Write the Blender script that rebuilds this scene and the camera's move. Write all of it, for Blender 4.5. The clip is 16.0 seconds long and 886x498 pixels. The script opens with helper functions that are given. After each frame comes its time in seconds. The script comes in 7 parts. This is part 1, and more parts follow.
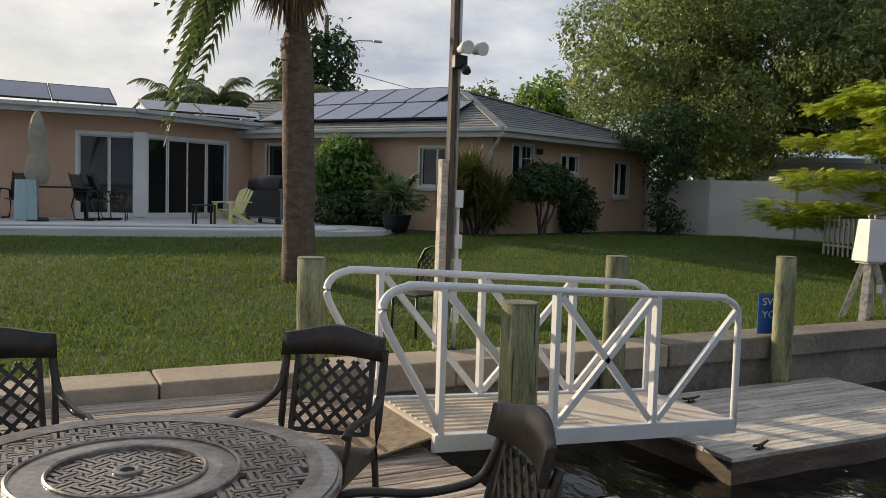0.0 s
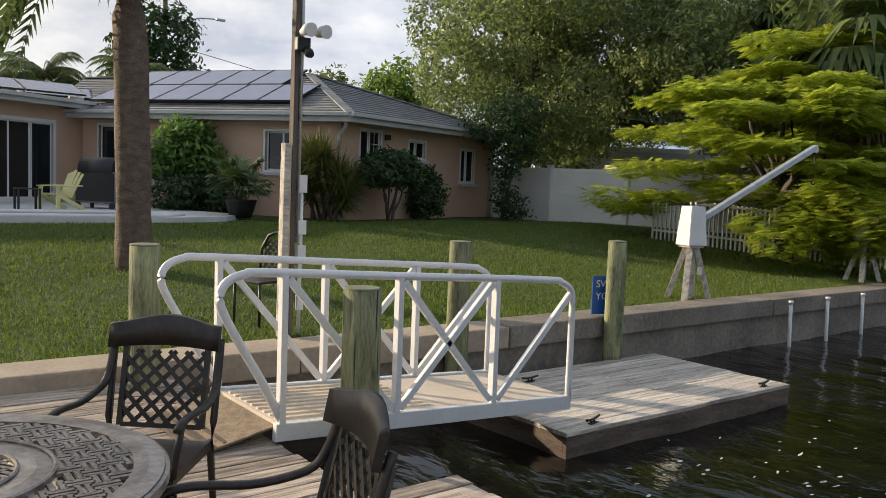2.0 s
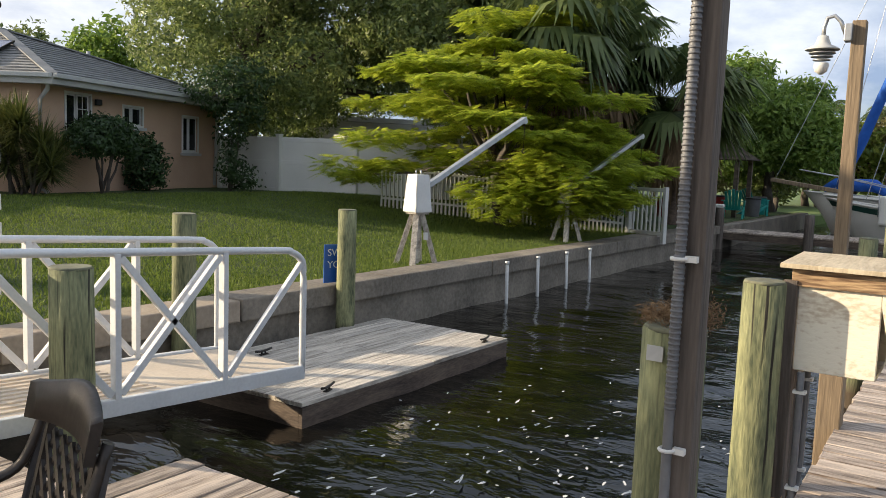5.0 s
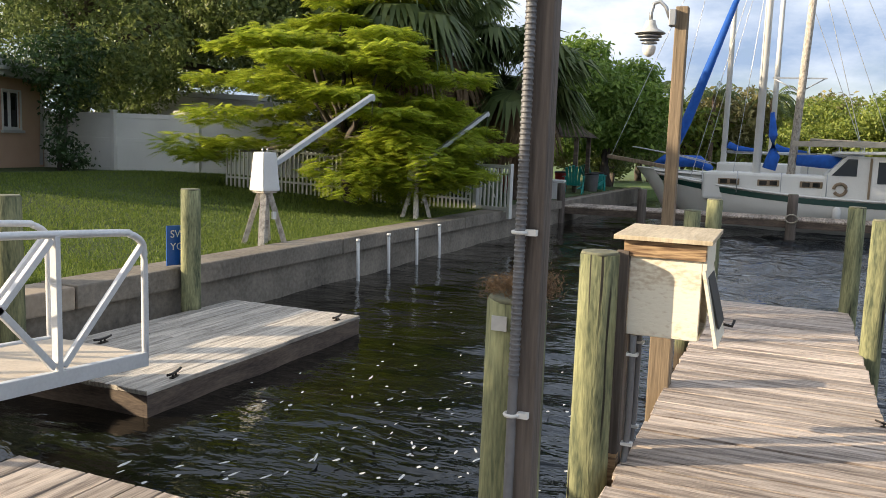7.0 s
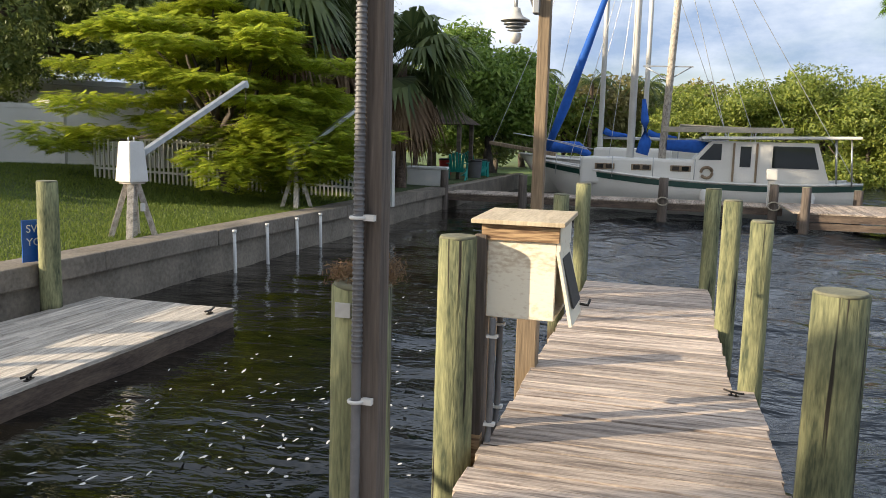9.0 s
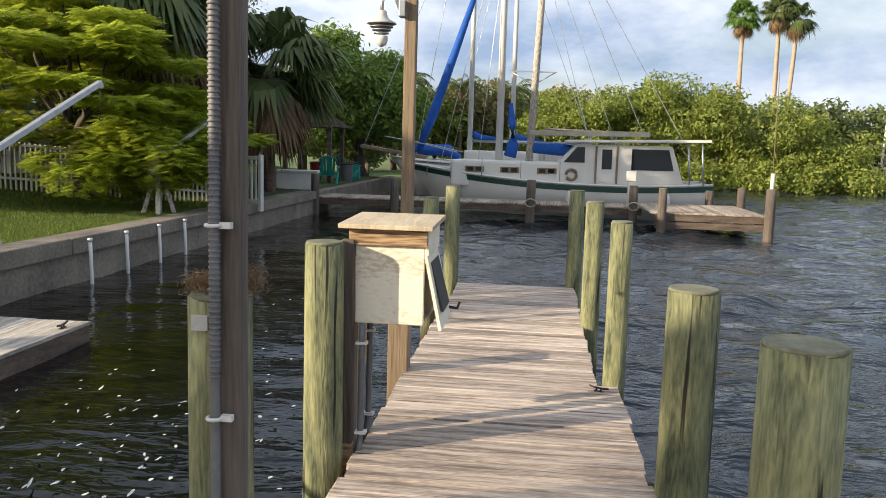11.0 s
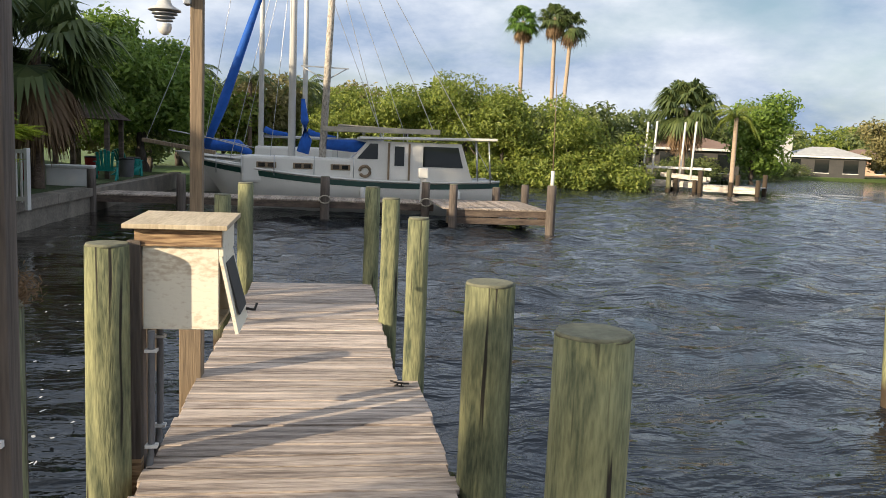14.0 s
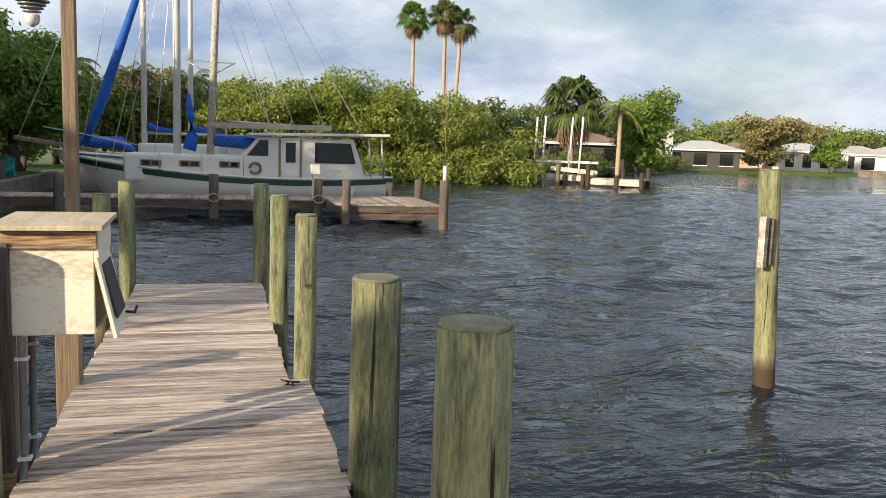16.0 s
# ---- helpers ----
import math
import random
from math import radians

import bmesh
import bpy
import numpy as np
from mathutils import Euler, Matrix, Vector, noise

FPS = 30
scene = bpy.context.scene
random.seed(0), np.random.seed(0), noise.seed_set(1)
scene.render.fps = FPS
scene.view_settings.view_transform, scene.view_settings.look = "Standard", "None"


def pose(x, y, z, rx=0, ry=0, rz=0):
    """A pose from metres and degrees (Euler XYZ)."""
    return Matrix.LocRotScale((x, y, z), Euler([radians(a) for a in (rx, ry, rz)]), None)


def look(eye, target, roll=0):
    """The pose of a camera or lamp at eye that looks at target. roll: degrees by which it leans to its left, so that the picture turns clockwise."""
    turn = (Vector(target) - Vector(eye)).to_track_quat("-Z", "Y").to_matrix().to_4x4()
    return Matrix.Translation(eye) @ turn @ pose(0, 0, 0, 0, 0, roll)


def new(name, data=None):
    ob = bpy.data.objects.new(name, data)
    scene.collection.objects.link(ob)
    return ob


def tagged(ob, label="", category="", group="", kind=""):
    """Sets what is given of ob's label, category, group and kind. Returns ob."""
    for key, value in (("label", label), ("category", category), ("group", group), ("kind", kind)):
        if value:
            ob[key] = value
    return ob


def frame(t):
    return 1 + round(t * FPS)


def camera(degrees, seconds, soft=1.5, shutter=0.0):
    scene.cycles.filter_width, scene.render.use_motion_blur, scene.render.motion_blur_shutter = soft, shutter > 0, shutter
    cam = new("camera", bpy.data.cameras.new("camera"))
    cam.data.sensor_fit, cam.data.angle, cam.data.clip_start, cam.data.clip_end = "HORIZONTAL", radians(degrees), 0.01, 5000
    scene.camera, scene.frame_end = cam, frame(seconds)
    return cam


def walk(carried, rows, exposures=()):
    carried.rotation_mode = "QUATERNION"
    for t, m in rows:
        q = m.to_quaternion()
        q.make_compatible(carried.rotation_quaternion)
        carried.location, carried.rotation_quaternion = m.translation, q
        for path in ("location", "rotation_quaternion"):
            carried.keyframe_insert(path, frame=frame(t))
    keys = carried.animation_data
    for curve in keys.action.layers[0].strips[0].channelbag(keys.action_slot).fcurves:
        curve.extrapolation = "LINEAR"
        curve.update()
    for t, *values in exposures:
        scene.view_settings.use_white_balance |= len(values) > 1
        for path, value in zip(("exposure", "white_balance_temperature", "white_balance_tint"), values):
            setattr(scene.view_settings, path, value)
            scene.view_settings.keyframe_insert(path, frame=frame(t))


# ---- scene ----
cam = camera(56.9, 16.0, soft=0.7)
PATH = [
    (0, look((-3.172, -6.173, 1.548), (-2.263, -4.397, 1.412), 1.7)),
    (0.5, look((-3.161, -6.176, 1.541), (-2.149, -4.456, 1.405), 1.6)),
    (1, look((-3.155, -6.184, 1.543), (-2.067, -4.512, 1.4), 1.8)),
    (1.5, look((-3.14, -6.183, 1.544), (-1.991, -4.553, 1.395), 2.1)),
    (2, look((-3.128, -6.193, 1.547), (-1.911, -4.614, 1.389), 2.2)),
    (2.5, look((-3.117, -6.199, 1.542), (-1.832, -4.676, 1.371), 2.2)),
    (3, look((-3.111, -6.202, 1.544), (-1.753, -4.744, 1.363), 2.2)),
    (3.5, look((-3.103, -6.194, 1.545), (-1.666, -4.816, 1.357), 2.4)),
    (4, look((-3.101, -6.19, 1.546), (-1.578, -4.907, 1.353), 2.5)),
    (6.5, look((-3.065, -6.178, 1.536), (-1.276, -5.316, 1.298), 1.7)),
    (7, look((-3.103, -6.206, 1.543), (-1.279, -5.425, 1.294), 2.0)),
    (7.5, look((-3.063, -6.275, 1.531), (-1.213, -5.564, 1.262), 2.0)),
    (8, look((-3.049, -6.324, 1.534), (-1.178, -5.673, 1.26), 1.8)),
    (10.5, look((-2.997, -6.358, 1.54), (-1.038, -6.048, 1.283), 1.6)),
    (11, look((-2.982, -6.367, 1.541), (-1.011, -6.14, 1.287), 1.6)),
    (11.5, look((-2.971, -6.376, 1.541), (-0.992, -6.231, 1.288), 1.5)),
    (12, look((-2.968, -6.374, 1.544), (-0.985, -6.315, 1.291), 1.6)),
    (12.5, look((-2.961, -6.368, 1.543), (-0.978, -6.404, 1.287), 1.6)),
    (13, look((-2.952, -6.366, 1.541), (-0.972, -6.487, 1.283), 1.5)),
    (13.5, look((-2.942, -6.362, 1.543), (-0.969, -6.561, 1.287), 1.6)),
    (14, look((-2.94, -6.341, 1.542), (-0.974, -6.613, 1.296), 2.3)),
    (14.5, look((-2.935, -6.33, 1.542), (-0.979, -6.667, 1.297), 2.6)),
    (15, look((-2.938, -6.332, 1.543), (-0.993, -6.724, 1.294), 2.0)),
    (15.5, look((-2.946, -6.344, 1.539), (-1.015, -6.806, 1.294), 1.7)),
    (16, look((-2.968, -6.384, 1.541), (-1.053, -6.904, 1.294), 1.9)),
]
walk(cam, PATH, [(0, 0.07), (2.5, 0.44), (4.0, 0.54), (7.0, 0.75), (11.0, 0.68), (16.0, 0.45)])

# ---- light ----
SUN_AZ = math.atan2(0.86, -0.51)
SUN_EL = radians(17)
world = bpy.data.worlds.new("world")
scene.world = world
world.use_nodes = True
wn = world.node_tree
wn.nodes.clear()


def wnode(kind, **values):
    n = wn.nodes.new(kind)
    for k, v in values.items():
        n.inputs[k].default_value = v
    return n


sky = wn.nodes.new("ShaderNodeTexSky")
sky.sky_type = "NISHITA"
sky.sun_disc = False
sky.sun_elevation = SUN_EL
sky.sun_rotation = math.pi / 2 - SUN_AZ
sky_dim = wnode("ShaderNodeVectorMath")
sky_dim.operation = "SCALE"
sky_dim.inputs["Scale"].default_value = 0.085
wn.links.new(sky.outputs[0], sky_dim.inputs[0])
wcoord = wn.nodes.new("ShaderNodeTexCoord")
wmap = wn.nodes.new("ShaderNodeMapping")
wmap.inputs["Scale"].default_value = (1.5, 1.5, 3.8)
wmap.inputs["Location"].default_value = (3.1, 0.4, 0.6)
wn.links.new(wcoord.outputs["Generated"], wmap.inputs[0])
cloud = wnode("ShaderNodeTexNoise", Scale=1.5, Detail=9.0, Roughness=0.55)
wn.links.new(wmap.outputs[0], cloud.inputs["Vector"])
cover = wn.nodes.new("ShaderNodeValToRGB")
cover.color_ramp.elements[0].position, cover.color_ramp.elements[0].color = 0.30, (0, 0, 0, 1)
cover.color_ramp.elements[1].position, cover.color_ramp.elements[1].color = 0.52, (1, 1, 1, 1)
wn.links.new(cloud.outputs[0], cover.inputs[0])
puff = wnode("ShaderNodeTexNoise", Scale=3.2, Detail=8.0, Roughness=0.6)
wn.links.new(wmap.outputs[0], puff.inputs["Vector"])
tone = wn.nodes.new("ShaderNodeValToRGB")
tone.color_ramp.elements[0].position, tone.color_ramp.elements[0].color = 0.34, (0.28, 0.37, 0.53, 1)
tone.color_ramp.elements[1].position, tone.color_ramp.elements[1].color = 0.68, (0.73, 0.77, 0.83, 1)
wn.links.new(puff.outputs[0], tone.inputs[0])
# clouds turn brighter and warmer towards the low sun
toward = wn.nodes.new("ShaderNodeVectorMath")
toward.operation = "DOT_PRODUCT"
toward.inputs[1].default_value = (math.cos(SUN_AZ), math.sin(SUN_AZ), 0.15)
wn.links.new(wcoord.outputs["Generated"], toward.inputs[0])
glow = wn.nodes.new("ShaderNodeMapRange")
glow.inputs["From Min"].default_value, glow.inputs["From Max"].default_value = 0.35, 1.0
wn.links.new(toward.outputs["Value"], glow.inputs["Value"])
warm = wn.nodes.new("ShaderNodeMix")
warm.data_type = "RGBA"
warm.blend_type = "ADD"
warm.inputs[7].default_value = (0.60, 0.46, 0.27, 1)
wn.links.new(glow.outputs[0], warm.inputs[0])
wn.links.new(tone.outputs[0], warm.inputs[6])
wmix = wn.nodes.new("ShaderNodeMix")
wmix.data_type = "RGBA"
wn.links.new(cover.outputs[0], wmix.inputs[0])
wn.links.new(sky_dim.outputs[0], wmix.inputs[6])
wn.links.new(warm.outputs[2], wmix.inputs[7])
wback = wnode("ShaderNodeBackground", Strength=0.9)
wn.links.new(wmix.outputs[2], wback.inputs[0])
wout = wn.nodes.new("ShaderNodeOutputWorld")
wn.links.new(wback.outputs[0], wout.inputs[0])

sun = new("sun", bpy.data.lights.new("sun", "SUN"))
sun.data.energy = 5.0
sun.data.angle = radians(0.6)
sun.data.color = (1.0, 0.83, 0.60)
sun.matrix_world = look((40 * math.cos(SUN_AZ), 40 * math.sin(SUN_AZ), 40 * math.tan(SUN_EL)), (0, 0, 0))


# ---- materials ----
def mat(name, base, other=None, rough=0.7, metal=0.0, scale=4.0, stretch=(1, 1, 1), bump=0.15, fine=40.0, rand=0.0, island=0.0, mix=(0.35, 0.7), coords="Object", depth=0.02):
    """A surface with two scales of variation between two colours, fine relief, and a shade that differs from piece to piece."""
    m = bpy.data.materials.new(name)
    m.use_nodes = True
    nt = m.node_tree
    b = nt.nodes["Principled BSDF"]
    other = other or tuple(c * 0.7 for c in base)
    co = nt.nodes.new("ShaderNodeTexCoord")
    mp = nt.nodes.new("ShaderNodeMapping")
    mp.inputs["Scale"].default_value = stretch
    src = co.outputs[coords]
    if rand:
        info = nt.nodes.new("ShaderNodeObjectInfo")
        add = nt.nodes.new("ShaderNodeVectorMath")
        add.operation = "MULTIPLY_ADD"
        add.inputs[1].default_value = (37, 53, 71)
        nt.links.new(info.outputs["Random"], add.inputs[0])
        nt.links.new(src, add.inputs[2])
        src = add.outputs[0]
    nt.links.new(src, mp.inputs[0])
    n1 = nt.nodes.new("ShaderNodeTexNoise")
    n1.inputs["Scale"].default_value, n1.inputs["Detail"].default_value = scale, 5
    n2 = nt.nodes.new("ShaderNodeTexNoise")
    n2.inputs["Scale"].default_value, n2.inputs["Detail"].default_value = fine, 4
    for n in (n1, n2):
        nt.links.new(mp.outputs[0], n.inputs["Vector"])
    av = nt.nodes.new("ShaderNodeMath")
    av.operation = "MULTIPLY_ADD"
    av.inputs[1].default_value = 0.6
    nt.links.new(n1.outputs[0], av.inputs[0])
    half = nt.nodes.new("ShaderNodeMath")
    half.operation = "MULTIPLY"
    half.inputs[1].default_value = 0.4
    nt.links.new(n2.outputs[0], half.inputs[0])
    nt.links.new(half.outputs[0], av.inputs[2])
    rmp = nt.nodes.new("ShaderNodeValToRGB")
    rmp.color_ramp.elements[0].position, rmp.color_ramp.elements[0].color = mix[0], (*other, 1)
    rmp.color_ramp.elements[1].position, rmp.color_ramp.elements[1].color = mix[1], (*base, 1)
    nt.links.new(av.outputs[0], rmp.inputs[0])
    col = rmp.outputs[0]
    if rand or island:
        if island:
            geo = nt.nodes.new("ShaderNodeNewGeometry")
            val, amount = geo.outputs["Random Per Island"], island
        else:
            val, amount = info.outputs["Random"], rand
        rng = nt.nodes.new("ShaderNodeMapRange")
        rng.inputs["To Min"].default_value, rng.inputs["To Max"].default_value = 1 - amount, 1 + amount
        nt.links.new(val, rng.inputs["Value"])
        hsv = nt.nodes.new("ShaderNodeHueSaturation")
        nt.links.new(rng.outputs[0], hsv.inputs["Value"])
        nt.links.new(col, hsv.inputs["Color"])
        col = hsv.outputs[0]
    nt.links.new(col, b.inputs["Base Color"])
    b.inputs["Roughness"].default_value, b.inputs["Metallic"].default_value = rough, metal
    if bump:
        bp = nt.nodes.new("ShaderNodeBump")
        bp.inputs["Strength"].default_value, bp.inputs["Distance"].default_value = bump, depth
        nt.links.new(av.outputs[0], bp.inputs["Height"])
        nt.links.new(bp.outputs[0], b.inputs["Normal"])
    return m


def leaf_mat(name, a, b_, through_amount=0.35, rough=0.5):
    """Leaves: each one its own shade, a little light passing through."""
    m = bpy.data.materials.new(name)
    m.use_nodes = True
    nt = m.node_tree
    b = nt.nodes["Principled BSDF"]
    geo = nt.nodes.new("ShaderNodeNewGeometry")
    rmp = nt.nodes.new("ShaderNodeValToRGB")
    rmp.color_ramp.elements[0].color, rmp.color_ramp.elements[1].color = (*a, 1), (*b_, 1)
    nt.links.new(geo.outputs["Random Per Island"], rmp.inputs[0])
    nt.links.new(rmp.outputs[0], b.inputs["Base Color"])
    b.inputs["Roughness"].default_value = rough
    tr = nt.nodes.new("ShaderNodeBsdfTranslucent")
    nt.links.new(rmp.outputs[0], tr.inputs[0])
    mx = nt.nodes.new("ShaderNodeMixShader")
    mx.inputs[0].default_value = through_amount
    nt.links.new(b.outputs[0], mx.inputs[1])
    nt.links.new(tr.outputs[0], mx.inputs[2])
    nt.links.new(mx.outputs[0], nt.nodes["Material Output"].inputs[0])
    return m


def glass_mat(name, tint, rough=0.03):
    m = bpy.data.materials.new(name)
    m.use_nodes = True
    b = m.node_tree.nodes["Principled BSDF"]
    b.inputs["Base Color"].default_value = (*tint, 1)
    b.inputs["Roughness"].default_value = rough
    b.inputs["IOR"].default_value = 1.5
    return m


M_DECK = mat("weathered deck wood", (0.52, 0.43, 0.35), (0.16, 0.125, 0.10), rough=0.85, scale=1.7, stretch=(1, 16, 6), bump=0.7, fine=10, rand=0.28, mix=(0.38, 0.60))
M_DECKY = mat("weathered dock wood", (0.60, 0.50, 0.42), (0.18, 0.14, 0.115), rough=0.85, scale=1.7, stretch=(16, 1, 6), bump=0.7, fine=10, rand=0.30, mix=(0.38, 0.60))
M_FLOAT = mat("grey float wood", (0.64, 0.58, 0.50), (0.24, 0.21, 0.175), rough=0.85, scale=1.7, stretch=(1, 14, 6), bump=0.6, fine=10, rand=0.22, mix=(0.36, 0.60))
M_FASCIA = mat("dark wet timber", (0.20, 0.15, 0.11), (0.05, 0.035, 0.03), rough=0.85, scale=2, stretch=(1, 1, 5), bump=0.4, fine=14)
M_PILE = mat("greenish treated pile wood", (0.285, 0.285, 0.145), (0.045, 0.058, 0.032), rough=0.85, scale=2.2, stretch=(6, 6, 1.0), bump=0.6, fine=14, rand=0.22, mix=(0.34, 0.64))
# dark wet foot of the piles, from the tide line down
nt = M_PILE.node_tree
foot_co = nt.nodes.new("ShaderNodeTexCoord")
foot_sep = nt.nodes.new("ShaderNodeSeparateXYZ")
nt.links.new(foot_co.outputs["Object"], foot_sep.inputs[0])
foot = nt.nodes.new("ShaderNodeMapRange")
for key, val in (("From Min", 1.38), ("From Max", 1.52), ("To Min", 1.0), ("To Max", 0.0)):
    foot.inputs[key].default_value = val
nt.links.new(foot_sep.outputs["Z"], foot.inputs["Value"])
foot_mix = nt.nodes.new("ShaderNodeMix")
foot_mix.data_type = "RGBA"
foot_mix.inputs[7].default_value = (0.055, 0.038, 0.022, 1)
pb = nt.nodes["Principled BSDF"]
nt.links.new(pb.inputs["Base Color"].links[0].from_socket, foot_mix.inputs[6])
nt.links.new(foot.outputs[0], foot_mix.inputs[0])
# long drying cracks down the shaft
crack_map = nt.nodes.new("ShaderNodeMapping")
crack_map.inputs["Scale"].default_value = (26, 26, 0.9)
crack_rand = nt.nodes.new("ShaderNodeObjectInfo")
crack_add = nt.nodes.new("ShaderNodeVectorMath")
crack_add.operation = "MULTIPLY_ADD"
crack_add.inputs[1].default_value = (17, 29, 41)
nt.links.new(crack_rand.outputs["Random"], crack_add.inputs[0])
nt.links.new(foot_co.outputs["Object"], crack_add.inputs[2])
nt.links.new(crack_add.outputs[0], crack_map.inputs[0])
crack = nt.nodes.new("ShaderNodeTexNoise")
crack.inputs["Scale"].default_value, crack.inputs["Detail"].default_value = 1.0, 2
nt.links.new(crack_map.outputs[0], crack.inputs["Vector"])
crack_rng = nt.nodes.new("ShaderNodeMapRange")
for key, val in (("From Min", 0.30), ("From Max", 0.35), ("To Min", 1.0), ("To Max", 0.0)):
    crack_rng.inputs[key].default_value = val
nt.links.new(crack.outputs[0], crack_rng.inputs["Value"])
crack_mix = nt.nodes.new("ShaderNodeMix")
crack_mix.data_type = "RGBA"
crack_mix.inputs[7].default_value = (0.022, 0.018, 0.012, 1)
nt.links.new(foot_mix.outputs[2], crack_mix.inputs[6])
nt.links.new(crack_rng.outputs[0], crack_mix.inputs[0])
nt.links.new(crack_mix.outputs[2], pb.inputs["Base Color"])
M_PILETOP = mat("sawn pile end grain", (0.24, 0.24, 0.16), (0.11, 0.11, 0.075), rough=0.9, scale=9, bump=0.3)
M_POST = mat("old grey brown post wood", (0.19, 0.155, 0.13), (0.06, 0.048, 0.04), rough=0.85, scale=2, stretch=(8, 8, 0.5), bump=0.6, fine=10)
M_TAN = mat("tan post wood", (0.33, 0.245, 0.155), (0.13, 0.095, 0.062), rough=0.8, scale=2, stretch=(8, 8, 0.5), bump=0.5, fine=10)
M_ALU = mat("dull aluminium", (0.78, 0.78, 0.78), (0.62, 0.62, 0.62), rough=0.45, metal=0.15, scale=3, bump=0.03)
M_ALUDK = mat("ribbed walkway sheet", (0.74, 0.63, 0.50), (0.54, 0.45, 0.35), rough=0.6, metal=0.1, scale=2.5, bump=0.08)
M_CAST = mat("brown black cast metal", (0.055, 0.042, 0.034), (0.02, 0.017, 0.015), rough=0.42, metal=0.35, scale=9, bump=0.1)
M_TABLE = mat("worn cast metal table", (0.42, 0.38, 0.35), (0.13, 0.11, 0.095), rough=0.32, metal=0.65, scale=5, bump=0.12)
M_CONC = mat("stained concrete", (0.29, 0.25, 0.20), (0.10, 0.085, 0.068), rough=0.9, scale=1.3, bump=0.35, fine=22, mix=(0.32, 0.66))
M_CAP = mat("sandy concrete cap", (0.45, 0.37, 0.28), (0.28, 0.225, 0.17), rough=0.9, scale=2.2, bump=0.3, fine=25)
M_GRASSG = mat("lawn soil and turf", (0.070, 0.105, 0.022), (0.028, 0.045, 0.011), rough=0.95, scale=1.1, bump=0.9, fine=38, depth=0.05)
M_FARG = mat("far bank grass", (0.14, 0.20, 0.045), (0.07, 0.11, 0.03), rough=0.95, scale=0.2, bump=0.4, fine=3)
M_STUCCO = mat("peach stucco", (0.60, 0.41, 0.29), (0.50, 0.33, 0.23), rough=0.9, scale=1.2, bump=0.25, fine=60)
M_WHITE = mat("white paint", (0.74, 0.73, 0.70), (0.60, 0.59, 0.56), rough=0.55, scale=2, bump=0.05)
M_VINYL = mat("white vinyl fence", (0.70, 0.68, 0.63), (0.58, 0.56, 0.52), rough=0.45, scale=1.2, bump=0.05)
M_TRIM = mat("pale grey fascia", (0.55, 0.55, 0.53), (0.42, 0.42, 0.41), rough=0.6, scale=2, bump=0.05)
M_SHINGLE = mat("grey asphalt shingle", (0.34, 0.34, 0.33), (0.20, 0.20, 0.20), rough=0.9, scale=3, stretch=(1, 1, 1), bump=0.4, fine=40)
M_FLATROOF = mat("pale flat roofing", (0.50, 0.49, 0.46), (0.36, 0.35, 0.33), rough=0.9, scale=1, bump=0.2)
M_PANEL = mat("solar cell glass", (0.13, 0.16, 0.27), (0.09, 0.115, 0.21), rough=0.22, metal=0.0, scale=2, bump=0.0)
M_PANELF = mat("solar frame", (0.03, 0.03, 0.03), rough=0.5, metal=0.4, bump=0.0)
M_GLASSD = glass_mat("dark window glass", (0.012, 0.015, 0.016))
M_DARK = mat("black for room shade and eave fitting", (0.02, 0.02, 0.02), rough=0.8, bump=0.0)
M_PATIO = mat("pale patio concrete", (0.66, 0.65, 0.63), (0.52, 0.51, 0.50), rough=0.8, scale=1.2, bump=0.1)
M_POOLW = glass_mat("pool water", (0.03, 0.11, 0.14), 0.05)
M_BARK = mat("brown palm bark", (0.22, 0.155, 0.115), (0.09, 0.065, 0.05), rough=0.95, scale=3, stretch=(3, 3, 5), bump=0.9, fine=14, depth=0.05)
M_OAKBARK = mat("dark oak bark", (0.12, 0.10, 0.08), (0.05, 0.04, 0.035), rough=0.95, scale=3, stretch=(4, 4, 1), bump=0.8, fine=14)
M_PALEBARK = mat("pale palm bark", (0.50, 0.38, 0.27), (0.34, 0.26, 0.19), rough=0.9, scale=2, stretch=(1, 1, 4), bump=0.3)
L_OAK = leaf_mat("oak leaf", (0.085, 0.130, 0.042), (0.310, 0.360, 0.125), 0.5, 0.36)
L_POIN = leaf_mat("feathery yellow green leaf", (0.190, 0.285, 0.028), (0.60, 0.64, 0.075), 0.55)
L_PALM = leaf_mat("palm leaf", (0.065, 0.105, 0.034), (0.190, 0.235, 0.080), 0.4)
L_DRY = leaf_mat("dry palm leaf", (0.16, 0.10, 0.055), (0.30, 0.20, 0.11), 0.2, 0.8)
L_FICUS = leaf_mat("broad tree leaf", (0.110, 0.195, 0.030), (0.270, 0.380, 0.070), 0.45)
L_MANG = leaf_mat("mangrove leaf", (0.120, 0.185, 0.030), (0.340, 0.380, 0.075), 0.4)
L_DKGRN = leaf_mat("shrub leaf", (0.020, 0.045, 0.014), (0.055, 0.105, 0.028), 0.3)
L_BRIGHT = leaf_mat("bright shrub leaf", (0.070, 0.150, 0.025), (0.170, 0.290, 0.050), 0.4)
L_FAR = leaf_mat("far tree leaf", (0.085, 0.125, 0.036), (0.220, 0.255, 0.080), 0.4)
L_OLIVE = leaf_mat("olive autumn leaf", (0.190, 0.180, 0.075), (0.340, 0.300, 0.125), 0.4)
L_GRASS = leaf_mat("grass blade", (0.075, 0.125, 0.018), (0.205, 0.260, 0.045), 0.4, 0.7)
M_BLUE = mat("blue canvas", (0.010, 0.11, 0.50), (0.006, 0.07, 0.33), rough=0.8, scale=4, bump=0.3, fine=9)
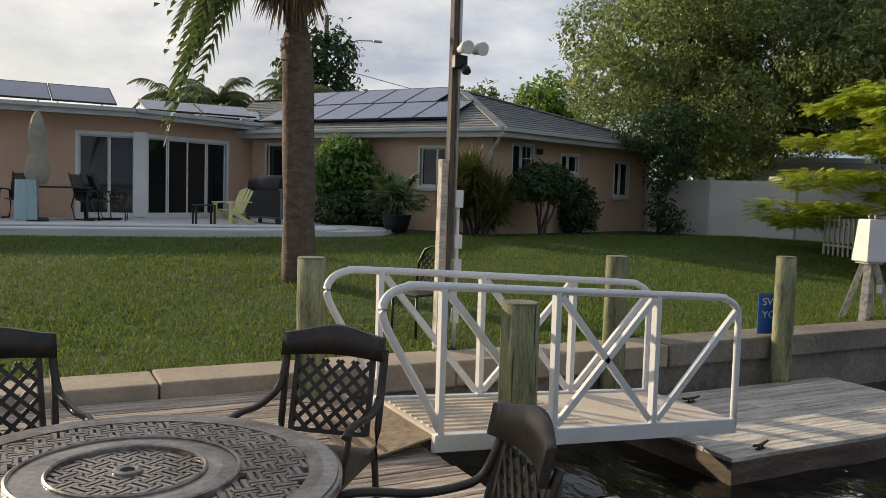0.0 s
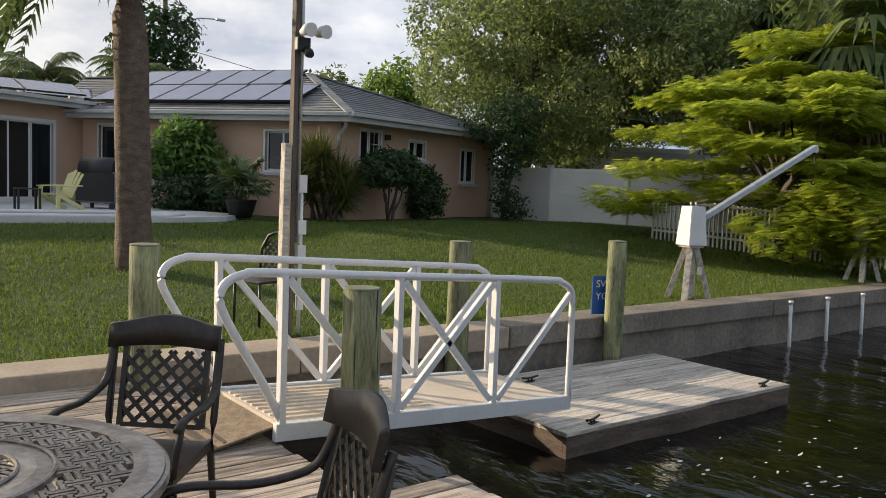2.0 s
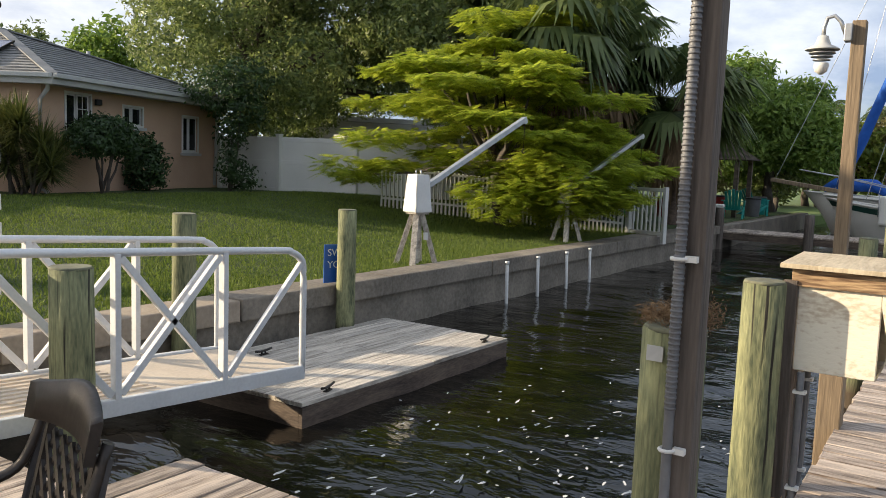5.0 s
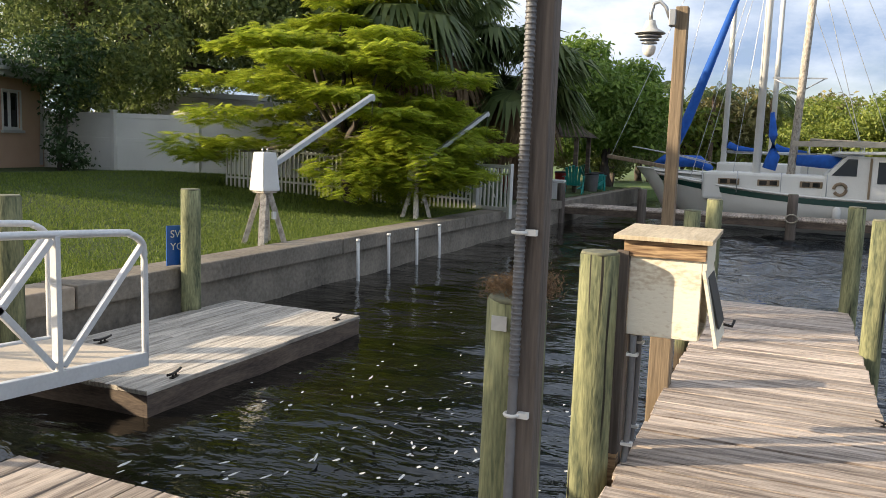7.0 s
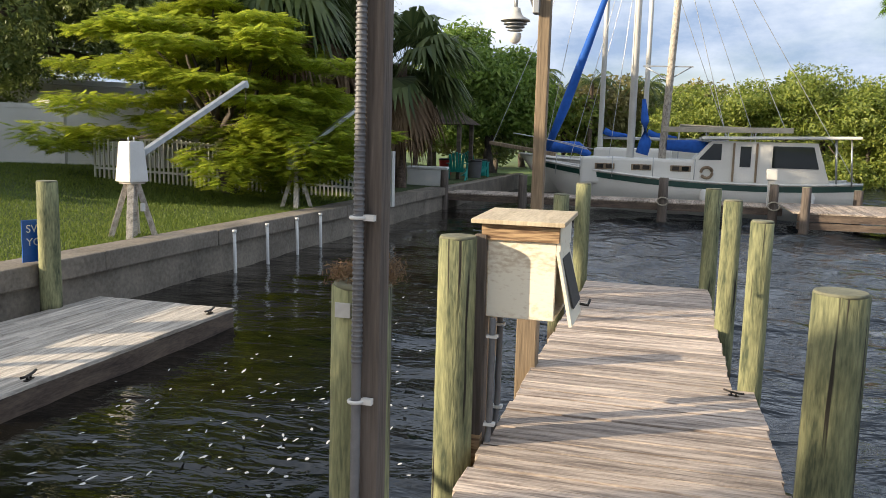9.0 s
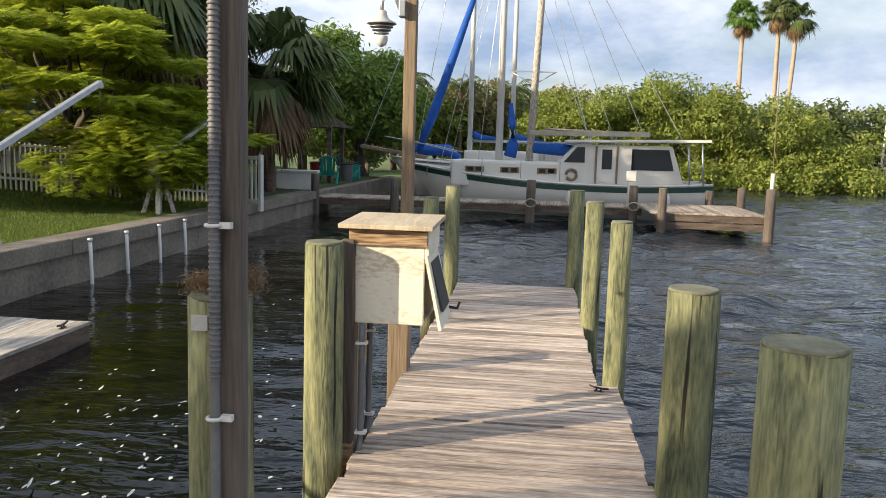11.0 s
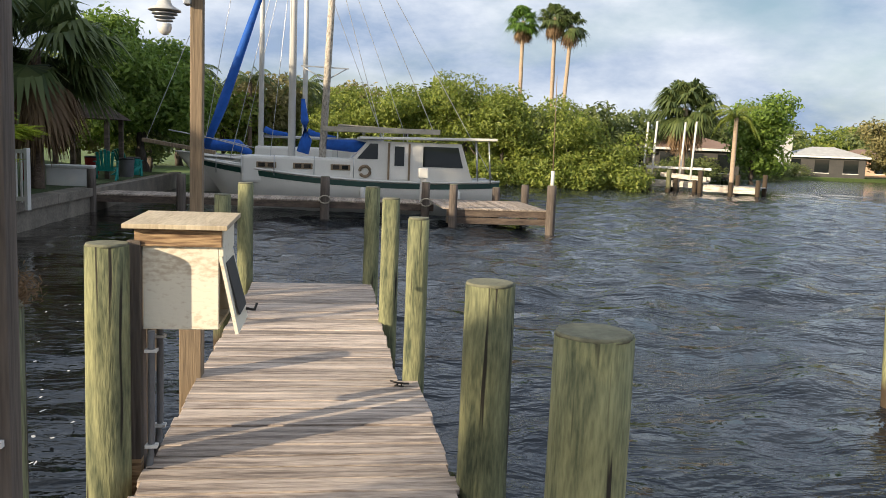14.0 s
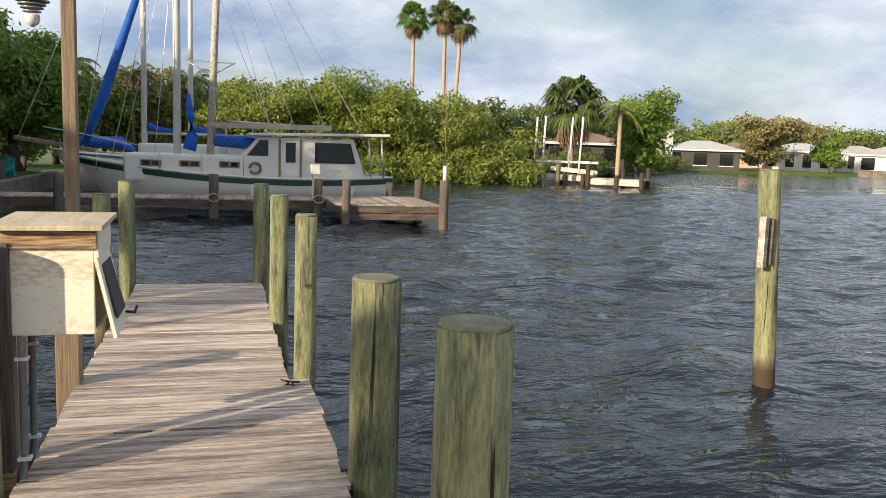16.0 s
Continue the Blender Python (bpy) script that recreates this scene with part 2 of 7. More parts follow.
M_HULL = mat("white gelcoat hull", (0.74, 0.73, 0.69), (0.60, 0.59, 0.55), rough=0.3, scale=0.8, bump=0.02)
M_GREEN = mat("dark green stripe paint", (0.010, 0.060, 0.045), (0.006, 0.035, 0.028), rough=0.35, scale=2, bump=0.0)
M_TEAL = mat("teal plastic", (0.02, 0.34, 0.30), rough=0.45, bump=0.0)
M_YELLOW = mat("pale yellow plastic", (0.68, 0.64, 0.30), (0.58, 0.54, 0.25), rough=0.5, bump=0.02)
M_RED = mat("red plastic", (0.42, 0.03, 0.03), rough=0.5, bump=0.0)
M_LIME = mat("green plastic", (0.06, 0.26, 0.05), rough=0.5, bump=0.0)
M_BLACK = mat("black plastic", (0.018, 0.018, 0.018), rough=0.5, bump=0.03)
M_GREY = mat("grey plastic conduit", (0.19, 0.19, 0.195), (0.12, 0.12, 0.125), rough=0.5, bump=0.03)
M_STEEL = mat("galvanised steel", (0.52, 0.53, 0.54), (0.36, 0.37, 0.38), rough=0.4, metal=0.7, scale=6, bump=0.05)
M_CHIP = mat("peeling cream paint on wood", (0.80, 0.74, 0.60), (0.60, 0.50, 0.36), rough=0.7, scale=2.2, stretch=(1, 1, 2.2), bump=0.3, fine=26, mix=(0.37, 0.47))
M_PLYTOP = mat("sun bleached plywood", (0.66, 0.56, 0.40), (0.42, 0.34, 0.23), rough=0.8, scale=3, stretch=(1, 6, 1), bump=0.3, fine=12)
M_BOARD = mat("raw grained board", (0.46, 0.31, 0.17), (0.17, 0.10, 0.055), rough=0.8, scale=2.5, stretch=(1, 1.6, 16), bump=0.5, fine=5, mix=(0.4, 0.6))
M_SIGN = mat("blue sign", (0.012, 0.10, 0.40), rough=0.4, bump=0.0)
M_CLOTH = mat("beige canvas", (0.42, 0.38, 0.31), (0.30, 0.27, 0.22), rough=0.9, scale=6, bump=0.3)
M_TOWEL = mat("pale blue towel", (0.66, 0.80, 0.82), (0.54, 0.70, 0.73), rough=0.95, scale=6, bump=0.3)
M_RUSTROOF = mat("brown tile roof", (0.30, 0.20, 0.15), (0.20, 0.13, 0.10), rough=0.8, scale=1, bump=0.3)
M_SCREEN = mat("dark screen cage", (0.07, 0.065, 0.06), (0.04, 0.04, 0.04), rough=0.8, scale=1, bump=0.1)
M_ROPE = mat("pale rope", (0.50, 0.45, 0.36), rough=0.9, scale=20, bump=0.2)


def water_mat():
    m = bpy.data.materials.new("dark canal water")
    m.use_nodes = True
    nt = m.node_tree
    b = nt.nodes["Principled BSDF"]
    b.inputs["Base Color"].default_value = (0.018, 0.022, 0.025, 1)
    b.inputs["Roughness"].default_value = 0.06
    b.inputs["IOR"].default_value = 1.38
    co = nt.nodes.new("ShaderNodeTexCoord")
    mp = nt.nodes.new("ShaderNodeMapping")
    mp.inputs["Scale"].default_value = (1.0, 0.45, 1)
    mp.inputs["Rotation"].default_value = (0, 0, radians(12))
    nt.links.new(co.outputs["Object"], mp.inputs[0])
    last = None
    for s, d, k in ((0.7, 3, 0.16), (2.3, 4, 0.16), (9.0, 3, 0.037)):
        n = nt.nodes.new("ShaderNodeTexNoise")
        n.inputs["Scale"].default_value, n.inputs["Detail"].default_value, n.inputs["Distortion"].default_value = s, d, 0.4
        nt.links.new(mp.outputs[0], n.inputs["Vector"])
        f = nt.nodes.new("ShaderNodeMath")
        f.operation = "MULTIPLY_ADD"
        f.inputs[1].default_value = k
        nt.links.new(n.outputs[0], f.inputs[0])
        if last:
            nt.links.new(last, f.inputs[2])
        last = f.outputs[0]
    # the basin between the docks lies sheltered, the open water is choppy
    sep = nt.nodes.new("ShaderNodeSeparateXYZ")
    nt.links.new(co.outputs["Object"], sep.inputs[0])
    rng = nt.nodes.new("ShaderNodeMapRange")
    for k, v in (("From Min", -3.0), ("From Max", -8.0), ("To Min", 0.22), ("To Max", 1.0)):
        rng.inputs[k].default_value = v
    nt.links.new(sep.outputs["Y"], rng.inputs["Value"])
    # open water gets a lighter, bluer body colour, standing in for reflected sky
    tint = nt.nodes.new("ShaderNodeMix")
    tint.data_type = "RGBA"
    tint.inputs[6].default_value = (0.007, 0.0065, 0.005, 1)
    tint.inputs[7].default_value = (0.014, 0.019, 0.025, 1)
    open_rng = nt.nodes.new("ShaderNodeMapRange")
    open_rng.inputs["From Min"].default_value, open_rng.inputs["From Max"].default_value = -3.0, -8.0
    nt.links.new(sep.outputs["Y"], open_rng.inputs["Value"])
    nt.links.new(open_rng.outputs[0], tint.inputs[0])
    nt.links.new(tint.outputs[2], b.inputs["Base Color"])
    bp = nt.nodes.new("ShaderNodeBump")
    bp.inputs["Distance"].default_value = 1.0
    calm = nt.nodes.new("ShaderNodeMapRange")
    for k, v in (("From Min", 8.0), ("From Max", 40.0), ("To Min", 1.0), ("To Max", 0.8)):
        calm.inputs[k].default_value = v
    nt.links.new(sep.outputs["X"], calm.inputs["Value"])
    both = nt.nodes.new("ShaderNodeMath")
    both.operation = "MULTIPLY"
    nt.links.new(rng.outputs[0], both.inputs[0])
    nt.links.new(calm.outputs[0], both.inputs[1])
    nt.links.new(both.outputs[0], bp.inputs["Strength"])
    nt.links.new(last, bp.inputs["Height"])
    nt.links.new(bp.outputs[0], b.inputs["Normal"])
    return m


M_WATER = water_mat()


# ---- building helpers ----
def mesh_ob(name, bm, material):
    me = bpy.data.meshes.new(name)
    bm.to_mesh(me)
    bm.free()
    me.materials.append(material)
    return new(name, me)


def part(name, bm, material, parent, label=""):
    ob = mesh_ob(name, bm, material)
    ob.parent = parent
    if label:
        ob["label"] = label
    return ob


def raw(name, verts, faces, material, parent=None, smooth=False):
    """A mesh from computed arrays."""
    me = bpy.data.meshes.new(name)
    me.from_pydata(verts, [], faces)
    me.materials.append(material)
    if smooth:
        me.polygons.foreach_set("use_smooth", [True] * len(faces))
    ob = new(name, me)
    if parent:
        ob.parent = parent
    return ob


def thing(name, x, y, z, label, category, group="", kind="", rz=0.0):
    ob = new(name)
    ob.matrix_world = pose(x, y, z, 0, 0, rz)
    return tagged(ob, label, category, group, kind)


def put(ob, m):
    ob.matrix_basis = m
    return ob


def box(bm, x0, y0, z0, x1, y1, z1, bevel=0.0, m=None):
    made = bmesh.ops.create_cube(bm, size=1.0)["verts"]
    mm = Matrix.Translation(((x0 + x1) / 2, (y0 + y1) / 2, (z0 + z1) / 2)) @ Matrix.Diagonal((abs(x1 - x0), abs(y1 - y0), abs(z1 - z0), 1))
    bmesh.ops.transform(bm, matrix=(m @ mm) if m else mm, verts=made)
    if bevel:
        edges = list({e for v in made for e in v.link_edges})
        bmesh.ops.bevel(bm, geom=edges, offset=bevel, segments=2, affect="EDGES", profile=0.6)
    return bm


def B(*a, **k):
    return box(bmesh.new(), *a, **k)


def cyl(bm, p, q, r0, r1=None, seg=12, caps=True):
    p, q = Vector(p), Vector(q)
    d = q - p
    r1 = r0 if r1 is None else r1
    m = Matrix.Translation((p + q) / 2) @ d.to_track_quat("Z", "Y").to_matrix().to_4x4()
    made = bmesh.ops.create_cone(bm, cap_ends=caps, cap_tris=False, segments=seg, radius1=r0, radius2=r1, depth=d.length, matrix=m)["verts"]
    for f in {f for v in made for f in v.link_faces}:
        if len(f.verts) == 4:
            f.smooth = True
    return bm


def C(*a, **k):
    return cyl(bmesh.new(), *a, **k)


def beam(bm, p, q, w, h, bevel=0.0, up=(0, 0, 1)):
    """A rectangular bar from p to q, w across and h along up."""
    p, q = Vector(p), Vector(q)
    d = (q - p)
    z = d.normalized()
    x = Vector(up).cross(z)
    x = x.normalized() if x.length > 1e-4 else Vector((1, 0, 0))
    y = z.cross(x)
    m = Matrix((x, y, z)).transposed().to_4x4()
    m.translation = (p + q) / 2
    return box(bm, -w / 2, -h / 2, -d.length / 2, w / 2, h / 2, d.length / 2, bevel, m)


def BM(*a, **k):
    return beam(bmesh.new(), *a, **k)


def sweep(bm, pts, r, seg=8, flat=1.0, closed=False):
    """A round (or flattened) bar along points."""
    pts = [Vector(p) for p in pts]
    n = len(pts)
    rings = []
    ref = Vector((0, 0, 1))
    for i, p in enumerate(pts):
        a = pts[(i - 1) % n if closed else max(i - 1, 0)]
        c = pts[(i + 1) % n if closed else min(i + 1, n - 1)]
        t = (c - a).normalized()
        x = t.cross(ref)
        x = x.normalized() if x.length > 0.05 else t.cross(Vector((0, 1, 0))).normalized()
        y = x.cross(t)
        rr = r[i] if isinstance(r, (list, tuple)) else r
        rings.append([bm.verts.new(p + x * rr * math.cos(2 * math.pi * k / seg) + y * rr * flat * math.sin(2 * math.pi * k / seg)) for k in range(seg)])
    for i in range(n if closed else n - 1):
        u, v = rings[i], rings[(i + 1) % n]
        for k in range(seg):
            f = bm.faces.new((u[k], u[(k + 1) % seg], v[(k + 1) % seg], v[k]))
            f.smooth = True
    if not closed:
        bm.faces.new(rings[0][::-1])
        bm.faces.new(rings[-1])
    return bm


def SW(*a, **k):
    return sweep(bmesh.new(), *a, **k)


def smooth(pts, n=4):
    """Points along a smooth curve through the given ones."""
    p = [Vector(q) for q in pts]
    p = [p[0] * 2 - p[1]] + p + [p[-1] * 2 - p[-2]]
    out = []
    for i in range(1, len(p) - 2):
        for k in range(n):
            t = k / n
            a, b, c, d = p[i - 1], p[i], p[i + 1], p[i + 2]
            out.append(0.5 * (2 * b + (c - a) * t + (2 * a - 5 * b + 4 * c - d) * t * t + (3 * b - a - 3 * c + d) * t ** 3))
    return out + [p[-2]]


def arc(c, r, a0, a1, n, plane="xz"):
    out = []
    for i in range(n + 1):
        a = radians(a0 + (a1 - a0) * i / n)
        u, v = r * math.cos(a), r * math.sin(a)
        out.append((c[0] + u, c[1], c[2] + v) if plane == "xz" else (c[0], c[1] + u, c[2] + v) if plane == "yz" else (c[0] + u, c[1] + v, c[2]))
    return out


def poly(bm, pts):
    return bm.faces.new([bm.verts.new(p) for p in pts])


def slab(bm, pts, z0, z1):
    """An upright prism over a plan outline (counter-clockwise)."""
    lo = [bm.verts.new((*p, z0)) for p in pts]
    hi = [bm.verts.new((*p, z1)) for p in pts]
    n = len(pts)
    bm.faces.new(hi)
    bm.faces.new(lo[::-1])
    for i in range(n):
        bm.faces.new((lo[i], lo[(i + 1) % n], hi[(i + 1) % n], hi[i]))
    return bm


# ---- plant helpers ----
def leaf_cloud(name, blobs, n, size, material, parent, seed, flat=0.0, droop=0.0, slim=0.45, hollow=0.55):
    """A crown of many small leaves, gathered in sprays round the blobs (centre, radii)."""
    rng = np.random.default_rng(seed)
    vol = np.array([b[1][0] * b[1][1] + b[1][0] * b[1][2] for b in blobs])
    pick = rng.choice(len(blobs), n // 8, p=vol / vol.sum())
    cen = np.array([b[0] for b in blobs], float)[pick]
    rad = np.array([b[1] for b in blobs], float)[pick]
    d = rng.normal(size=(len(pick), 3))
    d /= np.linalg.norm(d, axis=1)[:, None]
    r = hollow + (1.06 - hollow) * rng.random(len(pick)) ** 0.6
    spray = cen + d * rad * r[:, None]
    at = np.repeat(spray, 8, 0) + rng.normal(size=(len(pick) * 8, 3)) * size * (1.5, 1.5, 1.0)
    out = np.repeat(d, 8, 0)
    nrm = out * (1 - flat) + rng.normal(size=at.shape) * 0.7 * (1 - flat) + np.array([0, 0, 1.0]) * (0.35 + 1.2 * flat)
    nrm /= np.linalg.norm(nrm, axis=1)[:, None]
    t = np.cross(nrm, rng.normal(size=at.shape))
    t[:, 2] -= droop
    t /= np.linalg.norm(t, axis=1)[:, None]
    s = np.cross(nrm, t)
    ln = size * (0.6 + 0.8 * rng.random(len(at)))[:, None]
    v = np.stack([at - t * ln, at + s * ln * slim + nrm * ln * 0.12, at + t * ln, at - s * ln * slim + nrm * ln * 0.12], 1).reshape(-1, 3)
    f = np.arange(len(v)).reshape(-1, 4)
    return raw(name, v.tolist(), f.tolist(), material, parent)


def fern_cloud(name, blobs, n, length, material, parent, seed):
    """A crown of feathery, nearly level compound leaves."""
    rng = np.random.default_rng(seed)
    vol = np.array([b[1][0] * b[1][1] for b in blobs])
    pick = rng.choice(len(blobs), n, p=vol / vol.sum())
    cen = np.array([b[0] for b in blobs], float)[pick]
    rad = np.array([b[1] for b in blobs], float)[pick]
    d = rng.normal(size=(n, 3))
    d /= np.linalg.norm(d, axis=1)[:, None]
    root = cen + d * rad * (0.55 + 0.5 * rng.random(n))[:, None]
    a = np.arctan2(d[:, 1], d[:, 0]) + rng.normal(size=n) * 0.7
    ln = length * (0.6 + 0.7 * rng.random(n))
    dirv = np.stack([np.cos(a), np.sin(a), -0.06 + 0.2 * rng.normal(size=n)], 1)
    side = np.stack([-np.sin(a), np.cos(a), 0.25 * rng.normal(size=n)], 1)
    vs = []
    for k in range(7):
        u = (k + 0.5) / 7
        w = length * 0.30 * math.sin(math.pi * (0.12 + 0.85 * u))
        at = root + dirv * (ln * u)[:, None]
        at[:, 2] -= 0.14 * ln * u * u
        fw = dirv * (ln * 0.055)[:, None]
        for sgn in (1, -1):
            tip = at + side * sgn * w + fw * 1.5
            tip[:, 2] -= 0.12 * w
            vs.append(np.stack([at - fw, tip - fw * 0.6, tip + fw * 0.6, at + fw], 1))
    v = np.concatenate(vs, 0).reshape(-1, 3)
    f = np.arange(len(v)).reshape(-1, 4)
    return raw(name, v.tolist(), f.tolist(), material, parent)


def feather_frond(vs, fs, base, az, length, rise, rng, leaflet=0.45, sag=0.55):
    """One arching feather-palm frond with leaflets on both sides."""
    base = np.array(base, float)
    h = np.array([math.cos(az), math.sin(az), 0])
    s = np.array([-math.sin(az), math.cos(az), 0])
    n = 26
    for k in range(2, n):
        u = k / n
        z = length * (rise * u - sag * u * u * 1.6)
        p = base + h * length * u * (1 - 0.18 * u) + np.array([0, 0, z])
        w = leaflet * math.sin(math.pi * min(1, 0.18 + 0.8 * u)) * (0.85 + 0.3 * rng.random())
        for sgn in (1, -1):
            tip = p + s * sgn * w * 0.75 + h * w * 0.45 - np.array([0, 0, w * (0.55 + 0.3 * rng.random())])
            q = h * 0.018 * length
            i = len(vs)
            vs += [(p - q).tolist(), (p + q).tolist(), tip.tolist()]
            fs.append((i, i + 1, i + 2))
    for k in range(0, n):
        u, w = k / n, (k + 1) / n
        a = base + h * length * u * (1 - 0.18 * u) + np.array([0, 0, length * (rise * u - sag * u * u * 1.6)])
        b = base + h * length * w * (1 - 0.18 * w) + np.array([0, 0, length * (rise * w - sag * w * w * 1.6)])
        i = len(vs)
        t = s * 0.016 * length * (1.2 - u) * 0.5
        vs += [(a - t).tolist(), (a + t).tolist(), (b + t * 0.9).tolist(), (b - t * 0.9).tolist()]
        fs.append((i, i + 1, i + 2, i + 3))


def fan_frond(vs, fs, base, az, rise, stalk, r, rng, hang=0.5):
    """One fan-palm leaf: a stalk and a pleated fan of drooping fingers."""
    base = np.array(base, float)
    h = np.array([math.cos(az) * math.cos(rise), math.sin(az) * math.cos(rise), math.sin(rise)])
    s = np.array([-math.sin(az), math.cos(az), 0])
    up = np.cross(h, s) * -1
    hub = base + h * stalk - np.array([0, 0, 0.10 * stalk])
    i = len(vs)
    t = s * 0.015
    vs += [(base - t).tolist(), (base + t).tolist(), (hub + t).tolist(), (hub - t).tolist()]
    fs.append((i, i + 1, i + 2, i + 3))
    n = 28
    for k in range(n):
        a = radians(-125 + 250 * (k + 0.5) / n)
        d = h * math.cos(a) + s * math.sin(a)
        q = h * -math.sin(a) + s * math.cos(a)
        ln = r * (0.85 + 0.3 * rng.random()) * (0.75 + 0.25 * math.cos(a))
        mid = hub + d * ln * 0.55 + up * 0.03
        tip = hub + d * ln - np.array([0, 0, hang * ln * (0.4 + 0.5 * rng.random())])
        w = ln * 0.062
        i = len(vs)
        vs += [hub.tolist(), (mid + q * w).tolist(), tip.tolist(), (mid - q * w).tolist()]
        fs.append((i, i + 1, i + 2, i + 3))


def trunk_mesh(pts, radii, seg=14, rough=0.03, seed=1):
    rng = random.Random(seed)
    bm = bmesh.new()
    sweep(bm, pts, radii, seg)
    for v in bm.verts:
        v.co += Vector((rng.uniform(-1, 1), rng.uniform(-1, 1), 0)) * rough * max(radii)
    return bm


def bend(p, q, n, wob, seed):
    rng = random.Random(seed)
    p, q = Vector(p), Vector(q)
    return [p.lerp(q, i / n) + (Vector((rng.uniform(-1, 1), rng.uniform(-1, 1), 0)) * wob if 0 < i < n else Vector()) for i in range(n + 1)]


def tree(name, x, y, z, height, blobs, n, size, leaf, label, bark=M_OAKBARK, r=0.25, seed=1, limbs=7, flat=0.0, slim=0.45, category="tree", kind="", group=""):
    """Tapered trunk, limbs that reach into the crown, and a leafy crown. Blobs are relative to the foot."""
    t = thing(name, x, y, z, label, category, group, kind)
    rng = random.Random(seed)
    top = height * 0.5
    part("trunk", trunk_mesh(bend((0, 0, -0.2), (rng.uniform(-.2, .2), rng.uniform(-.2, .2), top), 6, r * 0.5, seed), [r * (1.25 - 0.1 * i) for i in range(7)], 12, 0.08, seed), bark, t)
    for i in range(limbs):
        c, rad = blobs[i % len(blobs)]
        part("limb", SW(bend((0, 0, top * (0.6 + 0.4 * i / limbs)), (c[0] * 0.9, c[1] * 0.9, c[2]), 5, r * 0.7, seed + i), [r * 0.55 * (1 - 0.16 * k) for k in range(6)], 7), bark, t)
    leaf_cloud("crown", blobs, n, size, leaf, t, seed, flat, slim=slim)
    return t


# ---- water and ground ----
def spread(lo, hi, step, grow, far):
    """Even steps from lo to hi, then growing steps out to the horizon on both sides."""
    mid = np.arange(lo, hi + step / 2, step)
    out, d = [], step
    while sum(out) < far:
        d *= grow
        out.append(d)
    out = np.cumsum(out)
    return np.concatenate([(lo - out)[::-1], mid, mid[-1] + out])


wx_ = spread(-1.5, 34.0, 0.13, 1.12, 3000)
wy_ = spread(-30.0, 1.0, 0.13, 1.12, 3000)
WX, WY = np.meshgrid(wx_, wy_)
rng = np.random.default_rng(61)
WZ_ = np.zeros_like(WX)
for k in range(70):
    wl = 0.55 * (5.5 ** rng.random())
    a = radians(205 + 34 * rng.normal())
    c_, s_ = math.cos(a) * 2 * math.pi / wl, math.sin(a) * 2 * math.pi / wl
    ph = WX * c_ + WY * s_ + rng.random() * 6.28
    WZ_ += 0.0046 * wl ** 0.8 * (1 - 2 * np.abs(np.sin(ph / 2)) ** 1.3)
fade = np.clip((60 - np.hypot(WX - 10, WY + 12)) / 30, 0, 1)
shelter = 0.22 + 0.78 * np.clip((-3.5 - WY) / 4.0 + np.clip((WX - 7) / 9, 0, 0.5), 0, 1)
WZ_ = -0.52 + WZ_ * fade * shelter
nx_, ny_ = len(wx_), len(wy_)
idx = (np.arange(ny_ - 1)[:, None] * nx_ + np.arange(nx_ - 1)[None, :]).ravel()
tagged(raw("water", np.stack([WX, WY, WZ_], -1).reshape(-1, 3).tolist(), np.stack([idx, idx + 1, idx + nx_ + 1, idx + nx_], 1).tolist(), M_WATER, smooth=True), "dark rippled canal water under the docks", "water", kind="structure")


def lawn_z(x, y):
    k = min(1.0, max(0.0, (y - 0.45) / 8.5))
    return 0.09 + 0.55 * k * k * (3 - 2 * k) + 0.02 * noise.noise((x * 0.5, y * 0.5, 0))


NX, NY = 110, 60
xs = [-24 + 56 * i / NX for i in range(NX + 1)]
ys = [0.34 + 34 * (j / NY) ** 1.5 for j in range(NY + 1)]
verts = [(x, y, lawn_z(x, y)) for y in ys for x in xs]
faces = [(j * (NX + 1) + i, j * (NX + 1) + i + 1, (j + 1) * (NX + 1) + i + 1, (j + 1) * (NX + 1) + i) for j in range(NY) for i in range(NX)]
tagged(raw("ground", verts, faces, M_GRASSG, smooth=True), "mown green lawn rising from the seawall to the house", "lawn", kind="structure")

# short grass blades
rng = np.random.default_rng(5)
NB = 240000
gx = -9 + 25 * rng.random(NB)
gy = 0.42 + 9.0 * rng.random(NB) ** 1.25
keep = ~((gx < 3.5) & (gy > 8.6))
gx, gy = gx[keep], gy[keep]
k = np.clip((gy - 0.45) / 8.5, 0, 1)
gz = 0.09 + 0.55 * k * k * (3 - 2 * k)
a = rng.random(len(gx)) * 6.28
h = 0.018 + 0.040 * rng.random(len(gx))
w = 0.006 + 0.007 * rng.random(len(gx))
lean = rng.normal(size=(len(gx), 2)) * 0.022
v = np.stack([np.stack([gx - np.cos(a) * w, gy - np.sin(a) * w, gz - 0.01], 1), np.stack([gx + np.cos(a) * w, gy + np.sin(a) * w, gz - 0.01], 1), np.stack([gx + lean[:, 0], gy + lean[:, 1], gz + h], 1)], 1).reshape(-1, 3)
tagged(raw("grass", v.tolist(), np.arange(len(v)).reshape(-1, 3).tolist(), L_GRASS), "short green grass blades of the lawn", "grass", kind="stuff")

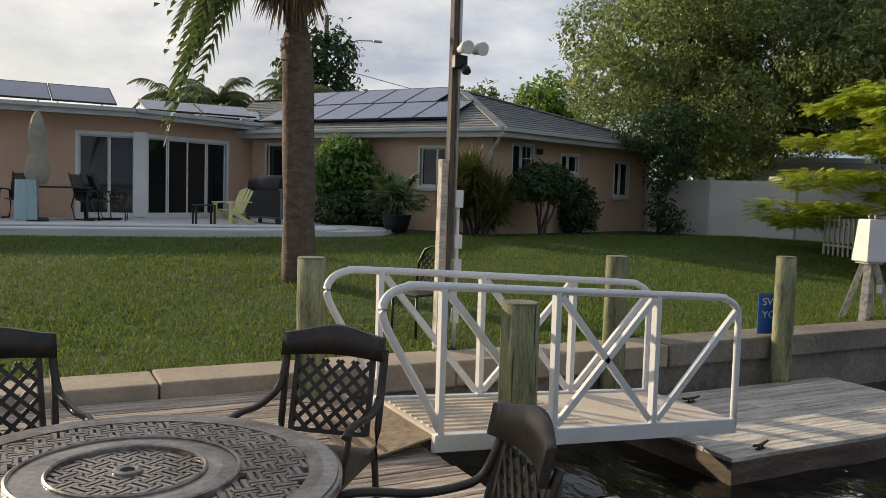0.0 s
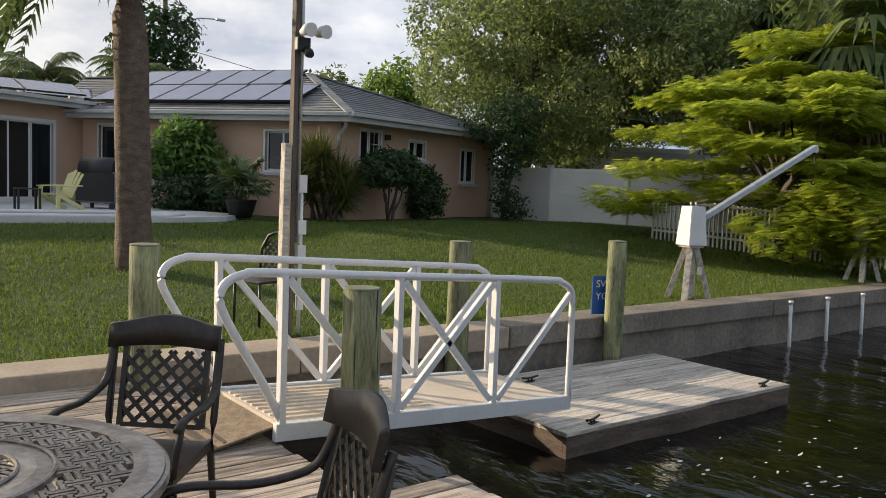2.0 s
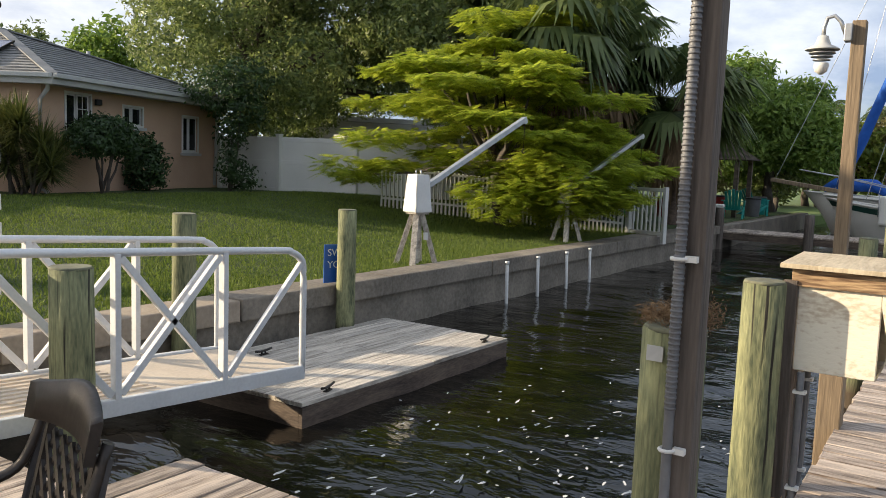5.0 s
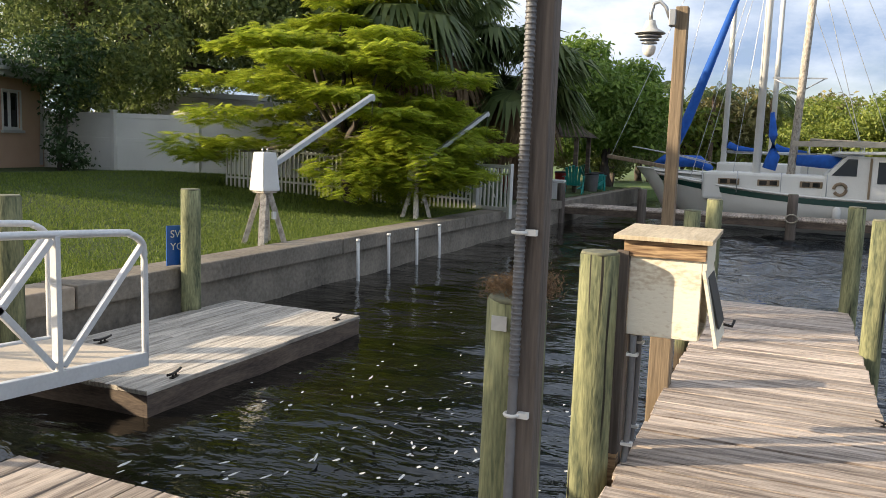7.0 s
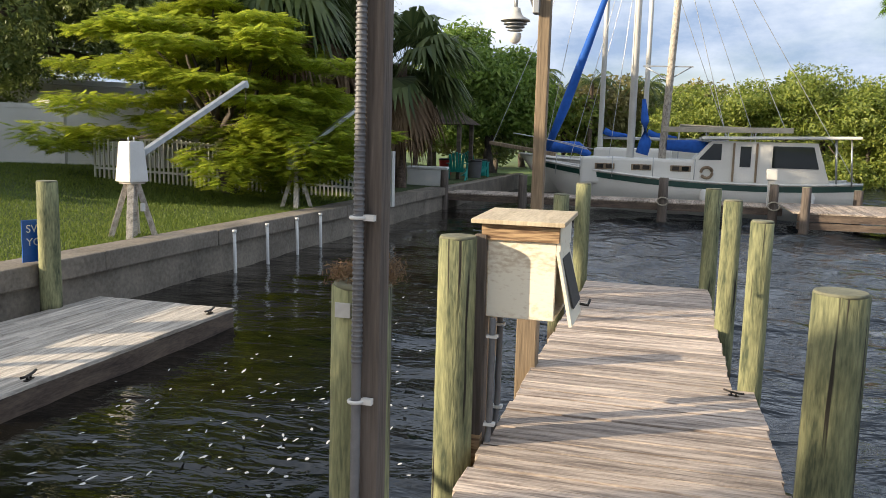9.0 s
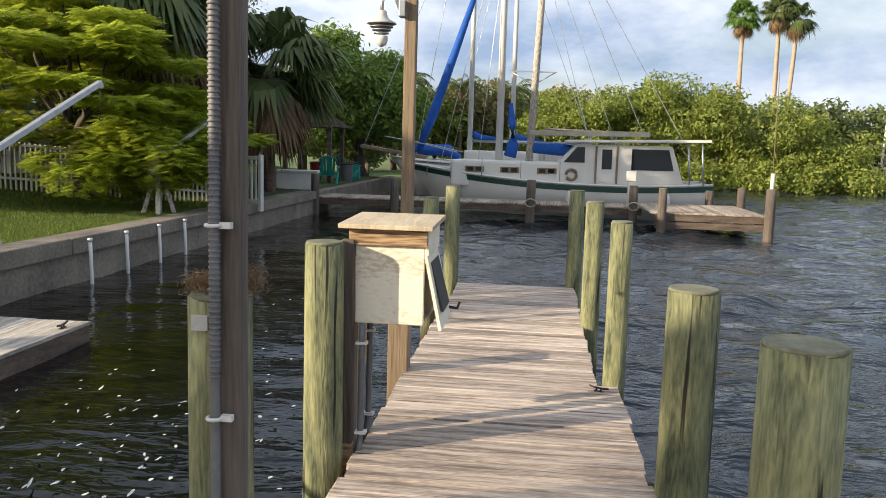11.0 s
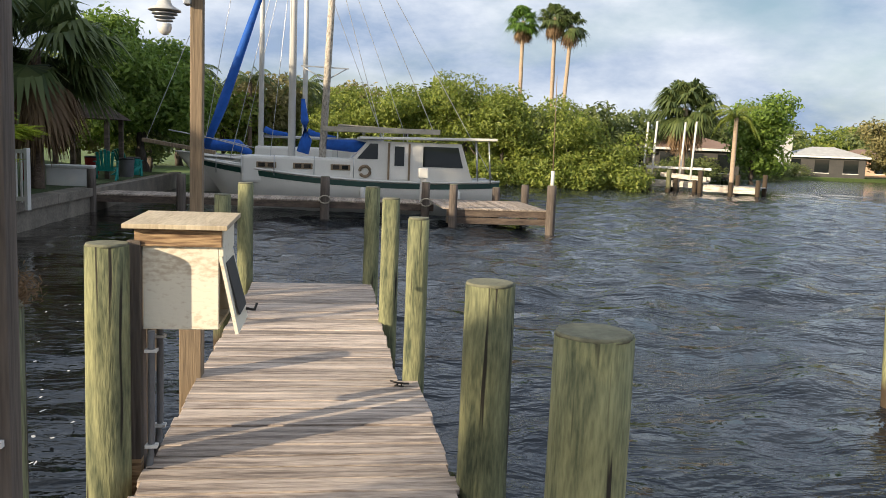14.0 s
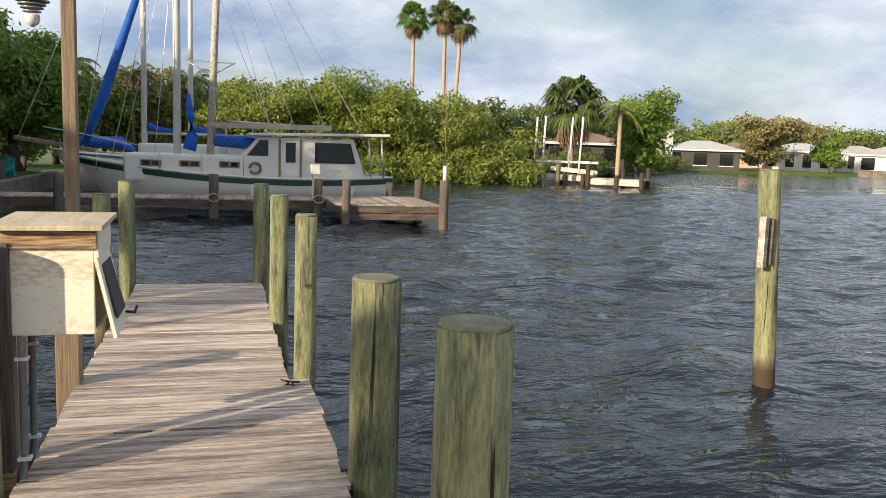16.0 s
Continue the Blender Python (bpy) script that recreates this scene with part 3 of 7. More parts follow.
# far bank: land that closes the water all round to the horizon
bm = bmesh.new()
slab(bm, [(32.4, 0.3), (46, -0.5), (51, -8), (49, -20), (50.5, -25.2), (67, -36.0), (84, -56.5), (87, -72), (86.6, -86.6), (78, -104), (70, -130), (75, -200), (2500, -2500), (2500, 2500), (32, 2500)], -1.2, -0.15)
slab(bm, [(-2500, 34.2), (32, 34.2), (32, 2500), (-2500, 2500)], -1.2, 0.6)
slab(bm, [(-2500, 0.34), (-24, 0.34), (-24, 34.2), (-2500, 34.2)], -1.2, 0.3)
slab(bm, [(-2500, -2500), (400, -2500), (-60, -70), (-2500, -70)], -1.2, 0.2)
tagged(mesh_ob("ground_far_bank", bm, M_FARG), "low grassy far bank of the canal", "bank", kind="structure")

# ---- seawall ----
wall = thing("wall_seawall", 0, 0, 0, "stained concrete seawall with a sandy cap", "seawall", kind="structure")
bm = bmesh.new()
box(bm, -24, 0.02, -1.6, 20.0, 0.34, -0.10)
part("wall_face", bm, M_CONC, wall, "stained concrete panels")
rr = random.Random(4)
x = -24.0
while x < 20.0:
    ln = min(20.0 - x, 2.4 + rr.uniform(-0.1, 0.1))
    dz = rr.uniform(-0.012, 0.012)
    part("cap_slab", B(x + 0.006, -0.06 + rr.uniform(-.012, .012), -0.11, x + ln - 0.006, 0.42, 0.12 + dz, 0.018), M_CAP if x < 1.2 else M_CONC, wall)
    x += ln
tagged(mesh_ob("wall_far_quay", B(20.0, -0.0, -1.6, 33.0, 0.34, 0.07, 0.01), M_CONC), "concrete quay edge beyond the gate", "seawall", kind="structure")


# ---- decks ----
def plank_mesh(length, width, thick, along, seed):
    bm = bmesh.new()
    if along == "x":
        box(bm, -length / 2, -width / 2, -thick, length / 2, width / 2, 0, 0.006)
    else:
        box(bm, -width / 2, -length / 2, -thick, width / 2, length / 2, 0, 0.006)
    r2 = random.Random(seed)
    for v in bm.verts:
        v.co += Vector((r2.uniform(-1, 1) * 0.003, r2.uniform(-1, 1) * 0.003, r2.uniform(-1, 1) * 0.002))
    me = bpy.data.meshes.new("plank")
    bm.to_mesh(me)
    bm.free()
    return me


def plank(me, parent, x, y, z, tilt=0.0):
    ob = new("plank", me)
    ob.parent = parent
    ob.matrix_basis = pose(x, y, z, 0, 0, tilt)
    return ob


deck = thing("floor_deck", 0, 0, 0, "weathered wooden plank deck beside the seawall", "deck", kind="structure")
rr = random.Random(8)
P38 = [plank_mesh(3.99, 0.138, 0.036, "x", s) for s in range(3)]
P26 = [plank_mesh(2.6, 0.138, 0.036, "x", s) for s in range(3)]
for me in P38 + P26:
    me.materials.append(M_DECK)
y = -0.14
row = 0
while y > -9.2:
    end = -1.0 if y > -2.83 else -0.92 if -5.75 < y < -5.15 else -0.66 if -7.37 < y < -6.97 else -0.43
    end += rr.uniform(-0.012, 0.012)
    first = P26 if row % 2 else P38
    ln = 2.6 if row % 2 else 3.99
    dz = rr.uniform(-0.003, 0.003)
    plank(first[row % 3], deck, end - ln / 2, y, dz, rr.uniform(-0.1, 0.1))
    plank(P38[(row + 1) % 3], deck, end - ln - 2.0, y, dz + rr.uniform(-.002, .002), rr.uniform(-0.08, 0.08))
    plank(P38[(row + 2) % 3], deck, end - ln - 6.0, y, dz)
    y -= 0.148
    row += 1
part("joist", B(-12, -0.10, -0.22, -1.03, -0.062, -0.037), M_FASCIA, deck)
part("rim_board", B(-1.05, -2.80, -0.24, -1.012, -0.08, -0.038), M_FASCIA, deck)
part("rim_board", B(-0.49, -5.15, -0.24, -0.452, -2.82, -0.038), M_FASCIA, deck)
part("rim_board", B(-1.05, -2.86, -0.24, -0.49, -2.822, -0.038), M_FASCIA, deck)
for jy in (-2.2, -4.4, -6.6, -8.6):
    part("joist", B(-12, jy - 0.04, -0.24, -1.05, jy, -0.038), M_FASCIA, deck)

dock = thing("floor_dock", 0, 0, 0, "weathered plank walkway dock on timber piles", "dock", kind="structure")
D0, D1 = -6.80, -5.50
PD = [plank_mesh(D1 - D0, 0.137, 0.036, "y", s) for s in range(4)]
PDW = [plank_mesh(D1 - D0 + 0.13, 0.137, 0.036, "y", s + 9) for s in range(3)]
for me in PD + PDW:
    me.materials.append(M_DECKY)
x = -0.36
row = 0
while x < 6.05:
    wide = x < 2.30
    plank((PDW if wide else PD)[row % 3], dock, x, (D0 + D1) / 2 + rr.uniform(-0.012, 0.012) - (0.075 if wide else 0.0), rr.uniform(-0.003, 0.003), rr.uniform(-0.25, 0.25))
    x += 0.145
    row += 1
for yy in (D0 + 0.06, -6.15, D1 - 0.10):
    part("stringer", B(-0.42, yy, -0.25, 6.03, yy + 0.04, -0.038), M_FASCIA, dock)
part("end_board", B(6.03, D0 + 0.02, -0.24, 6.07, D1 - 0.02, -0.038), M_FASCIA, dock)


def pile(x, y, top, dia, label, lean=(0, 0), seed=1, name="pile", bottom=-1.8, wood=M_PILE):
    """A round timber pile with a slightly worn, sawn top."""
    t = thing(name, x, y, bottom, label, "pile", "dock piles")
    r = dia / 2
    h = top - bottom
    bm = bmesh.new()
    pts = [(lean[0] * h * i / 8, lean[1] * h * i / 8, h * i / 8) for i in range(9)]
    sweep(bm, pts, [r * (1.06 - 0.012 * i) for i in range(8)] + [r * 0.965], 20)
    r2 = random.Random(seed)
    for v in bm.verts:
        a = math.atan2(v.co.y, v.co.x)
        v.co += Vector((math.cos(a), math.sin(a), 0)) * r * 0.03 * math.sin(3 * a + seed) + Vector((0, 0, r2.uniform(-1, 1) * 0.004))
    part("shaft", bm, wood, t)
    bm = bmesh.new()
    tx, ty = lean[0] * h, lean[1] * h
    cyl(bm, (tx, ty, h - 0.003), (tx, ty, h + 0.012), r * 0.95, r * 0.90, 20)
    part("sawn_top", bm, M_PILETOP, t, "checked grey end grain")
    return t


GREENP = "round greenish treated timber pile in the water"
for i, (x, y, z, d) in enumerate([(-0.50, -7.17, 0.975, 0.262), (0.66, -7.06, 0.935, 0.235), (2.38, -6.91, 1.07, 0.145), (4.15, -6.855, 1.08, 0.16), (6.14, -6.79, 1.07, 0.172),
                                  (6.16, -5.41, 1.07, 0.172), (5.20, -5.29, 1.00, 0.165), (0.85, -5.35, 1.05, 0.196), (-0.55, -5.39, 1.05, 0.207)]):
    pile(x, y, z, d, GREENP + " beside the dock", seed=i)
pile(-1.26, -0.28, 1.03, 0.225, "greenish timber pile where the gangway leaves the deck", seed=21)
pile(-0.69, -2.30, 0.94, 0.225, "round greenish pile beside the gangway", seed=22)
pile(1.77, -0.11, 1.0, 0.22, "dark green pile standing at the seawall", seed=23)
pile(3.97, -0.17, 0.98, 0.215, "green pile at the seawall with a blue sign", seed=24)
pile(3.45, -11.36, 1.43, 0.20, "tall pale pile alone in open water", (0.012, 0.05), seed=25)


# ---- gangway ----
def gangway():
    t = thing("gangway", -1.02, -1.475, 0, "grey aluminium gangway with truss rails to the float", "gangway")
    L, W, drop = 2.43, 0.95, 0.145
    slope = math.atan2(drop, L)

    def p(u, v, w):
        """u along, v across, w up from the walking surface, sloped."""
        return (u * math.cos(slope) + 0.0, v, 0.12 - u * math.sin(slope) + w)

    part("walkway", BM(p(0.02, 0, -0.02), p(L, 0, -0.02), W - 0.1, 0.03, up=(0, 0, 1)), M_ALUDK, t, "tan ribbed non-slip walkway")
    for k in range(9):
        v = -W / 2 + 0.13 + k * (W - 0.26) / 8
        part("rib", BM(p(0.05, v, 0.0), p(1.2, v, 0.0), 0.03, 0.012), M_ALUDK, t)
    for sgn in (-1, 1):
        v = sgn * W / 2
        part("side_beam", BM(p(-0.02, v, -0.045), p(L, v, -0.045), 0.05, 0.105, 0.006), M_ALU, t)
        H = 0.885
        pts = [p(0.02, v, 0.03), p(-0.10, v, 0.25), p(-0.23, v, 0.46), p(-0.34, v, 0.65), p(-0.365, v, 0.75), p(-0.32, v, 0.83), p(-0.22, v, 0.873), p(-0.08, v, H), p(0.9, v, H), p(2.12, v, H), p(2.29, v, H - 0.015), p(2.39, v, H - 0.07), p(2.415, v, H - 0.16), p(2.42, v, 0.45), p(2.42, v, -0.04)]
        part("handrail", SW(smooth(pts), 0.026, 12), M_ALU, t, "bent tube handrail")
        for u in (0.02, 0.83, 1.65):
            part("upright", BM(p(u, v, 0.0), p(u, v, H - 0.01), 0.055, 0.04, 0.004, up=(1, 0, 0)), M_ALU, t)
        for a, b in (((0.05, H - 0.03), (0.80, 0.03)), ((0.86, 0.03), (1.62, H - 0.03)), ((0.86, H - 0.03), (1.62, 0.03)), ((1.69, 0.03), (2.39, H - 0.10))):
            part("brace", BM(p(a[0], v, a[1]), p(b[0], v, b[1]), 0.045, 0.035, 0.004, up=(0, 1, 0)), M_ALU, t)
    part("hinge_plate", BM((-0.42, 0, 0.012), (0.0, 0, 0.10), W - 0.06, 0.012), M_TAN, t, "sloping brown landing plate")
    for k in range(5):
        part("tread_bar", BM((-0.46 + 0.085 * k, -0.42, 0.026 + 0.006 * k), (-0.46 + 0.085 * k, 0.42, 0.026 + 0.006 * k), 0.035, 0.02), M_FASCIA, t)
    return t


gangway()

# ---- floating dock ----
fd = thing("floating_dock", 0, 0, 0, "pale grey wooden floating dock low on the water", "float")
FX0, FX1, FY0, FY1, FZ = 1.43, 4.62, -1.93, -0.22, -0.33
PF = [plank_mesh(1.4, 0.139, 0.036, "x", s) for s in range(3)] + [plank_mesh(1.8, 0.139, 0.036, "x", s) for s in range(3)]
for me in PF:
    me.materials.append(M_FLOAT)
n = 12
for k in range(n):
    y = FY0 + 0.075 + k * (FY1 - FY0 - 0.15) / (n - 1)
    swap = k % 2
    a, b = (PF[k % 3], PF[3 + k % 3]) if swap else (PF[3 + k % 3], PF[k % 3])
    la, lb = (1.4, 1.8) if swap else (1.8, 1.4)
    plank(a, fd, FX0 + la / 2 + 0.003, y, FZ + rr.uniform(-.003, .003))
    plank(b, fd, FX0 + la + 0.01 + lb / 2, y, FZ + rr.uniform(-.003, .003))
for y in (FY0, FY1 - 0.04):
    part("side_board", B(FX0, y, FZ - 0.22, FX1, y + 0.04, FZ - 0.037, 0.004), M_FASCIA, fd, "wet stained edge board")
for x in (FX0, FX1 - 0.04):
    part("end_board", B(x, FY0 + 0.04, FZ - 0.22, x + 0.04, FY1 - 0.04, FZ - 0.037, 0.004), M_FASCIA, fd)
part("float_drum", B(FX0 + 0.15, FY0 + 0.15, FZ - 0.55, FX1 - 0.15, FY1 - 0.15, FZ - 0.15, 0.05), M_BLACK, fd)


def cleat(x, y, z, rz):
    t = thing("cleat", x, y, z, "small rusty metal dock cleat", "cleat", "cleats", rz=rz)
    bm = bmesh.new()
    box(bm, -0.05, -0.018, 0, 0.05, 0.018, 0.008)
    cyl(bm, (-0.025, 0, 0), (-0.025, 0, 0.035), 0.01, 0.008, 8)
    cyl(bm, (0.025, 0, 0), (0.025, 0, 0.035), 0.01, 0.008, 8)
    part("base", bm, M_CAST, t)
    part("horn", SW([(-0.11, 0, 0.045), (-0.05, 0, 0.036), (0.05, 0, 0.036), (0.11, 0, 0.045)], 0.011, 8), M_CAST, t)
    return t


cleat(1.82, -1.84, FZ + 0.002, 15)
cleat(4.30, -1.84, FZ + 0.002, 8)
cleat(2.35, -0.55, FZ + 0.002, 5)
cleat(2.18, -6.80, 0.002, 60).scale = (0.6, 0.6, 0.6)


# ---- patio furniture on the deck ----
def lattice(w, h, sp, bw, th):
    """Diagonal crossing bars within a rectangle in the x-z plane, bowed like woven strips."""
    bm = bmesh.new()
    for sgn in (1, -1):
        c = -h
        while c < w + h:
            pts = []
            for (x0, z0), (x1, z1) in ((((c, 0), (c + h, h)) if sgn > 0 else ((c + h, 0), (c, h))),):
                ta, tb = 0.0, 1.0
                dx = x1 - x0
                lo, hi = (0 - x0) / dx, (w - x0) / dx
                ta, tb = max(ta, min(lo, hi)), min(tb, max(lo, hi))
                if tb - ta > 0.04:
                    a = Vector((x0 + dx * ta - w / 2, sgn * th * 0.35, (z1 - z0) * ta))
                    b = Vector((x0 + dx * tb - w / 2, sgn * th * 0.35, (z1 - z0) * tb))
                    beam(bm, a, b, bw, th, up=(0, 1, 0))
            c += sp
    return bm


def cast_chair(x, y, rz):
    """A cast-metal patio armchair, its front towards -y of its own axes."""
    t = thing("patio_chair", x, y, 0.0, "brown black cast metal armchair with lattice back", "chair", "chairs round the table", rz=rz)
    t.scale = (0.90,) * 3
    back = pose(0, 0.24, 0.42, -13)
    part("seat", B(-0.25, -0.26, 0.40, 0.25, 0.24, 0.425, 0.01), M_CAST, t)
    bm = lattice(0.40, 0.36, 0.082, 0.020, 0.012)
    bmesh.ops.transform(bm, matrix=back @ Matrix.Translation((0, 0, 0.07)), verts=bm.verts)
    part("back_lattice", bm, M_CAST, t, "woven diamond lattice")
    bm = bmesh.new()
    n = 12
    prof = []
    for i in range(n + 1):
        u = -1 + 2 * i / n
        prof.append((u * 0.275, 0.05 * (u * u) * -1, 0.435 + 0.045 * math.cos(u * math.pi / 2) * 0.5, 0.565 + 0.028 * math.cos(u * math.pi * 0.9) + 0.012))
    ring = []
    for px, py, z0, z1 in prof:
        ring.append([bm.verts.new(c) for c in ((px, py - 0.014, z0), (px, py - 0.018, z1), (px, py + 0.010, z1 + 0.012), (px, py + 0.016, z1), (px, py + 0.014, z0))])
    for i in range(n):
        for k in range(5):
            f = bm.faces.new((ring[i][k], ring[i][(k + 1) % 5], ring[i + 1][(k + 1) % 5], ring[i + 1][k]))
            f.smooth = k not in (4,)
    bm.faces.new(ring[0][::-1])
    bm.faces.new(ring[-1])
    bmesh.ops.transform(bm, matrix=back, verts=bm.verts)
    part("top_rail", bm, M_CAST, t, "broad curved top rail")
    bm = bmesh.new()
    beam(bm, (-0.20, 0, 0.065), (0.20, 0, 0.065), 0.022, 0.022)
    for sx in (-0.205, 0.205):
        beam(bm, (sx, 0, 0.06), (sx, 0, 0.45), 0.026, 0.024, up=(0, 1, 0))
    bmesh.ops.transform(bm, matrix=back, verts=bm.verts)
    part("back_frame", bm, M_CAST, t)
    for sx in (-1, 1):
        pts = [back @ Vector((sx * 0.265, -0.005, 0.50)), back @ Vector((sx * 0.268, -0.02, 0.36)), back @ Vector((sx * 0.275, -0.05, 0.27)), (sx * 0.285, 0.16, 0.66), (sx * 0.29, 0.02, 0.645), (sx * 0.29, -0.14, 0.66), (sx * 0.288, -0.24, 0.655), (sx * 0.285, -0.285, 0.63)]
        part("arm", SW(smooth(pts, 3), 0.021, 10, 0.75), M_CAST, t)
        part("arm_post", SW([(sx * 0.285, -0.235, 0.64), (sx * 0.27, -0.25, 0.52), (sx * 0.255, -0.24, 0.41)], 0.016, 8), M_CAST, t)
        part("leg", SW([(sx * 0.235, -0.24, 0.41), (sx * 0.24, -0.27, 0.2), (sx * 0.25, -0.28, 0.0)], 0.018, 8), M_CAST, t)
        part("leg", SW([back @ Vector((sx * 0.268, 0, 0.46)), back @ Vector((sx * 0.262, 0, 0.1)), (sx * 0.25, 0.26, 0.36), (sx * 0.25, 0.33, 0.0)], 0.018, 8), M_CAST, t)
        part("side_rail", BM((sx * 0.245, -0.25, 0.40), (sx * 0.245, 0.27, 0.40), 0.02, 0.05), M_CAST, t)
    part("seat_apron", B(-0.245, -0.262, 0.375, 0.245, -0.24, 0.40), M_CAST, t)
    return t


TX, TY, TH = -2.91, -3.68, 0.71


def round_table():
    t = thing("patio_table", TX, TY, 0, "round cast metal table with woven openwork top", "table")
    R = 0.61

    def ring(r0, r1, z0, z1, seg=72):
        bm = bmesh.new()
        vs = [[bm.verts.new((r * math.cos(2 * math.pi * i / seg), r * math.sin(2 * math.pi * i / seg), z)) for r, z in ((r0, z0), (r0, z1), ((r0 + r1) / 2, z1 + 0.004), (r1, z1), (r1, z0))] for i in range(seg)]
        for i in range(seg):
            a, b = vs[i], vs[(i + 1) % seg]
            for k in range(5):
                bm.faces.new((a[k], a[(k + 1) % 5], b[(k + 1) % 5], b[k]))
        return bm

    part("rim", ring(R - 0.085, R, TH - 0.025, TH), M_TABLE, t, "broad reeded rim")
    part("edge_bead", ring(R - 0.004, R + 0.014, TH - 0.035, TH - 0.006), M_TABLE, t)
    part("inner_ring", ring(0.225, 0.315, TH - 0.02, TH + 0.003), M_TABLE, t, "raised ornamental ring")
    part("bead_ring", ring(0.312, 0.326, TH - 0.01, TH + 0.008), M_TABLE, t)
    part("bead_ring", ring(0.215, 0.227, TH - 0.01, TH + 0.008), M_TABLE, t)
    part("hub_ring", ring(0.022, 0.042, TH - 0.01, TH + 0.006, 24), M_TABLE, t, "umbrella hole ring")
    # basket weave: short double bars laid crosswise, turn about
    for tag, r0, r1, rot in (("weave", 0.32, R - 0.083, 0.0), ("centre_weave", 0.035, 0.222, radians(35))):
        bm = bmesh.new()
        p = 0.056
        n = int(R / p) + 1
        for i in range(-n, n + 1):
            for j in range(-n, n + 1):
                x, y = i * p, j * p
                r = math.hypot(x, y)
                if r < r0 + 0.012 or r > r1 - 0.008:
                    continue
                c, s = math.cos(rot), math.sin(rot)
                x, y = c * x - s * y, s * x + c * y
                m = Matrix.Translation((x, y, TH - 0.008)) @ Matrix.Rotation(rot + (math.pi / 2 if (i + j) % 2 else 0), 4, "Z")
                for off in (-0.0135, 0.0135):
                    box(bm, -0.039, off - 0.0085, -0.004, 0.039, off + 0.0085, 0.006, m=m)
        part(tag, bm, M_TABLE, t, "woven openwork")
    part("pedestal", SW([(0, 0, 0.0), (0, 0, 0.05), (0, 0, 0.3), (0, 0, 0.5), (0, 0, 0.68)], [0.1, 0.06, 0.045, 0.05, 0.09], 16), M_CAST, t)
    for k in range(4):
        a = math.pi / 4 + k * math.pi / 2
        c, s = math.cos(a), math.sin(a)
        part("leg", SW([(0.04 * c, 0.04 * s, 0.3), (0.2 * c, 0.2 * s, 0.16), (0.36 * c, 0.36 * s, 0.06), (0.42 * c, 0.42 * s, 0.018)], 0.02, 8), M_CAST, t)
        part("brace", SW([(0.04 * c, 0.04 * s, 0.48), (0.2 * c, 0.2 * s, 0.60), (0.42 * c, 0.42 * s, 0.672)], 0.014, 8), M_CAST, t)


round_table()
cast_chair(-2.08, -2.82, -40)
cast_chair(-3.24, -2.52, 12)
cast_chair(-2.14, -4.10, -104)


# ---- light pole by the seawall ----
lp = thing("light_pole", 0.31, 0.56, 0.06, "tall wooden pole with conduit and twin floodlights", "pole")
part("mast", BM((0, 0, -0.3), (0.02, 0, 5.2), 0.045, 0.08, 0.006, up=(0, 1, 0)), M_POST, lp)
part("splint", BM((-0.085, -0.02, -0.1), (-0.07, -0.02, 1.80), 0.06, 0.085, 0.005, up=(0, 1, 0)), M_FLOAT, lp)
part("side_rail", BM((0.055, -0.01, 0.9), (0.066, -0.01, 5.15), 0.024, 0.06, 0.004, up=(0, 1, 0)), M_FLOAT, lp)
part("conduit", C((0.05, -0.05, 0.9), (0.058, -0.05, 5.1), 0.013), M_STEEL, lp)
part("conduit", C((0.085, 0.03, 1.1), (0.075, 0.03, 2.0), 0.012), M_STEEL, lp)
for z in (0.75, 0.98, 1.36):
    part("junction_box", B(0.045, -0.075, z, 0.125, -0.01, z + (0.13 if z < 1 else 0.16), 0.006), M_WHITE, lp)
part("conduit", C((0.085, -0.04, 0.05), (0.085, -0.04, 1.4), 0.018), M_WHITE, lp)
head = part("light_bracket", B(-0.03, -0.12, 2.62, 0.10, -0.05, 2.74, 0.01), M_BLACK, lp)
for dx in (0.02, 0.17):
    f = part("floodlight", SW([(dx, -0.10, 2.78), (dx + 0.01, -0.17, 2.80), (dx + 0.02, -0.24, 2.79)], [0.03, 0.05, 0.062], 14), M_WHITE, lp)
part("sensor", SW([(0.06, -0.10, 2.64), (0.06, -0.16, 2.60), (0.06, -0.20, 2.58)], [0.03, 0.045, 0.03], 12), M_BLACK, lp)
part("outlet_box", B(0.06, -0.06, 0.28, 0.12, -0.01, 0.42, 0.006), M_WHITE, lp)

# dark cast chair on the lawn by the pole
ch = thing("garden_chair", 0.33, 1.22, lawn_z(0.33, 1.22), "dark wrought metal garden chair on the lawn", "chair", rz=-70)
part("seat", B(-0.19, -0.19, 0.42, 0.19, 0.19, 0.445, 0.008), M_CAST, ch)
part("back_frame", SW([(-0.19, 0.18, 0.44), (-0.18, 0.20, 0.72), (-0.1, 0.215, 0.86), (0, 0.22, 0.90), (0.1, 0.215, 0.86), (0.18, 0.20, 0.72), (0.19, 0.18, 0.44)], 0.016, 8), M_CAST, ch)
bm = lattice(0.30, 0.36, 0.07, 0.016, 0.012)
bmesh.ops.transform(bm, matrix=pose(0, 0.19, 0.46, -6), verts=bm.verts)
part("back_lattice", bm, M_CAST, ch)
for sx in (-0.17, 0.17):
    for sy in (-0.17, 0.17):
        part("leg", C((sx, sy, 0), (sx, sy, 0.43), 0.014), M_CAST, ch)


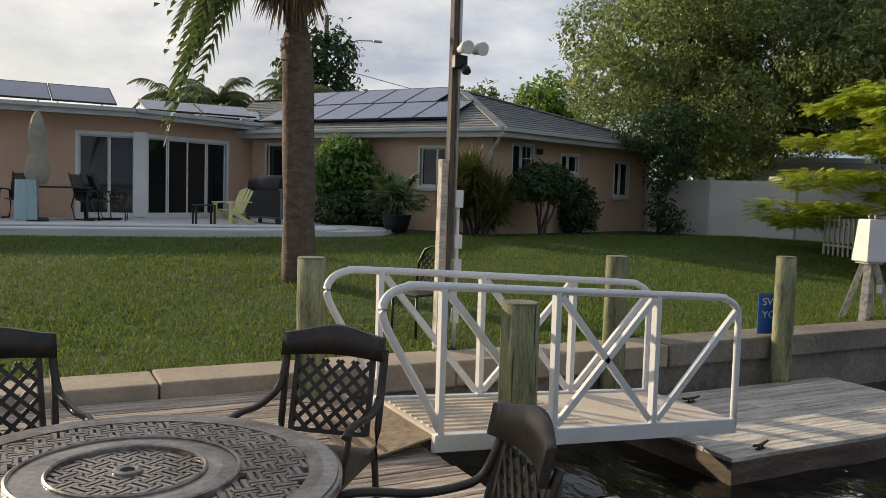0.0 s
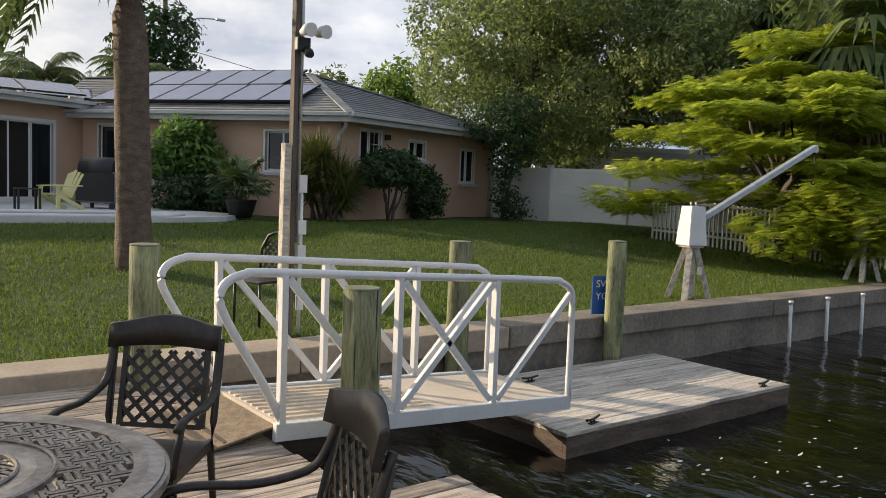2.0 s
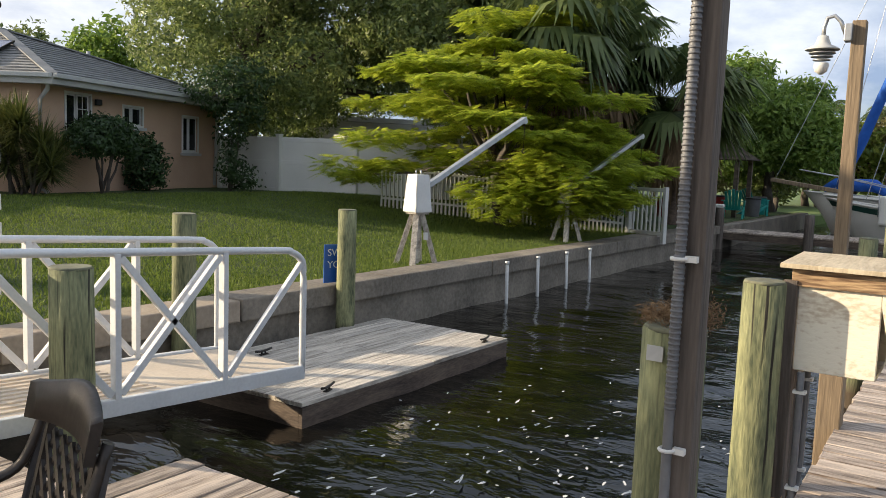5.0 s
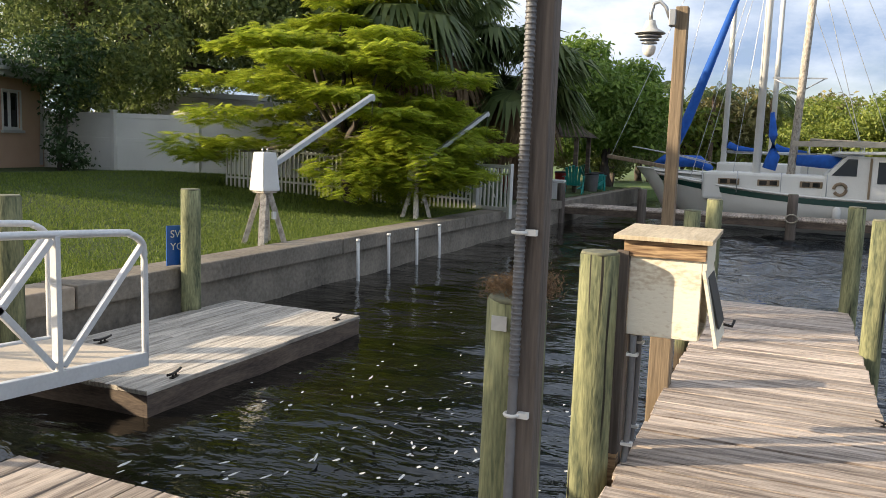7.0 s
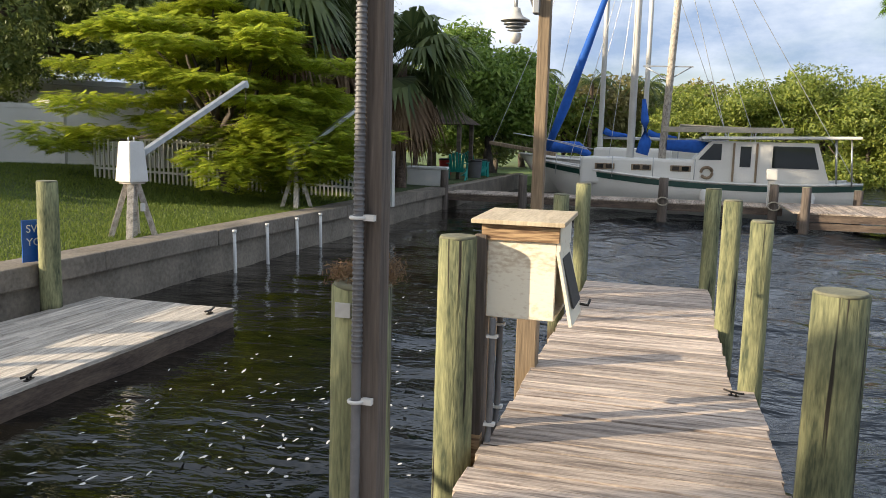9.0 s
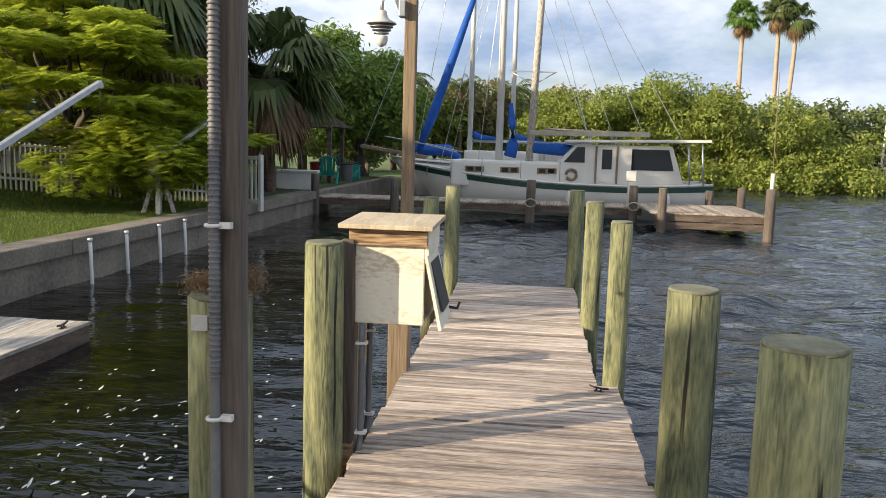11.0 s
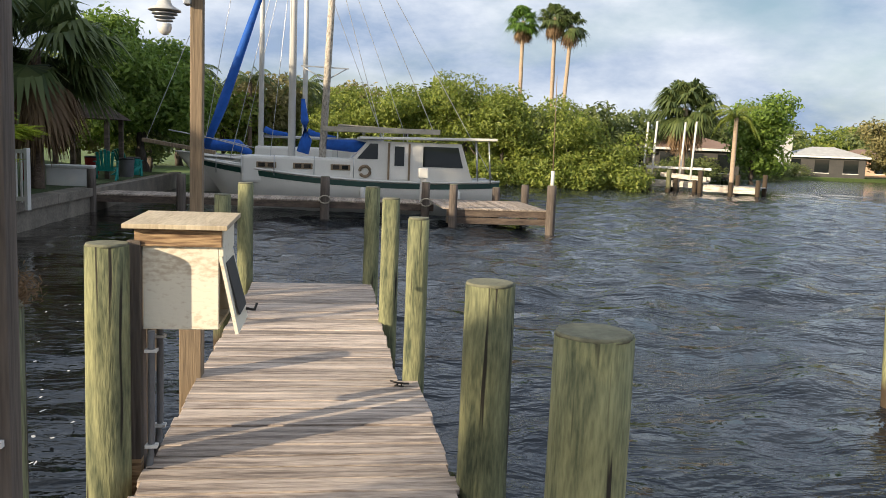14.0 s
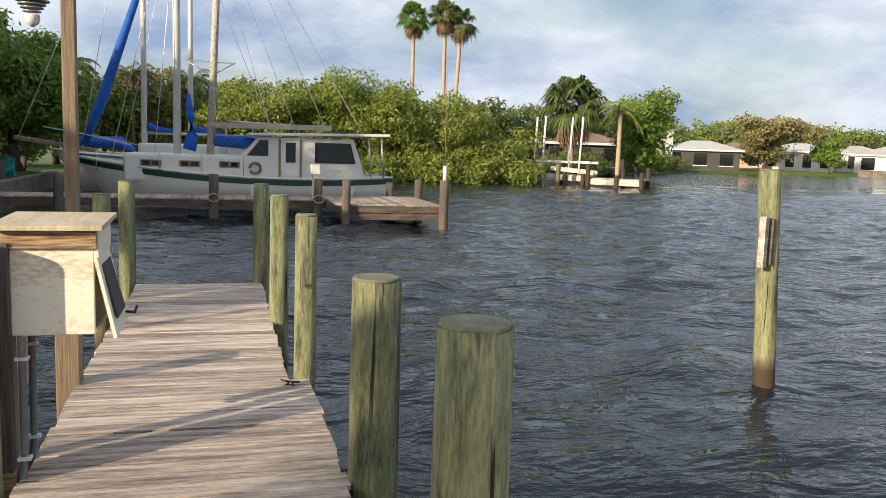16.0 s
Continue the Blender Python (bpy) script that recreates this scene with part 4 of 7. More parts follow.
# ---- davits ----
def davit(x, y, z, rz, scale, label):
    t = thing("davit", x, y, z, label, "davit", "davits", rz=rz)
    t.scale = (scale,) * 3
    for sx, sy in ((-1, -1), (1, -1), (-1, 1), (1, 1)):
        part("leg", BM((sx * 0.30, sy * 0.26, -0.05), (sx * 0.07, sy * 0.06, 0.98), 0.115, 0.10, 0.006), M_FLOAT, t)
    part("centre_post", B(-0.055, -0.055, -0.05, 0.055, 0.055, 1.0, 0.005), M_FLOAT, t)
    part("cap_board", B(-0.16, -0.16, 0.98, 0.16, 0.16, 1.03, 0.005), M_FLOAT, t)
    bm = bmesh.new()
    lo = [bm.verts.new(c) for c in ((-0.21, -0.20, 1.02), (0.21, -0.20, 1.02), (0.21, 0.20, 1.02), (-0.21, 0.20, 1.02))]
    hi = [bm.verts.new(c) for c in ((-0.155, -0.15, 1.74), (0.155, -0.15, 1.74), (0.155, 0.15, 1.74), (-0.155, 0.15, 1.74))]
    bm.faces.new(lo[::-1])
    bm.faces.new(hi)
    for i in range(4):
        bm.faces.new((lo[i], lo[(i + 1) % 4], hi[(i + 1) % 4], hi[i]))
    bmesh.ops.bevel(bm, geom=list(bm.edges), offset=0.012, segments=2, affect="EDGES")
    part("winch_housing", bm, M_WHITE, t, "white tapered metal housing")
    arm = part("arm", BM((0.10, 0, 1.45), (2.95, 0, 2.98), 0.10, 0.125, 0.008, up=(0, 1, 0)), M_STEEL, t, "slanting grey box beam")
    part("pulley", SW([(2.95, -0.03, 2.92), (2.95, 0, 2.92), (2.95, 0.03, 2.92)], 0.055, 14), M_STEEL, t)
    part("cable", C((2.94, 0, 2.9), (2.94, 0, 2.35), 0.006, seg=6), M_CAST, t)
    part("hook", SW(arc((2.94, 0, 2.29), 0.045, 90, 340, 8), 0.012, 8), M_CAST, t)
    for sx in (-0.06, 0.06):
        part("stud", C((sx, 0, 1.73), (sx, 0, 1.82), 0.014), M_STEEL, t)
    part("switch_box", B(-0.04, -0.30, 0.50, 0.03, -0.24, 0.64, 0.006), M_WHITE, t)
    return t


davit(6.40, 0.60, 0.09, -14, 0.74, "white winch davit on splayed wooden legs by the seawall")
davit(11.7, 0.75, 0.09, -18, 0.74, "second davit half hidden by the feathery tree")

for i, x in enumerate((7.7, 8.72, 9.8, 10.78)):
    t = thing("drain_pipe", x, -0.20, -0.97, "white plastic pipe stake in front of the seawall", "pipe", "pipe stakes")
    part("pipe", C((0, 0, 0), (0.01, 0.03, 1.03), 0.026), M_WHITE, t)
    part("cap", C((0.01, 0.03, 1.03), (0.01, 0.03, 1.075), 0.034), M_WHITE, t)

# blue sign on the seawall pile
sg = thing("sign", 4.03, -0.02, 0.36, "small blue sign with white words on a pile", "sign", rz=-22)
part("board", B(-0.20, -0.008, -0.22, 0.12, 0.008, 0.22, 0.003), M_SIGN, sg)
for k, (txt, zz) in enumerate((("SW", 0.09), ("YOU", -0.05))):
    cu = bpy.data.curves.new("lettering", "FONT")
    cu.body, cu.size, cu.extrude = txt, 0.115, 0.001
    cu.align_x = "LEFT"
    cu.materials.append(M_WHITE)
    ob = new("lettering", cu)
    ob.parent = sg
    ob.matrix_basis = pose(-0.16, -0.010, zz, 90, 0, 0)

# ---- big square post with conduit, and the electric box ----
bp_ = thing("square_post", -0.70, -5.475, -1.5, "tall weathered square post with grey ribbed conduit", "post")
part("post", BM((0, 0, 0), (0.02, 0.0, 5.2), 0.082, 0.082, 0.007, up=(0, 1, 0)), M_POST, bp_)
bm = bmesh.new()
sweep(bm, [(-0.066 + 0.002 * k, 0.022, 0.9 + 0.35 * k) for k in range(12)], 0.015, 10)
part("conduit", bm, M_GREY, bp_, "grey flexible conduit")
bm = bmesh.new()
z = 2.35
while z < 5.0:
    cyl(bm, (-0.066 + 0.002 * (z - 0.9) / 0.35, 0.022, z), (-0.066 + 0.002 * (z - 0.9) / 0.35, 0.022, z + 0.007), 0.018, seg=10)
    z += 0.016
part("conduit_ribs", bm, M_GREY, bp_)
for z in (2.228, 2.795):
    part("clamp", SW(arc((-0.064, 0.022, z), 0.021, 0, 330, 10, "xy"), 0.006, 6), M_WHITE, bp_, "white pipe clamp")
    part("clamp_tab", B(-0.066, -0.03, z - 0.009, -0.045, 0.004, z + 0.009), M_WHITE, bp_)
tagged(put(mesh_ob("metal_plate", B(-0.003, -0.026, -0.024, 0.003, 0.026, 0.024, 0.001), M_TRIM), pose(-0.660, -5.365, 0.985, 0, 0, 0)), "small galvanised plate nailed to a pile", "bracket")

ub = thing("utility_box", 0.95, -5.825, 0.645, "cream painted wooden box with peeling paint on posts", "box", rz=0)
BW, BD, BH = 0.345, 0.42, 0.45
bm = bmesh.new()
slab(bm, [(0.0, 0.0), (0.0, BW), (0.02, BW), (0.02, 0.0)], 0, BH)
bmesh.ops.bevel(bm, geom=list(bm.edges), offset=0.004, segments=1, affect="EDGES")
part("end_panel", bm, M_CHIP, ub, "cream panel with chipped edges")
bm = bmesh.new()
slab(bm, [(BD - 0.02, 0.0), (BD - 0.02, BW), (BD, BW), (BD, 0.0)], 0, BH)
part("end_panel", bm, M_CHIP, ub)
part("back_panel", B(0.02, BW - 0.02, 0, BD - 0.02, BW, BH), M_CHIP, ub)
part("bottom", B(0.02, 0.0, 0.0, BD - 0.02, BW - 0.02, 0.02), M_CHIP, ub)
part("head_board", B(-0.022, -0.015, BH - 0.055, 0.0, BW + 0.03, BH + 0.025, 0.004), M_BOARD, ub, "raw swirling grain board")
bm = bmesh.new()
beam(bm, (-0.07, BW / 2 + 0.015, BH + 0.04), (BD + 0.06, BW / 2 + 0.015, BH + 0.055), BW + 0.12, 0.022, 0.003)
part("lid", bm, M_PLYTOP, ub, "bleached plywood lid")
part("side_rail", B(0.0, -0.02, BH - 0.10, BD, 0.0, BH + 0.02, 0.003), M_CHIP, ub)
door = part("door", BM((BD / 2, -0.005, BH - 0.10), (BD / 2, -0.085, -0.02), BD, 0.016, up=(0, 1, 0)), M_CHIP, ub, "propped-out hinged front")
part("door_pane", BM((BD / 2, -0.022, BH - 0.14), (BD / 2, -0.088, 0.06), BD - 0.14, 0.008, up=(0, 1, 0)), M_SCREEN, ub, "dark screen pane")
part("hook", SW([(BD - 0.05, -0.09, 0.03), (BD - 0.03, -0.13, 0.02), (BD - 0.01, -0.14, 0.05)], 0.008, 6), M_CAST, ub)
for x, y, low in ((0.06, 0.375, -0.75), (0.22, 0.385, -2.2), (0.40, 0.375, -0.30)):
    part("support_post", B(x - 0.045, y - 0.025, low, x + 0.045, y + 0.025, 0.0 if low > -1 else 0.30, 0.004), M_POST, ub)
part("support_post", B(-0.035, BW + 0.002, -0.62, 0.01, BW + 0.062, BH - 0.03, 0.004), M_POST, ub, "grey board beside the end panel")
part("post_end", B(-0.03, BW + 0.004, -0.80, 0.03, BW + 0.06, -0.62, 0.004), M_BOARD, ub, "raw orange brown timber end")
part("post_end", B(0.02, BW - 0.02, -0.86, 0.10, BW + 0.04, -0.75, 0.004), M_BOARD, ub, "raw orange brown timber end")
for x, y in ((-0.03, BW - 0.045), (0.26, BW - 0.025)):
    part("conduit", SW(smooth([(x, y, 0.0), (x, y, -0.35), (x, y + 0.005, -0.60), (x - 0.07, y + 0.03, -0.78), (x - 0.34, y + 0.07, -0.95)], 3), 0.017, 8), M_GREY, ub)
    for z in (-0.10, -0.56):
        part("strap", B(x - 0.022, y - 0.028, z, x + 0.022, y + 0.028, z + 0.014), M_WHITE, ub)
t = thing("stub_post", 2.43, -5.46, -1.7, "brown square timber post under the dock edge", "post")
part("post", B(-0.07, -0.07, 0, 0.07, 0.07, 2.05, 0.01), M_TAN, t)

# ---- lamp post ----
lm = thing("dock_lamp", 4.42, -5.17, -1.38, "square wooden lamp post with a barn lamp", "lamp")
part("post", BM((0, 0, 0), (0.03, 0.0, 4.20), 0.115, 0.105, 0.008, up=(0, 1, 0)), M_TAN, lm)
part("mount", B(-0.085, 0.04, 4.03, 0.035, 0.10, 4.17, 0.008), M_STEEL, lm)
part("gooseneck", SW([(0, 0.10, 4.10), (0, 0.14, 4.20), (0, 0.19, 4.25), (0, 0.245, 4.235), (0, 0.265, 4.16), (0, 0.265, 4.05)], 0.017, 10), M_STEEL, lm)
sh = part("shade", SW([(0, 0.265, 4.09), (0, 0.265, 4.05), (0, 0.265, 4.02), (0, 0.265, 3.985), (0, 0.265, 3.975)], [0.04, 0.052, 0.065, 0.13, 0.135], 24), M_TRIM, lm, "grey enamel shade")
for k in range(3):
    part("cooling_ring", C((0, 0.265, 3.945 - 0.028 * k), (0, 0.265, 3.955 - 0.028 * k), 0.105 - 0.018 * k, seg=20), M_STEEL, lm)
part("globe", SW([(0, 0.265, 3.87), (0, 0.265, 3.84), (0, 0.265, 3.80), (0, 0.265, 3.775)], [0.055, 0.06, 0.048, 0.015], 16), M_WHITE, lm, "frosted jar glass")


# ---- the house ----
HZ = 0.66


def wall_run(parent, p, q, z0, z1, openings, material, thick=0.2, name="wall"):
    """A straight wall from p to q (its outer face) with openings (start, end, sill, head) along it."""
    p, q = Vector((*p, 0)), Vector((*q, 0))
    L = (q - p).length
    ux = (q - p).normalized()
    m = Matrix(((ux.x, -ux.y, 0, p.x), (ux.y, ux.x, 0, p.y), (0, 0, 1, 0), (0, 0, 0, 1)))
    u = 0.0
    for a, b, s, h in sorted(openings):
        if a > u:
            part(name, B(u, 0, z0, a, thick, z1, m=m), material, parent)
        if s > z0 + 0.01:
            part("wall_below_window", B(a, 0, z0, b, thick, s, m=m), material, parent)
        part("lintel", B(a, 0, h, b, thick, z1, m=m), material, parent)
        u = b
    if u < L:
        part(name, B(u, 0, z0, L, thick, z1, m=m), material, parent)
    return m


def window(parent, m, a, b, s, h, panes, trim=0.06, sill=True, grid=True, name="window"):
    """A window or sliding door in a wall's own axes: frame, panes and bars."""
    w = part(name, bmesh.new(), M_WHITE, parent)
    bm = bmesh.new()
    for x0, x1, z0, z1 in ((a - trim, a, s - trim, h + trim), (b, b + trim, s - trim, h + trim), (a, b, h, h + trim), (a, b, s - trim, s)):
        box(bm, x0, -0.025, z0, x1, 0.06, z1, m=m)
    part("window_frame", bm, M_WHITE, w)
    n = panes
    for k in range(n):
        x0, x1 = a + (b - a) * k / n, a + (b - a) * (k + 1) / n
        dy = 0.05 if k % 2 else 0.08
        part("pane", box(bmesh.new(), x0 + 0.03, dy, s + 0.03, x1 - 0.03, dy + 0.008, h - 0.03, m=m), M_GLASSD, w)
        bm = bmesh.new()
        for c in ((x0, x0 + 0.035, s, h), (x1 - 0.035, x1, s, h), (x0 + 0.035, x1 - 0.035, h - 0.035, h), (x0 + 0.035, x1 - 0.035, s, s + 0.035)):
            box(bm, c[0], dy - 0.012, c[2], c[1], dy + 0.02, c[3], m=m)
        part("sash", bm, M_WHITE, w)
        if grid and k == n - 1:
            bm = bmesh.new()
            for j in (1, 2):
                z = s + (h - s) * j / 3
                box(bm, x0 + 0.035, dy - 0.006, z - 0.008, x1 - 0.035, dy - 0.001, z + 0.008, m=m)
            xm = (x0 + x1) / 2
            box(bm, xm - 0.008, dy - 0.008, s + 0.035, xm + 0.008, dy - 0.003, h - 0.035, m=m)
            part("glazing_bar", bm, M_WHITE, w)
    if sill:
        part("window_sill", box(bmesh.new(), a - 0.10, -0.07, s - trim - 0.07, b + 0.10, 0.02, s - trim, m=m), M_TRIM, w)
    # near-black sheet behind the panes paints in the shade of the room
    part("room_shade_sheet", box(bmesh.new(), a, 0.17, s, b, 0.19, h, m=m), M_DARK, w)
    return w


house = thing("house", 0, 0, 0, "peach stucco bungalow with grey hip roof and white trim", "house")
C0 = Vector((6.05, 10.12))
S1 = Vector((12.55, 12.32))
I1 = Vector((2.15, 16.55))
K0 = Vector((-0.95, 14.95))
ZT = 2.86
d_side = (S1 - C0).length
m_side = wall_run(house, C0, S1, HZ - 0.3, ZT, [(0.70, 1.46, 1.82, 2.74), (2.62, 3.32, 2.18, 2.60), (5.05, 5.75, 1.62, 2.52)], M_STUCCO)
window(house, m_side, 0.70, 1.46, 1.82, 2.74, 2, 0.045)
window(house, m_side, 2.62, 3.32, 2.18, 2.60, 2, 0.045, grid=False)
window(house, m_side, 5.05, 5.75, 1.62, 2.52, 2, 0.045, grid=False)
d_front = (C0 - I1).length
m_front = wall_run(house, I1, C0, HZ - 0.3, ZT, [(0.55, 1.45, HZ, 2.72), (5.55, 6.45, 1.72, 2.62)], M_STUCCO)
window(house, m_front, 0.55, 1.45, HZ + 0.02, 2.72, 1, 0.05, False, False, "door")
window(house, m_front, 5.55, 6.45, 1.72, 2.62, 2, 0.05)
WZ = 3.12
m_wr = wall_run(house, K0, (2.20, 16.72), HZ - 0.3, WZ, [(0.22, 2.66, 0.80, 2.68)], M_STUCCO)
window(house, m_wr, 0.22, 2.66, 0.82, 2.68, 4, 0.09, False, False, "sliding_door")
m_wl = wall_run(house, (-8.5, 15.15), K0, HZ - 0.3, WZ, [(6.2, 7.52, 0.80, 2.68)], M_STUCCO)
window(house, m_wl, 6.2, 7.52, 0.82, 2.68, 2, 0.09, False, False, "sliding_door")
part("corner_post", B(-1.12, 14.87, 0.76, -0.80, 15.12, 2.80, 0.01), M_WHITE, house, "broad white corner post")
# main hip roof
E0, ES, EI = Vector((5.97, 9.57, 3.02)), Vector((13.25, 12.02, 3.02)), Vector((1.35, 17.1, 3.06))
R0, R1 = Vector((6.9, 13.25, 4.25)), Vector((3.0, 19.9, 4.25))
EB, EBL = Vector((9.2, 18.6, 3.02)), Vector((5.0, 24.5, 3.02))
bm = bmesh.new()
for pts in ((E0, ES, R0), (E0, R0, R1, EI), (ES, EB, R0), (EB, EBL, R1, R0), (EI, R1, EBL)):
    poly(bm, pts)
bmesh.ops.remove_doubles(bm, verts=bm.verts, dist=0.001)
bmesh.ops.recalc_face_normals(bm, faces=bm.faces)
bmesh.ops.solidify(bm, geom=list(bm.faces), thickness=0.05)
roof = part("roof", bm, M_SHINGLE, house, "grey shingle hip roof")
for a, b in ((E0, ES), (EI, E0)):
    o = Vector((0, 0, -0.10))
    part("fascia", BM(a + o, b + o, 0.03, 0.17, 0.003), M_TRIM, house)
    o2 = Vector((0, 0, -0.02)) + (b - a).cross(Vector((0, 0, 1))).normalized() * 0.06
    part("gutter", BM(a + o2, b + o2, 0.10, 0.09, 0.012), M_TRIM, house, "pale aluminium gutter")
    part("soffit", BM(a + Vector((0, 0, -0.16)) - (b - a).cross(Vector((0, 0, 1))).normalized() * 0.27, b + Vector((0, 0, -0.16)) - (b - a).cross(Vector((0, 0, 1))).normalized() * 0.27, 0.56, 0.02), M_TRIM, house)
# shingle courses
for (a, b, apex_a, apex_b) in ((E0, ES, R0, R0), (EI, E0, R1, R0)):
    bm = bmesh.new()
    for k in range(1, 17):
        u = k / 17
        p, q = a.lerp(apex_a, u), b.lerp(apex_b, u)
        if (q - p).length > 0.3:
            beam(bm, p + Vector((0, 0, 0.012)), q + Vector((0, 0, 0.012)), 0.03, 0.014)
    tagged(part("shingle_course", bm, M_SHINGLE, house), kind="stuff")
for a in (E0, ES):
    part("hip_cap", BM(a + Vector((0, 0, 0.02)), R0 + Vector((0, 0, 0.02)), 0.22, 0.03), M_SHINGLE, house)
part("ridge_cap", BM(R0 + Vector((0, 0, 0.02)), R1 + Vector((0, 0, 0.02)), 0.22, 0.03), M_SHINGLE, house)
part("vent_pipe", C((8.9, 12.9, 3.5), (8.9, 12.9, 4.0), 0.05), M_STEEL, house)
part("downpipe", SW([(5.98, 9.75, 2.92), (6.0, 9.80, 2.75), (5.98, 10.05, 2.55), (5.98, 10.08, 0.75), (6.0, 9.85, 0.68)], 0.045, 8), M_TRIM, house, "white downpipe")
part("downpipe", SW([(12.5, 11.87, 2.9), (12.35, 12.17, 2.6), (12.3, 12.2, 0.7)], 0.045, 8), M_TRIM, house)
part("eave_light", B(7.55, 10.52, 2.55, 7.70, 10.60, 2.68, 0.02), M_DARK, house)
part("wall_lantern", SW([(4.15, 13.0, 2.25), (4.15, 13.0, 2.38), (4.15, 13.0, 2.48)], [0.05, 0.08, 0.02], 8), M_BLACK, house)
# wing roof: nearly flat, deep fascia
bm = bmesh.new()
slab(bm, [(-9.2, 14.42), (-1.15, 14.25), (2.35, 16.25), (3.0, 20.0), (-9.2, 22.0)], 3.16, 3.30)
part("wing_roof", bm, M_FLATROOF, house, "low flat pale roof")
for a, b in (((-9.2, 14.42), (-1.15, 14.25)), ((-1.15, 14.25), (2.35, 16.25))):
    part("fascia", BM((*a, 3.19), (*b, 3.19), 0.05, 0.20, 0.004), M_TRIM, house)
    nx = Vector((b[1] - a[1], a[0] - b[0])).normalized() * 0.07
    part("gutter", BM((a[0] + nx.x, a[1] + nx.y, 3.25), (b[0] + nx.x, b[1] + nx.y, 3.25), 0.10, 0.09, 0.012), M_TRIM, house)


# solar panels
def solar(o, ux, uy, w, h, label="dark blue solar panel on a roof rack", legs=0.0):
    t = thing("solar_panel", o.x, o.y, o.z, label, "solar panel", "roof solar panels")
    ux, uy = ux.normalized(), uy.normalized()
    nz = ux.cross(uy)
    m = Matrix((ux, uy, nz)).transposed().to_4x4()
    part("glass_face", box(bmesh.new(), 0.02, 0.02, 0, w - 0.02, h - 0.02, 0.03, m=m), M_PANEL, t)
    bm = bmesh.new()
    for c in ((0, 0, w, 0.02), (0, h - 0.02, w, h), (0, 0.02, 0.02, h - 0.02), (w - 0.02, 0.02, w, h - 0.02)):
        box(bm, c[0], c[1], -0.01, c[2], c[3], 0.034, m=m)
    part("frame", bm, M_PANELF, t)
    for x in (0.2, w - 0.2):
        f = m @ Vector((x, h * 0.85, 0))
        part("leg", C((f.x, f.y, f.z - 0.02), (f.x, f.y, f.z - max(0.08, legs)), 0.02, seg=6), M_STEEL, t)
    return t


ux = (E0 - EI).normalized()
top = (R0.lerp(R1, 0.5) - E0.lerp(EI, 0.5))
up_ = (top - ux * top.dot(ux)).normalized()
nz = ux.cross(up_)
base = EI + up_ * 0.50 + nz * 0.10
for r in range(2):
    for k in range(6 - r):
        o = base + ux * (1.05 + k * 1.02 - r * 0.10) + up_ * (r * 1.36)
        solar(o, ux, up_, 1.0, 1.32)
for x0, y0, n, tilt in ((-5.7, 14.9, 3, 22), (-0.7, 15.9, 2, 16), (0.75, 16.9, 2, 16)):
    for k in range(n):
        ax = Vector((1, 0.06, 0))
        ay = Vector((0.25, math.cos(radians(tilt)), math.sin(radians(tilt))))
        o = Vector((x0 + 1.42 * k, y0 + 0.08 * k, 3.42))
        solar(o, ax, ay - ax * ay.dot(ax) / ax.dot(ax), 1.4, 1.25, legs=0.45)
vent = thing("roof_vent", 2.05, 16.9, 3.28, "small white roof vent", "vent")
part("cap", B(-0.18, -0.18, 0, 0.18, 0.18, 0.16, 0.03), M_WHITE, vent)

# patio and pool
bm = bmesh.new()
slab(bm, [(-12, 9.35), (-3, 9.05), (0.5, 8.75), (2.2, 8.9), (3.4, 9.4), (4.2, 10.4), (3.2, 13.2), (2.3, 16.2), (-1, 14.8), (-12, 15.0)], 0.40, 0.735)
tagged(mesh_ob("pavement_patio", bm, M_PATIO), "pale concrete pool patio in front of the house", "patio", kind="structure")
pool = thing("swimming_pool", 0, 0, 0.735, "swimming pool with pale coping at lawn level", "pool")
bm = bmesh.new()
slab(bm, [(-11, 9.75), (-3, 9.45), (0.3, 9.2), (1.6, 9.35), (2.1, 9.8), (1.3, 10.3), (-3, 10.6), (-11, 10.9)], 0.0, 0.006)
part("water_surface", bm, M_POOLW, pool, "blue pool water")
bm = bmesh.new()
sweep(bm, [(-11, 9.6, 0.01), (-3, 9.3, 0.01), (0.3, 9.05, 0.01), (1.7, 9.2, 0.01), (2.3, 9.8, 0.01), (1.4, 10.45, 0.01), (-3, 10.75, 0.01), (-11, 11.05, 0.01)], 0.14, 8, 0.35)
part("coping", bm, M_PATIO, pool)

# ---- fence ----
fe = thing("fence_vinyl", 0, 0, 0, "white vinyl privacy fence beside the house", "fence")
fpts = [(12.7, 12.0), (12.95, 9.95), (14.1, 8.2), (15.7, 6.5), (17.6, 4.4), (19.2, 2.6)]
for (ax_, ay_), (bx_, by_) in zip(fpts, fpts[1:]):
    zg = lawn_z(ax_, ay_) - 0.1
    part("panel", BM((ax_, ay_, 1.30), (bx_, by_, 1.30), 0.03, 1.5), M_VINYL, fe)
    part("rail", BM((ax_, ay_, 2.04), (bx_, by_, 2.04), 0.05, 0.12, 0.005), M_VINYL, fe)
    part("rail", BM((ax_, ay_, 1.42), (bx_, by_, 1.42), 0.045, 0.10, 0.005), M_VINYL, fe)
    part("rail", BM((ax_, ay_, 0.66), (bx_, by_, 0.66), 0.05, 0.14, 0.005), M_VINYL, fe)
